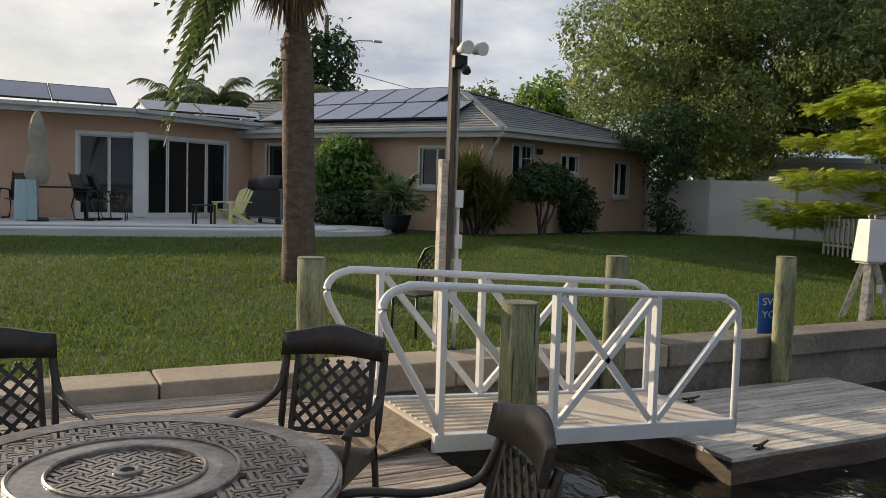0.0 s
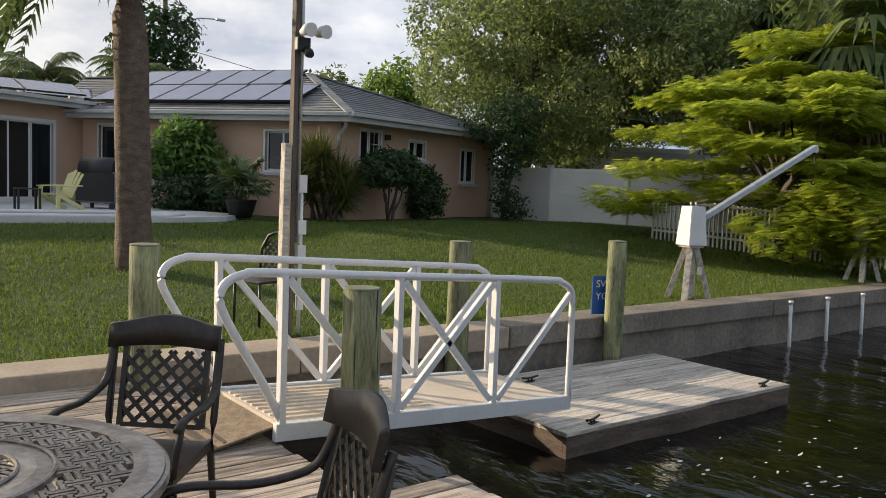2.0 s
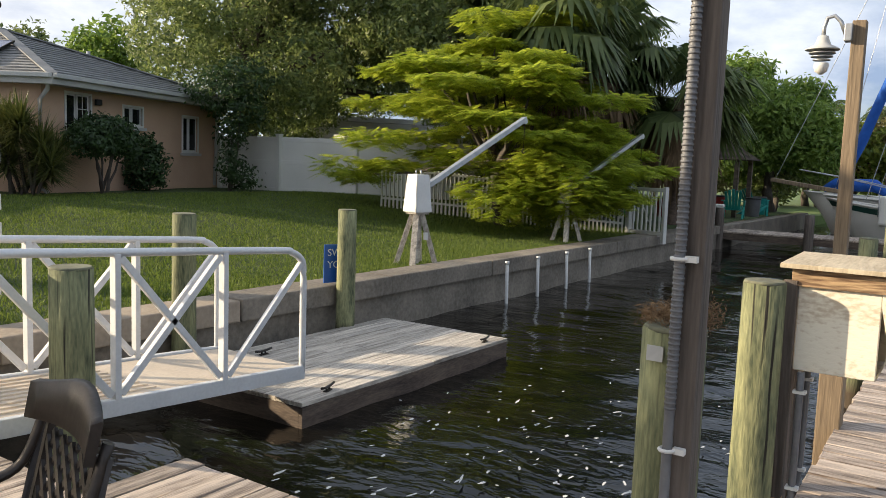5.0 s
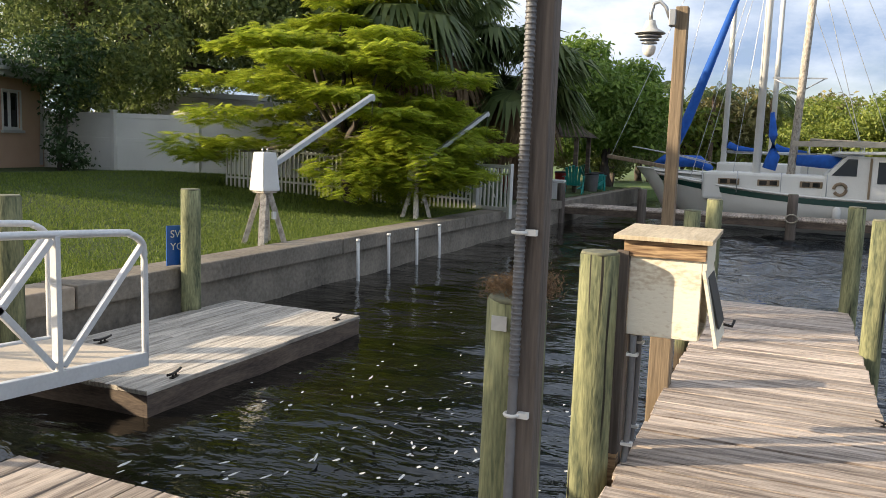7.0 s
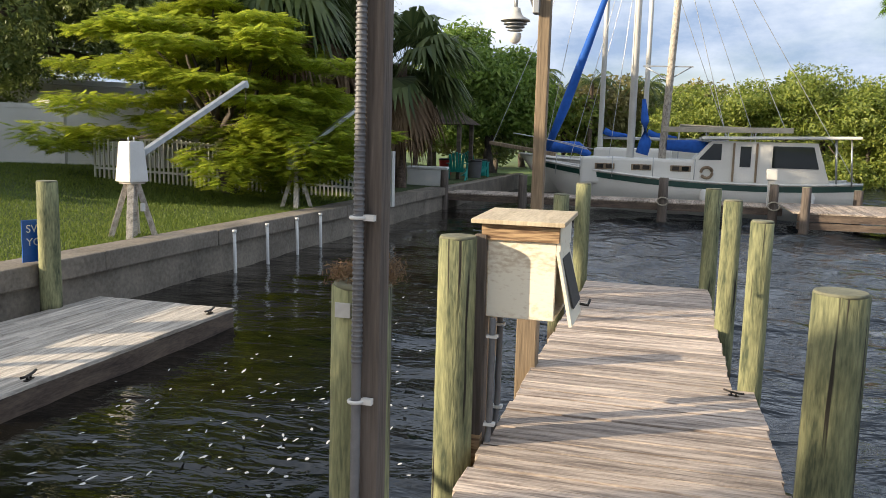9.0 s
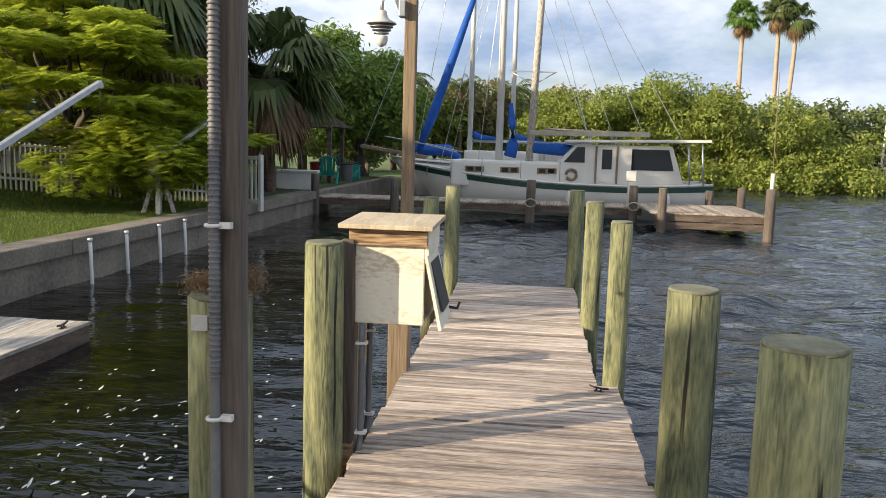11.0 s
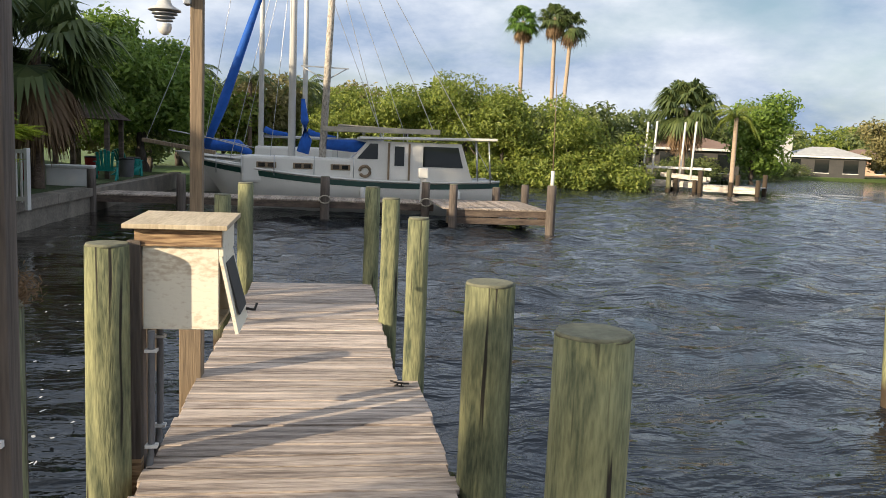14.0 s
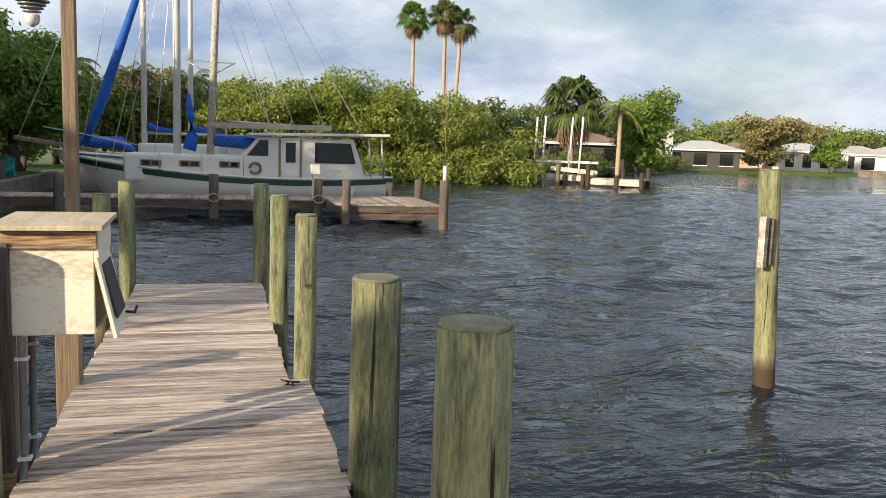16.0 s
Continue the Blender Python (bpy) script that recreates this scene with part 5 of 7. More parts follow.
for ax_, ay_ in fpts:
    p_ = part("post", B(ax_ - 0.065, ay_ - 0.065, lawn_z(ax_, ay_) - 0.3, ax_ + 0.065, ay_ + 0.065, 2.14, 0.006), M_VINYL, fe)
    part("post_cap", B(ax_ - 0.08, ay_ - 0.08, 2.14, ax_ + 0.08, ay_ + 0.08, 2.18, 0.01), M_VINYL, p_)

# white picket fence and gate near the water
pf = thing("picket_fence", 0, 0, 0, "white picket fence under the feathery tree", "fence")
n = 60
for k in range(n):
    u = k / (n - 1)
    x, y = 14.9 + (12.2 - 14.9) * u, 0.85 + (5.8 - 0.85) * u
    zg = lawn_z(x, y)
    part("picket", B(x - 0.018, y - 0.018, zg, x + 0.018, y + 0.018, zg + 1.0), M_VINYL, pf)
for z in (0.22, 0.92):
    part("rail", BM((14.9, 0.85, z + lawn_z(14.9, 0.85)), (12.2, 5.8, z + lawn_z(12.2, 5.8)), 0.05, 0.05), M_VINYL, pf)
gt = thing("gate", 14.95, 0.72, 0.05, "white vinyl picket gate at the seawall", "gate", rz=-113)
part("gate_post", B(-0.06, -0.06, -0.1, 0.06, 0.06, 1.22, 0.006), M_VINYL, gt)
part("gate_post", B(1.02, -0.05, -0.1, 1.10, 0.05, 1.15, 0.006), M_VINYL, gt)
for k in range(7):
    part("picket", B(0.12 + 0.13 * k, -0.018, 0.05, 0.155 + 0.13 * k, 0.018, 1.08), M_VINYL, gt)
for z in (0.08, 1.04):
    part("rail", B(0.06, -0.025, z, 1.02, 0.025, z + 0.08, 0.004), M_VINYL, gt)
part("latch", B(0.07, -0.05, 0.62, 0.13, -0.025, 0.74), M_BLACK, gt)


# ---- patio things by the house ----
PZ = 0.737


def adirondack(x, y, z, rz, material, label, s=1.0):
    t = thing("adirondack_chair", x, y, z, label, "chair", "plastic garden chairs", rz=rz)
    t.scale = (s,) * 3
    for k in range(5):
        a = (-0.2 + 0.1 * k)
        part("back_slat", BM((a * 0.85, 0.16, 0.30), (a * 1.15, 0.48, 0.98 - abs(a) * 0.4), 0.088, 0.02, 0.004, up=(0, 1, 0)), material, t)
    for k in range(5):
        part("seat_slat", BM((-0.26, -0.32 + 0.115 * k, 0.40 - 0.025 * k), (0.26, -0.32 + 0.115 * k, 0.40 - 0.025 * k), 0.10, 0.02, 0.004), material, t)
    for sx in (-0.31, 0.31):
        part("arm", BM((sx, -0.38, 0.58), (sx, 0.36, 0.60), 0.11, 0.03, 0.006), material, t)
        part("leg", BM((sx, -0.33, 0.0), (sx, -0.30, 0.57), 0.06, 0.09, 0.006, up=(0, 1, 0)), material, t)
        part("leg", BM((sx, 0.46, 0.0), (sx, -0.28, 0.36), 0.05, 0.10, 0.006), material, t)
    return t


adirondack(0.55, 11.75, PZ, -62, M_YELLOW, "pale yellow plastic Adirondack chair on the patio", 0.82)
st = thing("side_table", -0.05, 11.75, PZ, "small dark slatted side table on the patio", "table")
for k in range(5):
    part("top_slat", B(-0.22 + 0.09 * k, -0.22, 0.40, -0.14 + 0.09 * k, 0.22, 0.42), M_BLACK, st)
for sx in (-0.19, 0.19):
    for sy in (-0.19, 0.19):
        part("leg", B(sx - 0.02, sy - 0.02, 0, sx + 0.02, sy + 0.02, 0.40), M_BLACK, st)
gr = thing("grill", 1.62, 12.65, PZ, "dark covered barbecue grill on wheels", "grill", rz=-50)
part("cabinet", B(-0.5, -0.28, 0.12, 0.5, 0.28, 0.80, 0.02), M_GREY, gr)
part("front_panel", B(-0.46, -0.30, 0.16, 0.46, -0.28, 0.76, 0.01), M_BLACK, gr)
bm = bmesh.new()
sweep(bm, [(-0.42, 0, 0.84), (0.42, 0, 0.84)], 0.30, 18, 0.9)
part("lid", bm, M_BLACK, gr)
part("shelf", B(0.5, -0.26, 0.76, 0.85, 0.26, 0.80, 0.01), M_STEEL, gr)
for sx in (-0.42, 0.42):
    part("wheel", C((sx, -0.31, 0.07), (sx, -0.27, 0.07), 0.07, seg=14), M_BLACK, gr)
    part("leg", B(sx - 0.03, 0.18, 0, sx + 0.03, 0.24, 0.12), M_BLACK, gr)
um = thing("patio_umbrella", -3.2, 12.6, PZ, "closed beige patio umbrella", "umbrella")
part("pole", C((0, 0, 0), (0, 0, 2.25), 0.02), M_STEEL, um)
part("base", C((0, 0, 0), (0, 0, 0.07), 0.22, 0.18, 20), M_BLACK, um)
bm = bmesh.new()
sweep(bm, [(0, 0, 0.75), (0, 0, 1.0), (0, 0, 1.35), (0.01, 0, 1.4), (0, 0, 1.75), (0, 0, 2.1), (0, 0, 2.25)], [0.17, 0.27, 0.17, 0.12, 0.19, 0.11, 0.02], 18)
for i, v in enumerate(bm.verts):
    if i % 2:
        v.co.x *= 0.72
        v.co.y *= 0.72
part("canopy", bm, M_CLOTH, um, "folded beige canvas")
tw = thing("towel", -3.42, 12.3, PZ + 0.02, "pale blue towel draped over a chair back", "towel")
bm = bmesh.new()
for i in range(9):
    for j in range(9):
        bm.verts.new((-0.19 + 0.047 * i + 0.05 * (8 - j) / 8 * (-0.5 + i / 8), 0.03 * math.sin(i * 2.1), 0.02 + 0.1 * j))
bm.verts.ensure_lookup_table()
for i in range(8):
    for j in range(8):
        bm.faces.new((bm.verts[i * 9 + j], bm.verts[i * 9 + 9 + j], bm.verts[i * 9 + 10 + j], bm.verts[i * 9 + 1 + j]))
bmesh.ops.solidify(bm, geom=list(bm.faces), thickness=0.02)
part("cloth", bm, M_TOWEL, tw)


def sling_chair(x, y, rz):
    t = thing("sling_chair", x, y, PZ, "dark sling patio chair with curved arms", "chair", "patio dining chairs", rz=rz)
    part("sling", SW([(0, -0.26, 0.43), (0, 0.12, 0.40), (0, 0.24, 0.46), (0, 0.36, 0.98)], 0.25, 8, 0.06), M_SCREEN, t)
    for sx in (-0.28, 0.28):
        part("side_frame", SW([(sx, -0.30, 0.0), (sx, -0.28, 0.58), (sx, -0.22, 0.64), (sx, 0.22, 0.62), (sx, 0.30, 0.3), (sx, 0.22, 0.02), (sx, -0.2, 0.02)], 0.018, 8), M_CAST, t)
        part("back_tube", SW([(sx * 0.9, 0.2, 0.42), (sx * 0.9, 0.38, 1.02)], 0.016, 8), M_CAST, t)
    return t


sling_chair(-2.15, 13.2, 60)
sling_chair(-1.70, 13.6, 80)
sling_chair(-3.55, 13.9, -20)
pt = thing("patio_dining_table", -2.9, 13.35, PZ, "dark patio dining table under the umbrella", "table")
part("top", B(-0.75, -0.45, 0.68, 0.75, 0.45, 0.72, 0.015), M_CAST, pt)
for sx in (-0.65, 0.65):
    for sy in (-0.36, 0.36):
        part("leg", C((sx, sy, 0), (sx, sy, 0.68), 0.025), M_CAST, pt)


# the house with its patio, set on its final place in the garden
for ob in scene.objects:
    if ob.parent is None and ob.name.split(".")[0] in ("house", "solar_panel", "roof_vent", "swimming_pool", "adirondack_chair", "side_table", "grill", "patio_umbrella", "towel", "sling_chair", "patio_dining_table"):
        ob.matrix_basis = Matrix.Translation((0.25, -0.13, 0)) @ ob.matrix_basis


# ---- trees and plants ----
# big oak behind the fence
rg = random.Random(3)
blobs = []
for k in range(46):
    a, r, z = rg.uniform(0, 6.28), 5.6 * rg.random() ** 0.5, rg.uniform(2.4, 9.5)
    r *= 1.0 - 0.5 * max(0, (z - 6) / 4)
    blobs.append(((r * math.cos(a) + 2.2, r * math.sin(a), z), (rg.uniform(1.1, 1.9), rg.uniform(1.1, 1.9), rg.uniform(0.7, 1.3))))
blobs += [((-3.9, -3.6, 2.6), (1.3, 1.3, 1.0)), ((-3.4, -4.2, 1.9), (0.8, 0.8, 0.9)), ((-2.4, -4.6, 3.4), (1.5, 1.4, 1.3)), ((-5.2, -2.6, 4.0), (1.2, 1.3, 1.2)), ((-4.6, -3.4, 5.4), (1.5, 1.5, 1.2)), ((-3.0, -5.0, 6.8), (1.8, 1.7, 1.4)), ((0.5, -5.6, 5.6), (2.0, 1.6, 1.6)), ((3, -5.0, 4.5), (2.0, 1.6, 1.6)), ((1.5, -5.0, 8.3), (2.0, 1.8, 1.5)), ((5.5, -6.0, 6.5), (2.2, 2.0, 2.0)), ((5.0, -6.5, 3.6), (2.2, 1.8, 1.8))]
tree("oak_tree", 17.0, 15.4, HZ, 8, blobs, 170000, 0.082, L_OAK, "large dark oak tree behind the fence", r=0.42, seed=3, limbs=14)
# dense dark screen of trees behind the feathery tree
blobs = [((rg.uniform(-4, 5), rg.uniform(-2, 2), rg.uniform(1.0, 6.5)), (rg.uniform(1.2, 2.0), rg.uniform(1.0, 1.6), rg.uniform(0.9, 1.5))) for k in range(26)]
tree("shade_tree", 19.5, 6.0, 0.5, 7, blobs, 42000, 0.085, L_OAK, "dark leafy tree closing the garden corner", r=0.3, seed=4, limbs=9)
# feathery yellow-green tree leaning over the lawn
pn = thing("poinciana_tree", 12.9, 2.9, 0.35, "spreading feathery yellow green tree over the lawn", "tree")
part("trunk", trunk_mesh(bend((0, 0, -0.3), (-0.2, 0.1, 1.3), 5, 0.06, 5), [0.17, 0.15, 0.14, 0.13, 0.13, 0.12], 12, 0.08, 5), M_OAKBARK, pn)
rg = random.Random(11)
layers = []
for k in range(62):
    a = rg.uniform(0, 6.28)
    r = 4.0 * rg.random() ** 0.55
    z = 3.9 - 0.14 * r * r * 0.8 + rg.uniform(-1.5, 0.45)
    x, y = r * math.cos(a) * 0.85 + 0.7, r * math.sin(a) * 0.85 + 0.4
    layers.append(((x, y, max(0.55, z)), (rg.uniform(0.6, 1.05), rg.uniform(0.6, 1.05), rg.uniform(0.10, 0.2))))
layers += [((-2.7, 1.6, 1.7), (0.8, 0.8, 0.25)), ((-2.9, 2.2, 1.1), (0.7, 0.7, 0.3)), ((-1.9, 0.9, 2.4), (0.9, 0.9, 0.25)), ((-1.9, -0.6, 0.75), (0.8, 0.6, 0.3)), ((-1.0, -1.3, 0.6), (0.9, 0.6, 0.3)), ((0.2, -1.5, 0.8), (0.9, 0.6, 0.35)), ((1.2, -1.4, 1.0), (1.0, 0.7, 0.4)), ((-1.6, 0.2, 1.3), (0.9, 0.8, 0.35)), ((0.0, -1.2, 1.6), (0.9, 0.7, 0.35)), ((1.6, -1.5, 1.9), (0.9, 0.7, 0.35)), ((2.4, -1.0, 1.2), (0.8, 0.7, 0.4))]
for k in range(12):
    layers.append(((-2.2 + 0.45 * k, -1.1 - 0.35 * math.sin(k), 0.35 + 0.3 * (k % 3)), (0.75, 0.6, 0.35)))
layers += [((1.4, 0.6, 4.5), (0.9, 0.9, 0.3)), ((2.4, 0.9, 4.7), (1.0, 0.9, 0.3)), ((3.3, 0.8, 4.1), (1.0, 0.9, 0.3)), ((0.2, 0.8, 4.4), (0.9, 0.8, 0.3)), ((3.8, 0.2, 3.2), (0.9, 0.8, 0.3)), ((3.6, -0.4, 2.2), (0.9, 0.8, 0.35)), ((-1.2, 1.4, 3.4), (0.8, 0.7, 0.25))]
layers += [((rg.uniform(-2.0, 0.4), rg.uniform(-2.7, -1.9), rg.uniform(0.35, 1.3)), (0.55, 0.45, 0.3)) for k in range(14)]
layers += [((rg.uniform(-1.4, 2.4), rg.uniform(-1.9, -0.8), rg.uniform(0.2, 2.0)), (rg.uniform(0.5, 0.9), 0.6, 0.3)) for k in range(30)]
layers += [((rg.uniform(0.5, 3.6), rg.uniform(-0.8, 1.2), rg.uniform(1.5, 4.9)), (rg.uniform(0.6, 1.0), 0.8, 0.25)) for k in range(22)]
layers = [((c[0], c[1], c[2] + rg.uniform(-0.12, 0.12)), (r[0] * 0.80, r[1] * 0.80, r[2] * 0.85)) for c, r in layers]
fern_cloud("crown", layers, 46000, 0.25, L_POIN, pn, 12)
for k in range(16):
    c = layers[k * 3][0]
    part("limb", SW(bend((-0.2, 0.1, 1.2), c, 6, 0.12, k), [0.075 * (1 - 0.13 * i) for i in range(7)], 6), M_OAKBARK, pn)


def palm_fan(name, x, y, z, h, n, r, label, bark=M_BARK, rt=0.16, seed=1, dry=14, leaf=L_PALM, group="", lean=(0, 0)):
    t = thing(name, x, y, z, label, "palm", group)
    part("trunk", trunk_mesh([(lean[0] * h * i / 10, lean[1] * h * i / 10, -0.2 + (h + 0.2) * i / 10) for i in range(11)], [rt * (1.1 - 0.025 * i) for i in range(11)], 14, 0.07, seed), bark, t)
    rng = np.random.default_rng(seed)
    top = (lean[0] * h, lean[1] * h, h)
    vs, fs = [], []
    for k in range(n):
        fan_frond(vs, fs, top, rng.random() * 6.28, radians(rng.uniform(-35, 75)), r * rng.uniform(0.6, 0.9), r * rng.uniform(0.7, 0.95), rng, 0.85)
    raw("crown", vs, fs, leaf, t)
    if dry:
        vs, fs = [], []
        for k in range(dry):
            fan_frond(vs, fs, (top[0], top[1], h - 0.15), rng.random() * 6.28, radians(rng.uniform(-80, -45)), r * 0.6, r * 0.75, rng, 0.9)
        raw("dead_skirt", vs, fs, L_DRY, t)["label"] = "hanging dry brown leaves"
    return t


def palm_feather(name, x, y, z, h, n, length, label, bark=M_BARK, rt=0.17, seed=1, leaf=L_PALM, top=None, rise=(0.1, 1.0), group="", az=None, leaflet=0.4):
    t = thing(name, x, y, z, label, "palm", group)
    tx, ty = top or (0, 0)
    part("trunk", trunk_mesh([(tx * (i / 10) ** 2, ty * (i / 10) ** 2, -0.2 + (h + 0.2) * i / 10) for i in range(11)], [rt * (1.15 - 0.02 * i) for i in range(11)], 16, 0.06, seed), bark, t)
    rng = np.random.default_rng(seed)
    vs, fs = [], []
    for k in range(n):
        a = rng.random() * 6.28 if az is None else radians(rng.uniform(*az))
        feather_frond(vs, fs, (tx, ty, h), a, length * rng.uniform(0.8, 1.1), rng.uniform(*rise), rng, leaflet * length / 2.2, 0.6)
    raw("crown", vs, fs, leaf, t)
    return t


# the near palm: sturdy brown trunk, drooping fronds and dry sheaths above
np_ = palm_feather("queen_palm", 0.06, 4.34, 0.34, 4.55, 26, 1.95, "tall palm with a rough brown trunk on the lawn", rt=0.195, seed=7, rise=(-0.5, 0.6), top=(-0.14, 0.05), az=(120, 215), leaflet=0.55)
rng = np.random.default_rng(9)
vs, fs = [], []
for k in range(22):
    fan_frond(vs, fs, (-0.14, 0.05, 4.45), rng.random() * 6.28, radians(rng.uniform(-80, -50)), 0.3, 0.55, rng, 0.8)
raw("dead_skirt", vs, fs, L_DRY, np_)
palm_feather("queen_palm", -5.40, 1.2, 0.1, 3.6, 34, 2.35, "palm with drooping fronds beside the deck", rt=0.13, seed=17, rise=(-0.5, 0.9), leaflet=0.6)
# cabbage palms beyond the gate
palm_fan("cabbage_palm", 19.3, 1.15, 0.07, 3.5, 44, 1.45, "cabbage palm with a skirt of dry leaves", seed=2, dry=34)
palm_fan("cabbage_palm", 15.4, 3.0, 0.2, 4.9, 34, 1.45, "tall cabbage palm among garden trees", seed=3, dry=20)
palm_fan("cabbage_palm", 18.2, 3.1, 0.1, 4.6, 34, 1.5, "cabbage palm with a skirt of dry leaves", seed=4, dry=20)
palm_fan("cabbage_palm", 17.6, 5.4, 0.3, 5.4, 30, 1.4, "tall cabbage palm among garden trees", seed=6, dry=16)

# shrubs at the house
def shrub(x, y, z, blobs, n, size, leaf, label, seed, stems=4, flat=0.0, slim=0.45, droop=0.0):
    t = thing("shrub", x, y, z, label, "shrub", "house shrubs")
    r2 = random.Random(seed)
    for k in range(stems):
        c = blobs[k % len(blobs)][0]
        part("stem", SW(bend((r2.uniform(-.08, .08), r2.uniform(-.08, .08), -0.05), c, 4, 0.05, seed + k), [0.035, 0.03, 0.025, 0.02, 0.012], 6), M_OAKBARK, t)
    leaf_cloud("foliage", blobs, n, size, leaf, t, seed, flat, droop, slim)
    return t


shrub(3.75, 12.9, HZ, [((0, 0, 1.55), (0.6, 0.6, 0.42)), ((0.35, -0.2, 1.25), (0.5, 0.5, 0.4)), ((-0.3, 0.1, 1.15), (0.45, 0.45, 0.4)), ((0.1, 0, 1.85), (0.5, 0.5, 0.25))], 3600, 0.085, L_BRIGHT, "bright broad-leaved shrub against the house wall", 31, 5, 0.3, 0.5, 0.6)
shrub(3.9, 12.2, HZ, [((-0.5, 0.1, 0.4), (0.55, 0.5, 0.45)), ((0.35, -0.3, 0.4), (0.55, 0.5, 0.45)), ((0.0, 0.2, 0.55), (0.5, 0.4, 0.45))], 3600, 0.06, L_DKGRN, "low dark bush under the bright shrub", 32)
shrub(7.35, 9.5, HZ - 0.03, [((-0.25, 0, 1.15), (0.55, 0.5, 0.36)), ((0.3, 0.05, 1.22), (0.55, 0.5, 0.38)), ((0.0, 0, 1.4), (0.5, 0.5, 0.26)), ((0.6, 0.2, 1.05), (0.4, 0.4, 0.3))], 5200, 0.05, L_DKGRN, "rounded dark shrub on bare stems by the wall", 33, 6)
shrub(9.15, 10.5, HZ - 0.03, [((0, 0, 0.55), (0.48, 0.45, 0.5)), ((0.1, 0.1, 1.05), (0.25, 0.25, 0.3))], 2600, 0.055, L_DKGRN, "small dark shrub under the house windows", 34)
shrub(11.5, 10.2, HZ - 0.03, [((0, 0, 0.7), (0.35, 0.35, 0.5)), ((0.2, -0.3, 0.35), (0.4, 0.3, 0.3)), ((0.1, 0.1, 1.5), (0.35, 0.35, 0.5)), ((0.3, 0.0, 2.1), (0.7, 0.6, 0.5)), ((-0.3, 0.2, 2.6), (0.8, 0.7, 0.5)), ((0.5, 0.2, 2.9), (0.9, 0.7, 0.6))], 5000, 0.06, L_DKGRN, "sparse climbing shrub at the fence corner", 35)
shrub(-2.6, 16.0, HZ, [((0, 0, 0.4), (0.3, 0.3, 0.3))], 200, 0.06, L_DKGRN, "small plant by the patio wall", 36)

# spiky yucca clump
yu = thing("yucca", 5.62, 9.55, HZ - 0.02, "tall spiky yucca clump at the house corner", "yucca")
rng = np.random.default_rng(41)
vs, fs = [], []
for k in range(9):
    bx, by = rng.normal() * 0.16, rng.normal() * 0.16
    hx, hy, hz_ = bx + rng.normal() * 0.30, by + rng.normal() * 0.25, rng.uniform(0.6, 1.65)
    part("stem", SW(bend((bx, by, -0.05), (hx, hy, hz_), 4, 0.03, k), 0.035, 7), M_OAKBARK, yu)
    for j in range(380):
        a, el = rng.random() * 6.28, math.asin(rng.uniform(-0.45, 0.99))
        d = np.array([math.cos(a) * math.cos(el), math.sin(a) * math.cos(el), math.sin(el)])
        o = np.array([hx, hy, hz_ - rng.random() * 0.35])
        s = np.array([-math.sin(a), math.cos(a), 0]) * 0.026
        ln = rng.uniform(0.5, 0.8)
        i = len(vs)
        vs += [(o - s).tolist(), (o + s).tolist(), (o + d * ln - np.array([0, 0, 0.06])).tolist()]
        fs.append((i, i + 1, i + 2))
raw("leaves", vs, fs, leaf_mat("yucca leaf", (0.05, 0.075, 0.02), (0.17, 0.18, 0.045), 0.3), yu)

pp = thing("potted_palm", 3.98, 10.05, HZ + 0.02, "small palm in a round black pot", "potted plant")
part("pot", SW([(0, 0, 0), (0, 0, 0.18), (0, 0, 0.34), (0, 0, 0.38)], [0.22, 0.28, 0.32, 0.34], 24), M_BLACK, pp)
part("stem", C((0, 0, 0.36), (0, 0, 0.75), 0.03), M_OAKBARK, pp)
rng = np.random.default_rng(42)
vs, fs = [], []
for k in range(24):
    fan_frond(vs, fs, (0, 0, 0.6 + 0.2 * rng.random()), rng.random() * 6.28, radians(rng.uniform(-10, 75)), 0.40, 0.45, rng)
raw("fronds", vs, fs, leaf_mat("potted palm leaf", (0.05, 0.085, 0.03), (0.12, 0.17, 0.06), 0.3), pp)

# trees beyond the house
def far_tree(name, x, y, z, r, h, n, size, leaf, label, seed, group="far trees", flat=0.0, low=0.25):
    rg2 = random.Random(seed)
    bl = []
    for k in range(14):
        a, q = rg2.uniform(0, 6.28), r * 0.65 * rg2.random() ** 0.5
        zz = h * rg2.uniform(low, 0.86)
        bl.append(((q * math.cos(a), q * math.sin(a), zz), (r * rg2.uniform(0.3, 0.5), r * rg2.uniform(0.3, 0.5), h * rg2.uniform(0.10, 0.18))))
    return tree(name, x, y, z, h, bl, n, size, leaf, label, r=0.03 * h, seed=seed, limbs=5, group=group)


FT = "tree rising behind the house roof"
far_tree("tree", 10.9, 36.5, 0.6, 2.5, 9.4, 7000, 0.16, L_DKGRN, "dark pointed tree behind the house roof", 51)
far_tree("tree", 13.7, 34.5, 0.6, 1.0, 5.9, 1800, 0.14, L_DKGRN, FT, 52)
far_tree("tree", 20.2, 35.5, 0.6, 2.2, 7.6, 5000, 0.16, L_FAR, FT, 53)
far_tree("tree", 22.8, 35.0, 0.6, 2.2, 7.4, 5000, 0.16, L_FAR, FT, 54)
far_tree("tree", 17.0, 22.5, 0.6, 2.7, 6.6, 9000, 0.13, L_FICUS, "leafy green tree beside the oak", 55)
far_tree("tree", -9.0, 40.0, 0.6, 2.6, 6.6, 3500, 0.16, L_OLIVE, FT, 56)
far_tree("tree", -12.0, 42.0, 0.6, 2.6, 6.2, 3500, 0.16, L_OLIVE, FT, 57)
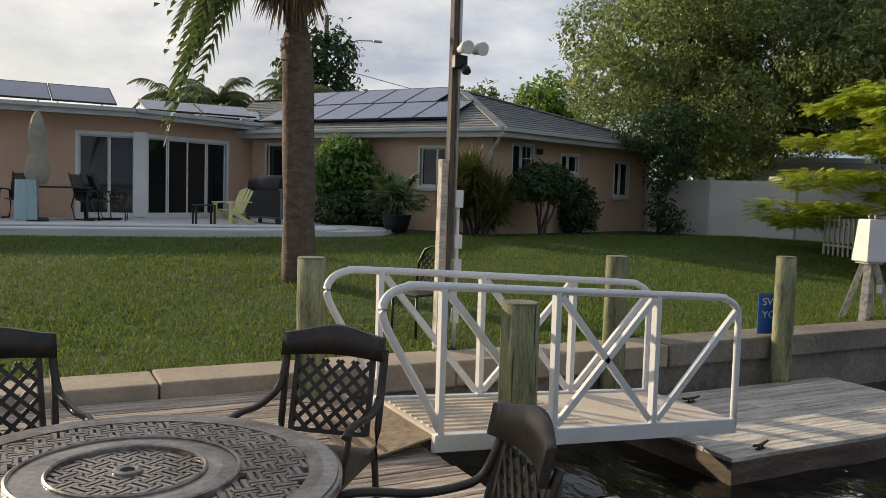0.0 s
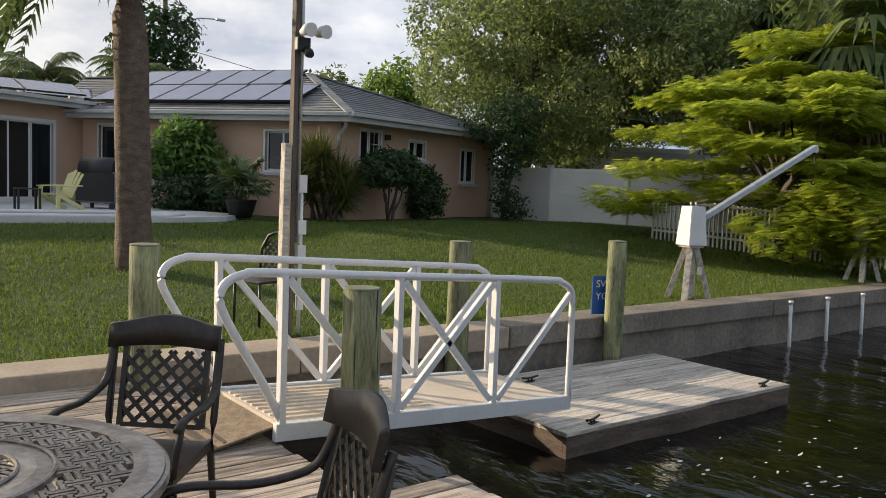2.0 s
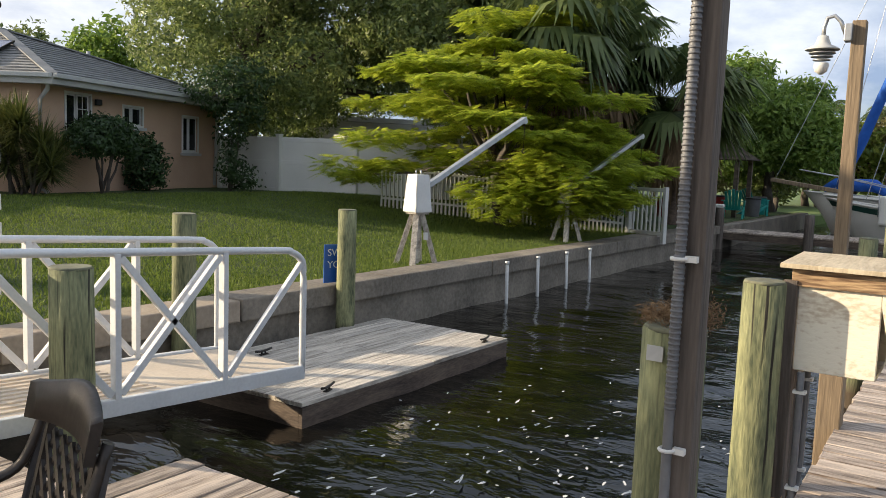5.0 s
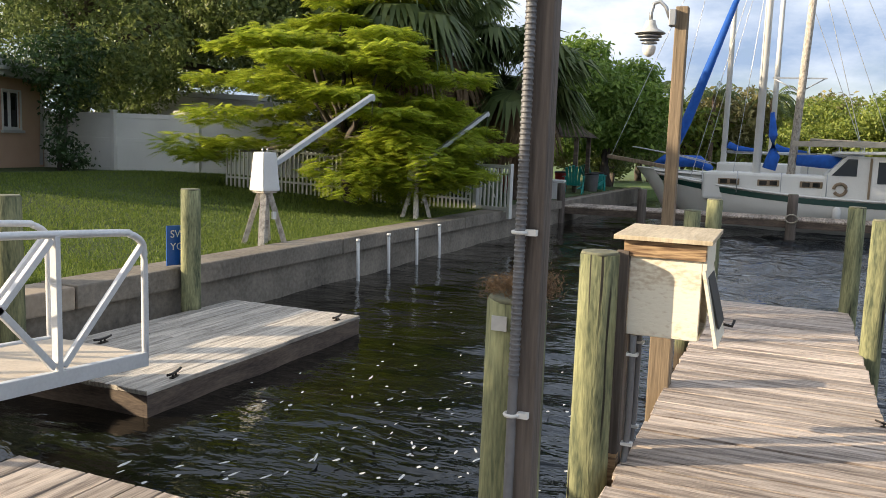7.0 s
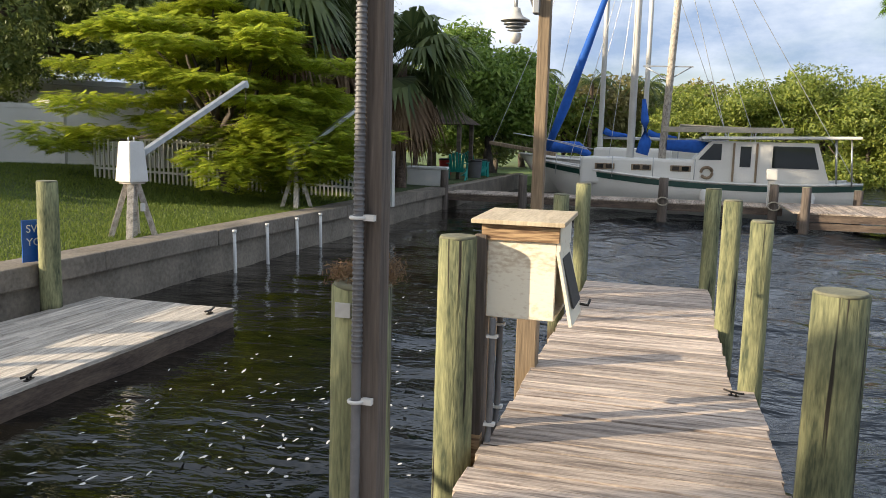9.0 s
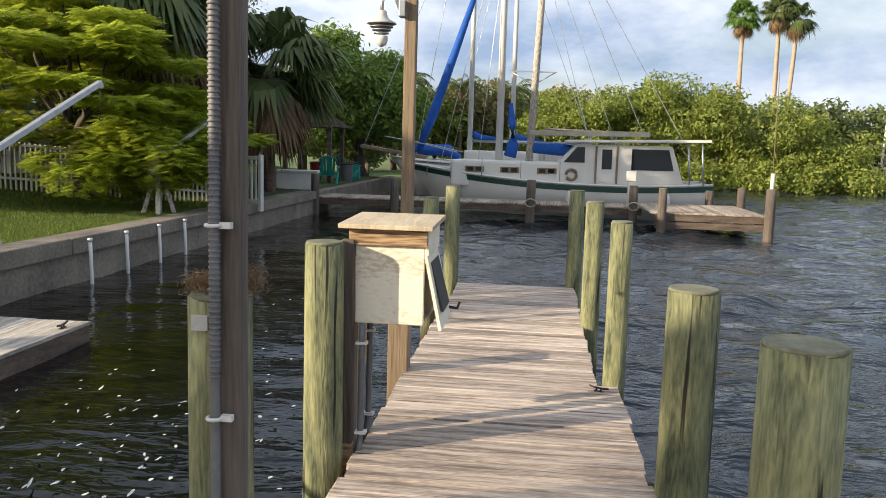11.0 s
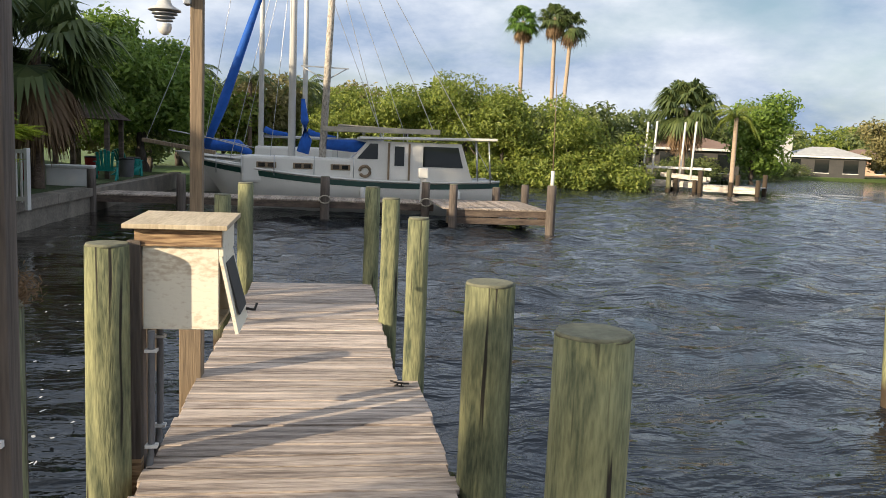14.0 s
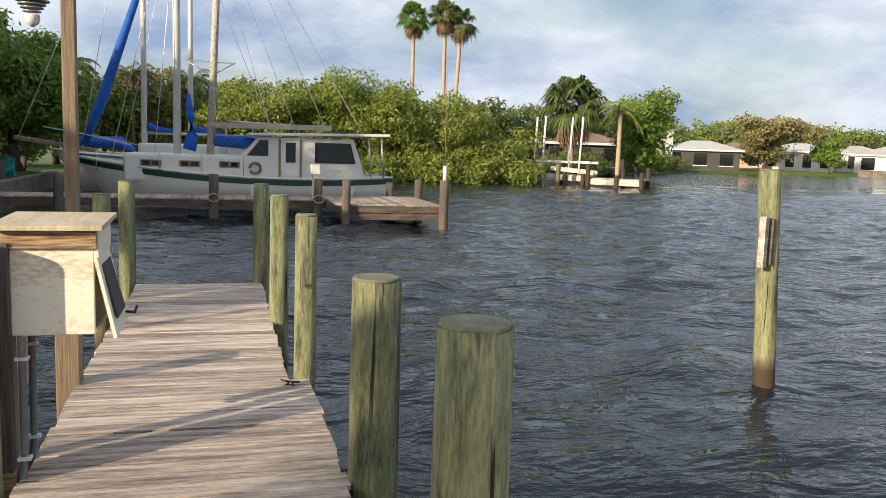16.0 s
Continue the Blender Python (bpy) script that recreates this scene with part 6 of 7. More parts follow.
for i, (x, y, h) in enumerate(((2.6, 30, 4.6), (4.4, 31, 5.0), (6.2, 30.5, 4.4), (8.2, 31, 5.4))):
    palm_feather("areca_palm", x, y, 0.6, h * 0.95, 30, 2.6, "feathery palm clump behind the solar roof", rt=0.1, seed=60 + i, rise=(0.2, 1.3), group="palms behind the house")

# broad tree and trees beyond the pier
far_tree("broad_tree", 32.0, 1.3, -0.15, 3.0, 7.0, 32000, 0.12, L_FICUS, "round bright green tree behind the boats", 71, low=0.38)
far_tree("broad_tree", 34.5, 1.6, 0.0, 2.3, 3.9, 9000, 0.13, L_OAK, "darker tree beside the bright one", 72)
for i in range(9):
    far_tree("tree", 38 + 3.1 * i + 1.2 * math.sin(i * 2.2), 9 - 2.1 * i, 0.0, 3.2, 5.0 + 1.4 * math.sin(i * 1.7) ** 2, 5200, 0.19, (L_FAR, L_MANG, L_OLIVE)[i % 3], "tree of the wooded far bank", 80 + i)
for i in range(3):
    palm_feather("coconut_palm", 47 + 2.5 * i, 2.0 - 3.2 * i, 0, 5.2, 20, 2.2, "coconut palm behind the sailing boats", rt=0.12, seed=95 + i, rise=(0.1, 1.2), group="far palms")
# mangrove bank
rg = random.Random(23)
for i in range(9):
    u = i / 8
    x, y = 49.5 - 4.0 * u + rg.uniform(-0.5, 0.5), -6.5 - 16.2 * u
    hh = (5.2, 6.4, 5.6, 6.8, 7.6, 7.2, 6.2, 5.0, 3.4)[i]
    bl = [((rg.uniform(-1.8, 1.8), rg.uniform(-1.9, 1.9), hh * rg.uniform(0.10, 0.84)), (rg.uniform(0.7, 1.3), rg.uniform(0.7, 1.3), rg.uniform(0.5, 0.95))) for k in range(22)]
    bl += [((-1.9, rg.uniform(-1.8, 1.8), rg.uniform(0.2, 1.2)), (0.9, 1.0, 0.7)) for k in range(5)]
    tree("mangrove", x, y, -0.7, hh, bl, 13000, 0.105, L_MANG, "dense yellow green mangrove bush at the water", r=0.12, seed=100 + i, limbs=6, group="mangrove bushes")
for i in range(7):
    far_tree("tree", 60 + 1.5 * i, -14.0 - 4.5 * i, 0.0, 3.6, 6.3 - 0.25 * i, 4200, 0.22, (L_FAR, L_OAK, L_FAR)[i % 3], "tree behind the mangroves", 120 + i)
# three tall fan palms
for i, (x, y, h, lean) in enumerate(((67.1, -22.2, 12.6, (0, 0.004)), (66.6, -24.9, 13.0, (0, 0.008)), (66.3, -25.6, 12.4, (0.0, -0.045)))):
    palm_fan("fan_palm", x, y, -0.1, h, 40, 1.05, "very tall slender fan palm", M_PALEBARK, 0.18, 130 + i, 20, L_BRIGHT if i == 0 else L_PALM, "three tall fan palms", lean)
# palms and trees of the lift shore
palm_fan("fan_palm", 52.0, -30.6, -0.1, 5.0, 60, 1.75, "fan palm beside the boat lift", M_PALEBARK, 0.2, 140, 24, L_PALM, "shore palms")
palm_feather("coconut_palm", 48.5, -32.6, -0.1, 4.4, 24, 2.1, "coconut palm beside the boat lift", M_PALEBARK, 0.14, 141, L_MANG, rise=(0.1, 1.3), group="shore palms")
far_tree("tree", 54.5, -37.2, -0.1, 2.9, 6.6, 9000, 0.16, L_FICUS, "round green tree on the far shore", 142, low=0.25)
far_tree("tree", 88.3, -73.6, -0.1, 4.6, 7.4, 9000, 0.24, L_OLIVE, "olive brown tree on the far shore", 143, low=0.3)
far_tree("tree", 104.5, -90.5, -0.1, 4.8, 7.4, 7000, 0.26, L_OLIVE, "olive brown tree on the far shore", 145, low=0.3)
far_tree("tree", 86.8, -82.2, -0.1, 2.7, 4.4, 6000, 0.17, L_FICUS, "clipped round green tree on the far shore", 144, low=0.25)
for i in range(26):
    u = i / 25
    far_tree("tree", 112 + 18 * u + 4 * math.sin(i * 2.3), -58 - 78 * u + 3 * math.sin(i * 1.3), -0.1, 6.0, 6.2 + 1.8 * math.sin(i * 1.9) ** 2, 2600, 0.36, (L_FAR, L_OAK, L_FAR, L_MANG)[i % 4], "tree of the distant shore", 160 + i, low=0.15)
# low hedges along the far shore
rg = random.Random(77)
hd = thing("hedge", 0, 0, 0, "low green and flowering hedge along the far shore", "hedge", kind="stuff")
bl = [((56 + 28 * u + rg.uniform(-1, 1), -31 - 27 * u + rg.uniform(-1, 1), 0.3 + rg.uniform(0, 0.7)), (1.2, 1.2, 0.7)) for u in [k / 40 for k in range(41)]]
leaf_cloud("foliage", bl, 20000, 0.11, L_FAR, hd, 78)


# ---- the boat pier ----
pr = thing("floor_pier", 0, 0, 0, "low weathered pier along the moored boat", "pier", kind="structure")
PP = [plank_mesh(1.5, 0.19, 0.04, "x", s) for s in range(3)]
for me in PP:
    me.materials.append(M_DECK)
y, row = 0.1, 0
while y > -9.3:
    plank(PP[row % 3], pr, 20.75, y, -0.04)
    y -= 0.2
    row += 1
PQ = [plank_mesh(3.5, 0.19, 0.04, "x", s) for s in range(3)]
for me in PQ:
    me.materials.append(M_DECK)
while y > -12.0:
    plank(PQ[row % 3], pr, 19.75, y, 0.0)
    y -= 0.2
    row += 1
part("stringer", B(20.02, -9.2, -0.26, 20.08, 0.1, -0.081), M_FASCIA, pr)
part("stringer", B(21.40, -9.2, -0.26, 21.46, 0.1, -0.081), M_FASCIA, pr)
part("head_beam", B(18.02, -11.98, -0.21, 18.08, -9.3, -0.042), M_FASCIA, pr)
part("head_beam", B(18.04, -11.98, -0.40, 18.10, -9.3, -0.24), M_FASCIA, pr)
part("end_beam", B(18.12, -12.02, -0.30, 21.5, -11.96, -0.042), M_FASCIA, pr)
for i, (x, y, z, d) in enumerate(((19.9, -6.15, 0.62, 0.26), (19.9, -8.95, 0.55, 0.24), (17.95, -9.45, 0.60, 0.22), (17.95, -12.05, 0.66, 0.25), (19.9, -2.3, 0.55, 0.25), (21.6, -12.2, 0.5, 0.24), (21.6, -11.3, 0.4, 0.24), (19.9, 0.0, 0.60, 0.24))):
    pile(x, y, z, d, "dark timber pile of the boat pier", seed=40 + i, wood=M_POST)
pw = thing("power_pedestal", 20.3, -8.9, -0.04, "white power pedestal on the pier", "pedestal")
part("column", B(-0.08, -0.08, 0, 0.08, 0.08, 0.70, 0.01), M_WHITE, pw)
part("lamp_head", B(-0.13, -0.13, 0.70, 0.13, 0.13, 0.98, 0.02), M_WHITE, pw)
pole = thing("rod_holder", 17.95, -12.05, 0.6, "thin upright fishing rod at the pier end", "rod")
part("holder", C((0, 0, -0.2), (0, 0, 0.45), 0.05), M_WHITE, pole)
part("rod", C((0, 0, 0.45), (0.05, 0.02, 2.9), 0.016, 0.008, 6), M_TAN, pole)
for y in (-6.15, -8.95):
    rp = thing("mooring_rope", 19.9, y, 0.0, "loop of pale mooring rope on a pile", "rope", "mooring ropes")
    part("loop", SW([(-0.16 + 0.02 * math.sin(k), 0.15 * math.cos(k * 0.6), 0.0 + 0.11 * math.sin(k * 0.6)) for k in range(11)], 0.02, 6), M_ROPE, rp)


# ---- moored boats ----
def hull(parent, y_bow, y_stern, xc, beam, sheer, stripe=True, zw=-0.85, name="hull"):
    """A lofted round-bilge hull; sheer(u) gives the deck's height, u from bow 0 to stern 1."""
    n, mside = 28, 7
    rows_ = []
    for i in range(n + 1):
        u = i / n
        half = beam / 2 * min(1.0, 1.02 * math.sin(min(1.0, u * 1.9) * math.pi / 2) ** 0.75) * (1 - 0.22 * max(0, u - 0.7) / 0.3)
        zs = sheer(u)
        rake = 1.3 * (1 - u) ** 6
        col = []
        for k in range(mside + 1):
            f = k / mside
            z = zw + (zs - zw) * f
            hw = half * (0.45 + 0.55 * math.sin(min(1, f * 1.25) * math.pi / 2)) if u > 0.001 else 0.02
            yy = y_bow + (y_stern - y_bow) * u - rake * (1 - f)
            col.append((hw, yy, z))
        rows_.append(col)
    bm = bmesh.new()
    for sgn in (-1, 1):
        g = [[bm.verts.new((xc + sgn * w, y, z)) for w, y, z in col] for col in rows_]
        for i in range(n):
            for k in range(mside):
                f = bm.faces.new((g[i][k], g[i + 1][k], g[i + 1][k + 1], g[i][k + 1]))
                f.smooth = True
    bmesh.ops.remove_doubles(bm, verts=bm.verts, dist=0.03)
    st_ = rows_[-1]
    poly(bm, [(xc - w, y, z) for w, y, z in st_] + [(xc + w, y, z) for w, y, z in st_[::-1]])
    bmesh.ops.recalc_face_normals(bm, faces=bm.faces)
    part(name, bm, M_HULL, parent, "white hull")
    bm = bmesh.new()
    for i in range(n):
        a, b = rows_[i][-1], rows_[i + 1][-1]
        poly(bm, [(xc - a[0], a[1], a[2] - 0.04), (xc + a[0], a[1], a[2] - 0.04), (xc + b[0], b[1], b[2] - 0.04), (xc - b[0], b[1], b[2] - 0.04)])
    part("deck", bm, M_HULL, parent)
    for sgn in (-1, 1):
        part("rub_rail", SW([(xc + sgn * (c[-1][0] + 0.02), c[-1][1], c[-1][2]) for c in rows_], 0.035, 6), M_WHITE, parent)
        if stripe:
            bm = bmesh.new()
            for i in range(n):
                a, b = rows_[i][-1], rows_[i + 1][-1]
                a2, b2 = rows_[i][-2], rows_[i + 1][-2]
                e = 0.012
                def mixp(p, q, f):
                    return (xc + sgn * (p[0] + (q[0] - p[0]) * f + e), p[1] + (q[1] - p[1]) * f, p[2] + (q[2] - p[2]) * f)
                ha, hb = 0.16 / max(0.05, a[2] - a2[2]), 0.16 / max(0.05, b[2] - b2[2])
                poly(bm, [mixp(a, a2, 0.25), mixp(b, b2, 0.25), mixp(b, b2, 0.25 + min(1.0, hb)), mixp(a, a2, 0.25 + min(1.0, ha))])
            part("stripe", bm, M_GREEN, parent, "dark green stripe")


XB = 23.7
bt = thing("motor_sailer", 0, 0.62, 0, "white ketch with green stripe moored at the pier", "boat")

hull(bt, -2.7, -12.2, XB, 2.9, lambda u: 0.74 * (1 - u) ** 2 + 0.20 + 0.34 * u * u)
part("bowsprit", BM((XB, -3.3, 1.10), (XB, -1.1, 1.42), 0.34, 0.12, 0.02), M_TAN, bt, "weathered wooden bowsprit")
part("trunk_cabin", B(XB - 1.0, -7.7, 0.25, XB + 1.0, -4.2, 1.08, 0.08), M_HULL, bt, "long low cabin trunk")
for y in (-4.95, -6.05, -7.2):
    w = part("portlight", B(XB - 1.035, y - 0.30, 0.72, XB - 0.99, y + 0.30, 0.90, 0.015), M_TAN, bt)
    for k in (-0.14, 0.14):
        part("pane", B(XB - 1.05, y + k - 0.10, 0.75, XB - 1.036, y + k + 0.10, 0.87), M_GLASSD, w)
# pilothouse
bm = bmesh.new()
prof = [(-7.45, 0.40), (-7.55, 1.10), (-8.05, 1.66), (-10.95, 1.66), (-11.35, 0.45)]
lo = [bm.verts.new((XB - 1.12, y, z)) for y, z in prof]
hi = [bm.verts.new((XB + 1.12, y, z)) for y, z in prof]
bm.faces.new(lo)
bm.faces.new(hi[::-1])
for i in range(5):
    bm.faces.new((lo[i], hi[i], hi[(i + 1) % 5], lo[(i + 1) % 5]))
bmesh.ops.recalc_face_normals(bm, faces=bm.faces)
part("pilothouse", bm, M_HULL, bt, "white pilothouse")
for pts in ([(-7.70, 1.10), (-8.10, 1.58), (-8.34, 1.58), (-8.34, 1.10)], [(-9.75, 0.92), (-9.75, 1.55), (-10.85, 1.55), (-11.02, 0.92)], [(-8.72, 0.52), (-8.72, 1.60), (-9.28, 1.60), (-9.28, 0.52)]):
    bm = bmesh.new()
    v0 = [bm.verts.new((XB - 1.135, y, z)) for y, z in pts]
    v1 = [bm.verts.new((XB - 1.115, y, z)) for y, z in pts]
    bm.faces.new(v0)
    for i in range(4):
        bm.faces.new((v0[i], v1[i], v1[(i + 1) % 4], v0[(i + 1) % 4]))
    if pts[0][0] == -8.72:
        d_ = part("cabin_door", bm, M_WHITE, bt)
        part("pane", B(XB - 1.15, -9.16, 0.92, XB - 1.136, -8.86, 1.52), M_GLASSD, d_)
        for yy in (-8.68, -9.32):
            part("door_trim", B(XB - 1.15, yy - 0.03, 0.48, XB - 1.125, yy + 0.03, 1.62), M_TAN, bt, "varnished door trim")
    else:
        part("cabin_window", bm, M_GLASSD, bt)
part("windscreen", BM((XB, -7.60, 1.12), (XB, -8.06, 1.62), 1.9, 0.02, up=(0, 1, 0)), M_GLASSD, bt)
part("canopy", BM((XB, -7.75, 1.74), (XB, -12.05, 1.84), 2.7, 0.08, 0.02), M_HULL, bt, "long white hardtop")
part("boom", BM((XB - 0.4, -6.6, 1.98), (XB - 0.4, -10.35, 2.02), 0.12, 0.16, 0.02), M_CLOTH, bt, "pale boom resting over the hardtop")
for x, y in ((XB - 1.2, -11.9), (XB + 1.2, -11.9), (XB - 1.2, -11.5)):
    part("stanchion", C((x, y, 0.45), (x, y + 0.1, 1.82), 0.025), M_STEEL, bt)
part("sail_cover", SW([(XB, -6.75, 1.50), (XB, -7.6, 1.48), (XB, -8.4, 1.42)], [0.16, 0.2, 0.12], 12), M_BLUE, bt, "blue sail cover")
for y, h, r, lean, m_ in ((-5.65, 12.0, 0.12, 0.0, M_WHITE), (-6.62, 9.8, 0.12, -0.012, M_FLOAT)):
    part("mast", C((XB, y, 0.9), (XB, y + h * lean * 3, h), r, r * 0.8, 12), m_, bt)
part("sail_bag", SW([(XB, -6.0, 1.20), (XB, -6.1, 1.6), (XB, -6.05, 2.2), (XB, -5.98, 2.9)], [0.20, 0.19, 0.13, 0.06], 12), M_BLUE, bt, "blue sail bag against the mast")
part("spreader", BM((XB, -7.4, 3.90), (XB, -5.9, 3.92), 0.04, 0.04), M_STEEL, bt)
for y in (-7.35, -5.95):
    part("spreader_strut", C((XB, y, 3.9), (XB, -6.68, 3.5), 0.018), M_STEEL, bt)
for y0, z0, y1, z1 in ((-1.2, 1.45, -5.5, 12.0), (-12.1, 0.6, -6.6, 9.8), (-3.8, 0.9, -5.65, 9), (-8.5, 1.8, -5.65, 11.5), (-10.2, 2.0, -6.7, 9.5), (-5.0, 0.8, -5.65, 8)):
    part("stay", C((XB - 0.5 * (z0 < 1), y0, z0), (XB, y1, z1), 0.011, seg=5, caps=False), M_STEEL, bt)
part("furled_jib", SW([(XB, -3.0, 1.25), (XB, -3.5, 2.6), (XB, -4.1, 4.4), (XB, -5.1, 7.4)], [0.10, 0.16, 0.13, 0.06], 10), M_BLUE, bt, "blue furled jib on the forestay")
for y in (-3.4, -4.2, -5.2, -6.4, -7.6):
    part("rail_post", C((XB - 1.25 * min(1, (-y - 2.2) / 2.4), y, 0.5), (XB - 1.25 * min(1, (-y - 2.2) / 2.4), y, 1.12), 0.014, seg=6), M_STEEL, bt)
part("bow_rail", SW([(XB - 0.9, -4.4, 1.3), (XB - 0.55, -3.2, 1.55), (XB - 0.15, -1.9, 1.75), (XB + 0.15, -1.9, 1.75), (XB + 0.55, -3.2, 1.55), (XB + 0.9, -4.4, 1.3)], 0.018, 6), M_STEEL, bt)
for y in (-10.9, -8.0):
    t = thing("boat_fender", XB - 1.55, y + 0.72, 0.05, "white boat fender hanging by the hull", "fender", "fenders")
    part("body", SW([(0, 0, -0.28), (0, 0, -0.2), (0, 0, 0.12), (0, 0, 0.2)], [0.04, 0.11, 0.11, 0.03], 12), M_WHITE, t)
t = thing("life_ring", XB - 1.16, -7.33, 0.72, "horseshoe life ring on the cabin side", "life ring")
part("ring", SW(arc((0, 0, 0), 0.16, 0, 330, 16, "yz"), 0.045, 8), M_TAN, t)

# two more sailing boats behind
for i, (xc, yb, ys_, hgt, my) in enumerate(((27.5, -2.2, -9.5, 13.0, -4.55), (28.8, -3.4, -10.5, 12.0, -6.05))):
    b2 = thing("sailing_boat", 0, 0.8, 0, "white sailing boat with a blue covered boom", "boat", "sailing boats")
    hull(b2, yb, ys_, xc, 2.6, lambda u: 0.95 - 0.3 * u, False)
    part("cabin", B(xc - 0.8, ys_ + 2.4, 0.5, xc + 0.8, yb - 2.2, 1.35, 0.1), M_HULL, b2)
    part("mast", C((xc, my, 0.9), (xc, my, hgt), 0.10, 0.07, 12), M_WHITE, b2)
    part("sail_cover", SW([(xc, my - 0.12, 1.95), (xc, my - 0.4, 1.84), (xc, my - 0.8, 1.80), (xc, my - 1.2, 1.76)], [0.13, 0.11, 0.08, 0.05], 10), M_BLUE, b2, "blue sail cover")
    part("boom", C((xc, my, 1.7), (xc, my - 3.0, 1.7), 0.05), M_STEEL, b2)
    for y in (yb - 0.3, ys_ + 0.2):
        part("stay", C((xc, y, 0.9), (xc, my, hgt - 0.2), 0.012, seg=5, caps=False), M_STEEL, b2)
    part("bimini", BM((xc, ys_ + 0.6, 2.15), (xc, ys_ + 2.2, 2.2), 1.9, 0.05, 0.02), M_CLOTH, b2)
    for x in (-0.9, 0.9):
        for y in (0.6, 2.2):
            part("bimini_leg", C((xc + x, ys_ + y, 0.6), (xc + x, ys_ + y, 2.15), 0.018, seg=6), M_STEEL, b2)
for i, (x, y) in enumerate(((30.6, -2.1),)):
    b3 = thing("motor_boat", 0, 0, 0, "white covered motor boat by the quay", "boat", "motor boats")
    hull(b3, y + 1.9, y - 2.4, x, 2.0, lambda u: 1.0 - 0.25 * u, False, -0.6)
    part("cover", SW([(x, y + 1.2, 1.1), (x, y + 0.8, 1.3), (x, y - 0.5, 1.3), (x, y - 1.0, 1.0)], [0.3, 0.6, 0.6, 0.3], 14, 0.4), M_BLUE if i == 0 else M_WHITE, b3)

# ---- the terrace beyond the gate ----
tagged(mesh_ob("pavement_terrace", B(15.2, 0.36, -0.3, 31.5, 6.5, 0.075), M_CAP), "sandy paved terrace beyond the gate", "terrace", kind="structure")
TZ = 0.077
hut = thing("gazebo", 26.0, 1.75, TZ, "small dark open gazebo with a pitched roof", "gazebo")
for sx in (-0.9, 0.9):
    for sy in (-0.8, 0.8):
        part("post", B(sx - 0.07, sy - 0.07, 0, sx + 0.07, sy + 0.07, 2.0), M_FASCIA, hut)
bm = bmesh.new()
for pts in (((-1.2, -1.1, 1.95), (1.2, -1.1, 1.95), (0, 0, 2.8)), ((1.2, -1.1, 1.95), (1.2, 1.1, 1.95), (0, 0, 2.8)), ((1.2, 1.1, 1.95), (-1.2, 1.1, 1.95), (0, 0, 2.8)), ((-1.2, 1.1, 1.95), (-1.2, -1.1, 1.95), (0, 0, 2.8))):
    poly(bm, pts)
bmesh.ops.solidify(bm, geom=list(bm.faces), thickness=0.06)
part("roof", bm, M_FASCIA, hut, "dark shingle roof")
db = thing("dock_box", 21.0, 0.85, TZ, "white lidded dock storage box", "storage box", rz=-80)
part("body", B(-0.6, -0.3, 0, 0.6, 0.3, 0.50, 0.03), M_WHITE, db)
part("lid", B(-0.63, -0.33, 0.50, 0.63, 0.33, 0.58, 0.03), M_WHITE, db)
adirondack(24.6, 0.85, TZ, 100, M_TEAL, "teal plastic Adirondack chair on the terrace")
adirondack(20.4, 3.3, TZ, 120, M_LIME, "green plastic Adirondack chair on the terrace")
adirondack(27.6, 0.9, TZ, 60, M_TEAL, "teal plastic Adirondack chair on the terrace")
adirondack(21.4, 3.9, TZ, 80, M_LIME, "green plastic Adirondack chair on the terrace")
for i, (x, y, m_, lab) in enumerate(((26.6, 0.7, M_GREY, "grey waste bin on the terrace"), (27.6, 2.1, M_RED, "red plastic drum on the terrace"), (28.4, 0.9, M_TEAL, "teal plastic drum on the terrace"), (21.8, 2.2, M_RED, "red folded parasol stand"))):
    t = thing("bin", x, y, TZ, lab, "bin", "terrace bins")
    part("body", SW([(0, 0, 0), (0, 0, 0.05), (0, 0, 0.6), (0, 0, 0.62)], [0.20, 0.22, 0.26, 0.27], 18), m_, t)
    part("lid", C((0, 0, 0.62), (0, 0, 0.68), 0.28, 0.24, 18), M_BLACK, t)
tb = thing("terrace_table", 19.2, 2.2, TZ, "white metal terrace table", "table")
part("top", C((0, 0, 0.70), (0, 0, 0.73), 0.55, seg=28), M_WHITE, tb)
for k in range(4):
    a = k * math.pi / 2 + 0.4
    part("leg", SW([(0.1 * math.cos(a), 0.1 * math.sin(a), 0.7), (0.3 * math.cos(a), 0.3 * math.sin(a), 0.35), (0.42 * math.cos(a), 0.42 * math.sin(a), 0)], 0.018, 6), M_WHITE, tb)
# low white building behind the terrace
wb = thing("white_building", 27, 9.5, 0.0, "long low white building with dark windows", "building")
part("wall", B(-7, 0, 0, 9, 4, 2.3), M_WHITE, wb)
part("roof", B(-7.4, -0.5, 2.3, 9.4, 4.4, 2.45, 0.02), M_WHITE, wb)
for k in range(9):
    w = part("window", B(-6.3 + 1.7 * k, -0.03, 0.9, -5.2 + 1.7 * k, 0.01, 1.9), M_GLASSD, wb)
    part("sill", B(-6.4 + 1.7 * k, -0.07, 0.84, -5.1 + 1.7 * k, 0.0, 0.9), M_WHITE, w)
# white house glimpsed over the fence
wh = thing("neighbour_house", 23.5, 15.5, 0.5, "white house glimpsed above the fence", "house", rz=-40)
part("wall", B(-4, 0, 0, 4, 4, 2.6), M_WHITE, wh)
part("roof", B(-4.5, -0.5, 2.6, 4.5, 4.5, 2.8, 0.02), M_TRIM, wh)
part("window", B(-1.0, -0.03, 1.1, 0.4, 0.01, 2.1), M_GLASSD, wh)

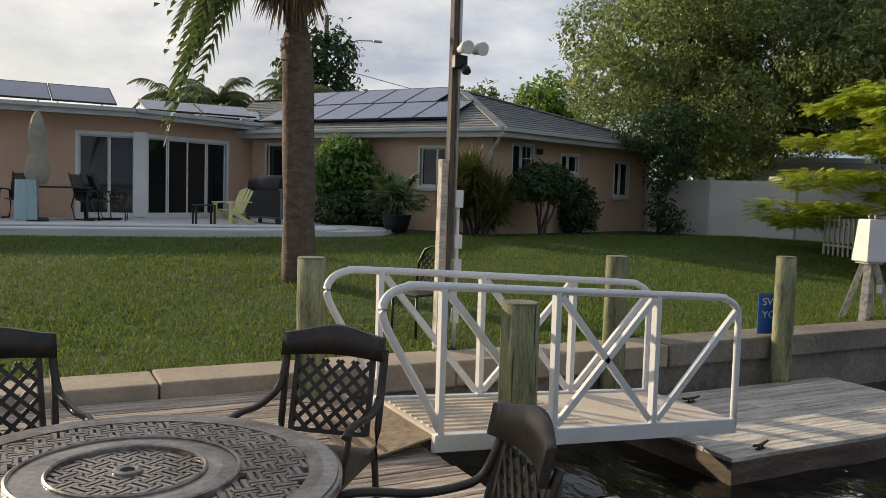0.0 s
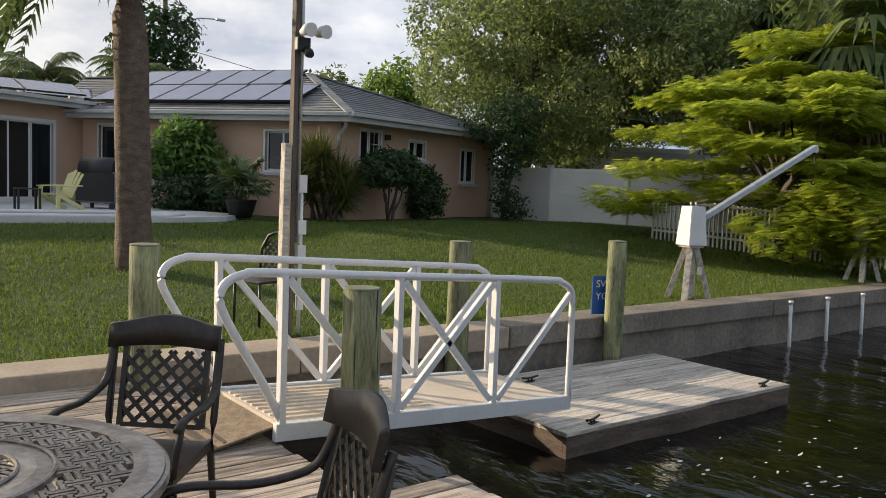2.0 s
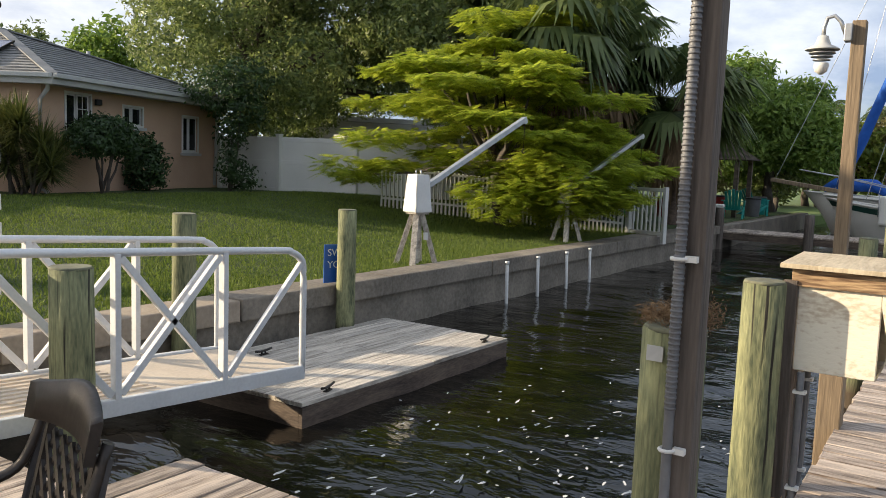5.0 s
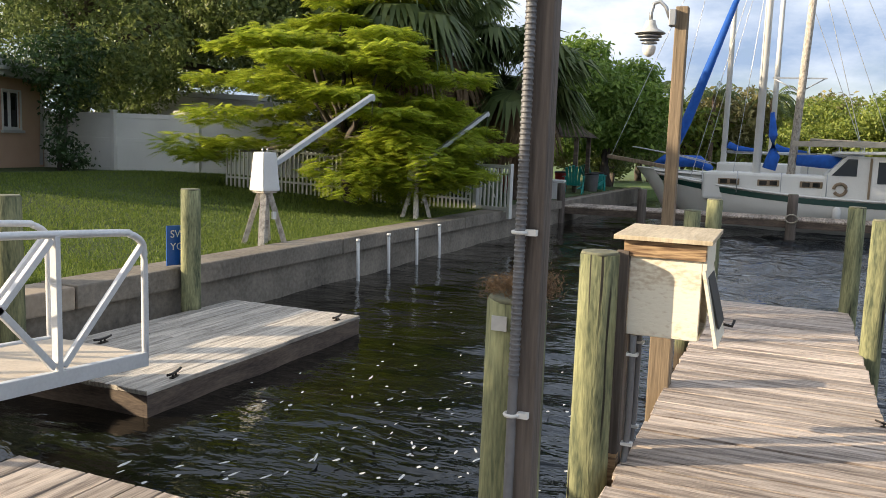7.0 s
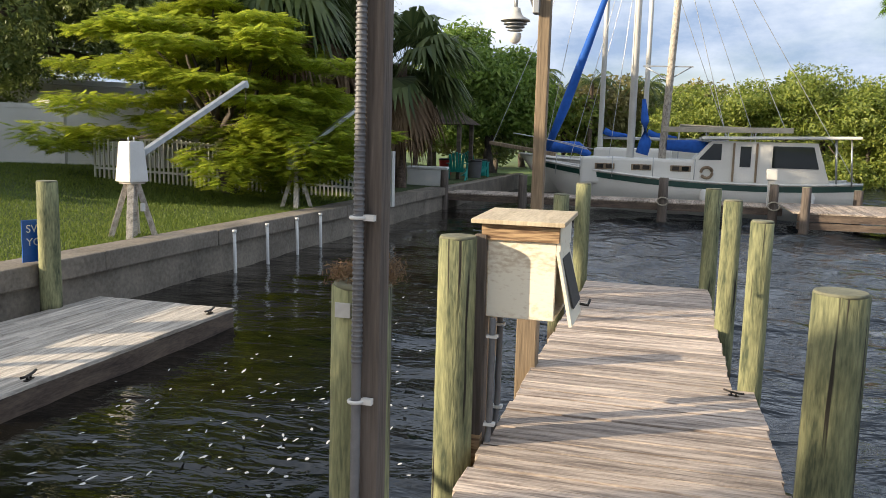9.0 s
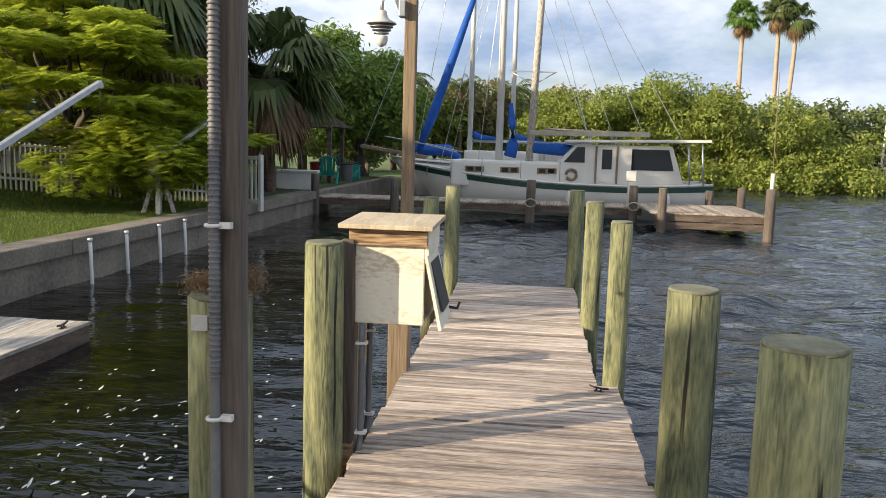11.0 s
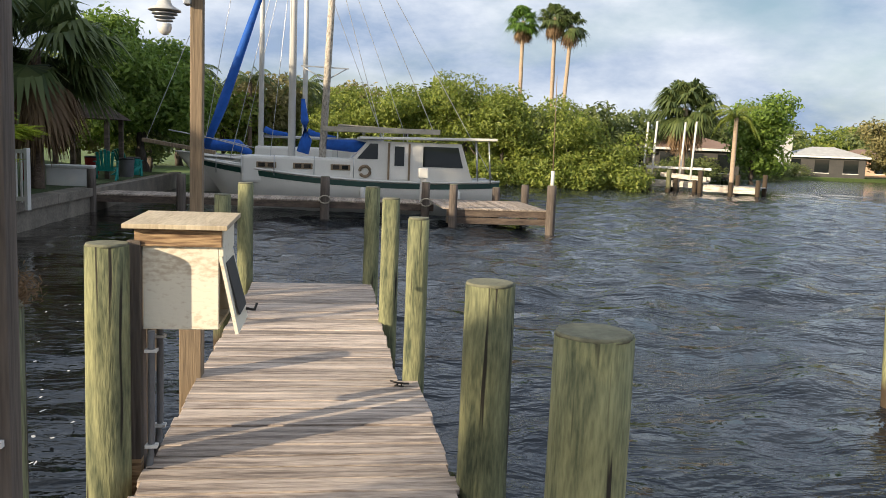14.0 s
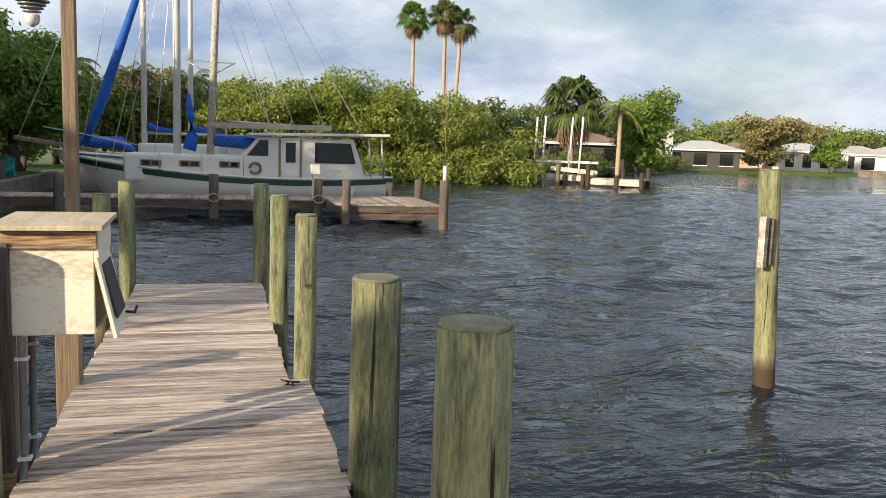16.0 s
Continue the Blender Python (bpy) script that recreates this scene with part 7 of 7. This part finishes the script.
# ---- far shore ----
def far_house(x, y, rz, w, d, h, wall_m, roof_m, label, n=4, porch=False):
    t = thing("far_house", x, y, -0.15, label, "house", "far shore houses", rz=rz)
    part("wall", B(-w / 2, -d / 2, 0, w / 2, d / 2, h), wall_m, t)
    bm = bmesh.new()
    o = 0.5
    a = [(-w / 2 - o, -d / 2 - o, h), (w / 2 + o, -d / 2 - o, h), (w / 2 + o, d / 2 + o, h), (-w / 2 - o, d / 2 + o, h)]
    r1, r2 = (-w / 2 + d / 2, 0, h + 1.15), (w / 2 - d / 2, 0, h + 1.15)
    for pts in ((a[0], a[1], r2, r1), (a[1], a[2], r2), (a[2], a[3], r1, r2), (a[3], a[0], r1)):
        poly(bm, pts)
    part("roof", bm, roof_m, t)
    part("fascia", B(-w / 2 - o, -d / 2 - o, h - 0.2, w / 2 + o, d / 2 + o, h - 0.004), M_WHITE, t)
    for k in range(n):
        x0 = -w / 2 + w * (k + 0.25) / n
        wi = part("window", B(x0, -d / 2 - 0.04, 0.5, x0 + w * 0.5 / n, -d / 2 + 0.02, h - 0.45), M_GLASSD, t)
        part("sill", B(x0 - 0.1, -d / 2 - 0.1, 0.42, x0 + w * 0.5 / n + 0.1, -d / 2, 0.5), M_WHITE, wi)
    return t


far_house(67.3, -34.6, -112, 14, 7, 2.5, M_SCREEN, M_RUSTROOF, "brown roofed house with a dark screened porch", 6)
far_house(92.5, -66.8, -122, 9.5, 7, 2.5, M_SCREEN, M_TRIM, "pale roofed house with a dark porch", 3)
far_house(102.0, -78.5, -125, 8, 7, 2.6, M_STUCCO, M_RUSTROOF, "beige house on the far shore", 3)
far_house(99.0, -87.0, -128, 9, 7, 2.8, M_WHITE, M_TRIM, "white house on the far shore", 4)
far_house(104.0, -99.0, -131, 12, 7, 2.8, M_WHITE, M_FLATROOF, "white low house on the far shore", 4)
far_house(91.0, -96.5, -133, 10, 7, 2.6, M_WHITE, M_FLATROOF, "white low house by the far seawall", 3)
t = thing("chimney_block", 92.0, -61.2, -0.15, "tall white wall of a far house", "building")
part("block", B(-0.7, -0.8, 0, 0.7, 0.8, 4.8, 0.05), M_WHITE, t)
part("chimney_cap", B(-0.8, -0.9, 4.8, 0.8, 0.9, 4.95, 0.02), M_TRIM, t)
bm = bmesh.new()
slab(bm, [(86.5, -86.5), (87.0, -87.2), (80.5, -100.0), (79.8, -99.6)], -1.2, 0.35)
tagged(mesh_ob("wall_far_shore", bm, M_CONC), "low pale concrete seawall of the far shore", "seawall", kind="structure")
# boat lift with four tall posts
lf = thing("boat_lift", 45.9, -28.4, -0.52, "weathered boat lift dock with tall white posts", "boat lift", rz=-133)
for k in range(24):
    part("plank", B(-3.6 + 0.2 * k, -0.9, 0.52, -3.42 + 0.2 * k, 0.5, 0.58), M_FLOAT, lf)
for k in range(17):
    part("plank", B(1.25 + 0.2 * k, -1.5, 0.40, 1.43 + 0.2 * k, 0.4, 0.46), M_FLOAT, lf)
part("rim_beam", B(-3.6, -0.95, 0.22, 1.2, -0.9, 0.52), M_FLOAT, lf)
part("rim_beam", B(1.25, -1.56, 0.08, 4.65, -1.5, 0.40), M_FLOAT, lf)
for x, y, h in ((-3.9, -1.1, 1.75), (-2.5, -1.15, 1.6), (-0.4, -1.1, 0.75), (0.8, -1.1, 0.7), (1.3, -1.65, 1.3), (2.9, 0.5, 1.1), (3.1, -1.6, 0.7), (4.5, 0.5, 1.2), (4.65, -1.6, 0.9), (-1.2, 0.7, 1.3), (0.5, 0.7, 1.2)):
    part("post", C((x, y, -1.2), (x, y, h), 0.14, seg=10), M_PILE, lf)
for k, x in enumerate((-3.2, -2.15, -0.75, 0.35)):
    part("guide_post", C((x - 0.05, 0.6 * (-1) ** k, 0.0), (x + 0.12, 0.6 * (-1) ** k, 4.25), 0.065, seg=10), M_WHITE, lf)
for y in (-0.5, 0.3):
    part("bunk", BM((-1.6, y, 0.95), (1.3, y, 0.75), 0.2, 0.25), M_FLOAT, lf)
part("cross_beam", B(-3.9, 0.6, 1.30, 1.2, 0.72, 1.45), M_WHITE, lf)
for i, (x, y) in enumerate(((46.3, -24.2), (45.2, -25.6), (44.2, -26.4))):
    pile(x, y, 0.75, 0.3, "tan timber pile near the boat lift", seed=60 + i)
# lone pile's nailed board
bd = thing("wooden_board", 3.37, -11.13, 0.56, "short weathered board nailed to the lone pile", "board", rz=-60)
part("plank", B(-0.10, -0.03, 0.0, -0.03, 0.03, 0.46, 0.004), M_FLOAT, bd)
part("slat", B(0.02, -0.05, 0.02, 0.05, 0.0, 0.44, 0.003), M_FASCIA, bd)

# street lamp and wooden pole far behind the house
sl = thing("street_lamp", 11.6, 37.5, 0.6, "far utility pole with a curved street lamp arm", "street lamp")
part("pole", C((0, 0, 0), (0, 0, 10.5), 0.16, 0.12, 10), M_FASCIA, sl)
part("arm", SW([(0.1, 0, 8.2), (0.7, -0.3, 8.9), (1.6, -0.7, 9.2), (2.4, -1.1, 9.2)], 0.035, 6), M_STEEL, sl)
part("lamp_head", B(2.3, -1.25, 9.12, 2.8, -1.05, 9.24, 0.03), M_STEEL, sl)
for i, z in enumerate((8.4, 7.6)):
    wr = thing("power_line", 11.6, 37.5, z, "thin black overhead power cable", "cable", "overhead cables")
    part("wire", SW([(0, 0, 0), (8, 2, -0.9), (16, 4, -1.6), (26, 7, -2.0)], 0.018, 5), M_BLACK, wr)


# ---- foam flecks on the sheltered water ----
rng = np.random.default_rng(88)
vs, fs = [], []
for k in range(160):
    x, y = rng.uniform(0.2, 7.5), rng.uniform(-5.0, -2.3)
    if rng.random() < 0.75:
        x, y = rng.normal(1.8, 1.3), rng.normal(-3.6, 0.7)
    a = rng.uniform(-0.5, 0.5)
    ln, wd = rng.uniform(0.010, 0.045) * (2.0 if rng.random() < 0.15 else 1), rng.uniform(0.006, 0.016)
    n = 7
    i = len(vs)
    for j in range(n):
        t = 2 * math.pi * j / n
        u, w = ln * math.cos(t) * rng.uniform(0.6, 1.2), wd * math.sin(t) * rng.uniform(0.6, 1.3)
        vs.append((x + u * math.cos(a) - w * math.sin(a), y + u * math.sin(a) + w * math.cos(a), -0.500))
    fs.append(tuple(range(i, i + n)))
tagged(raw("foam", vs, fs, M_WHITE), "small white foam flecks on the dark water", "foam", kind="stuff")

# tangle of dry fibre lodged on the pile behind the square post
fb = thing("dry_fibre", -0.55, -5.39, 1.055, "tangle of dry tan fibre lodged on a pile", "debris")
leaf_cloud("fibre_tuft", [((0, 0, 0.04), (0.09, 0.09, 0.03)), ((-0.03, -0.10, 0.06), (0.04, 0.04, 0.05)), ((0.0, 0.09, 0.03), (0.03, 0.03, 0.02))], 1600, 0.012, L_DRY, fb, 7, 0.0, 0.3, 0.15, 0.2)
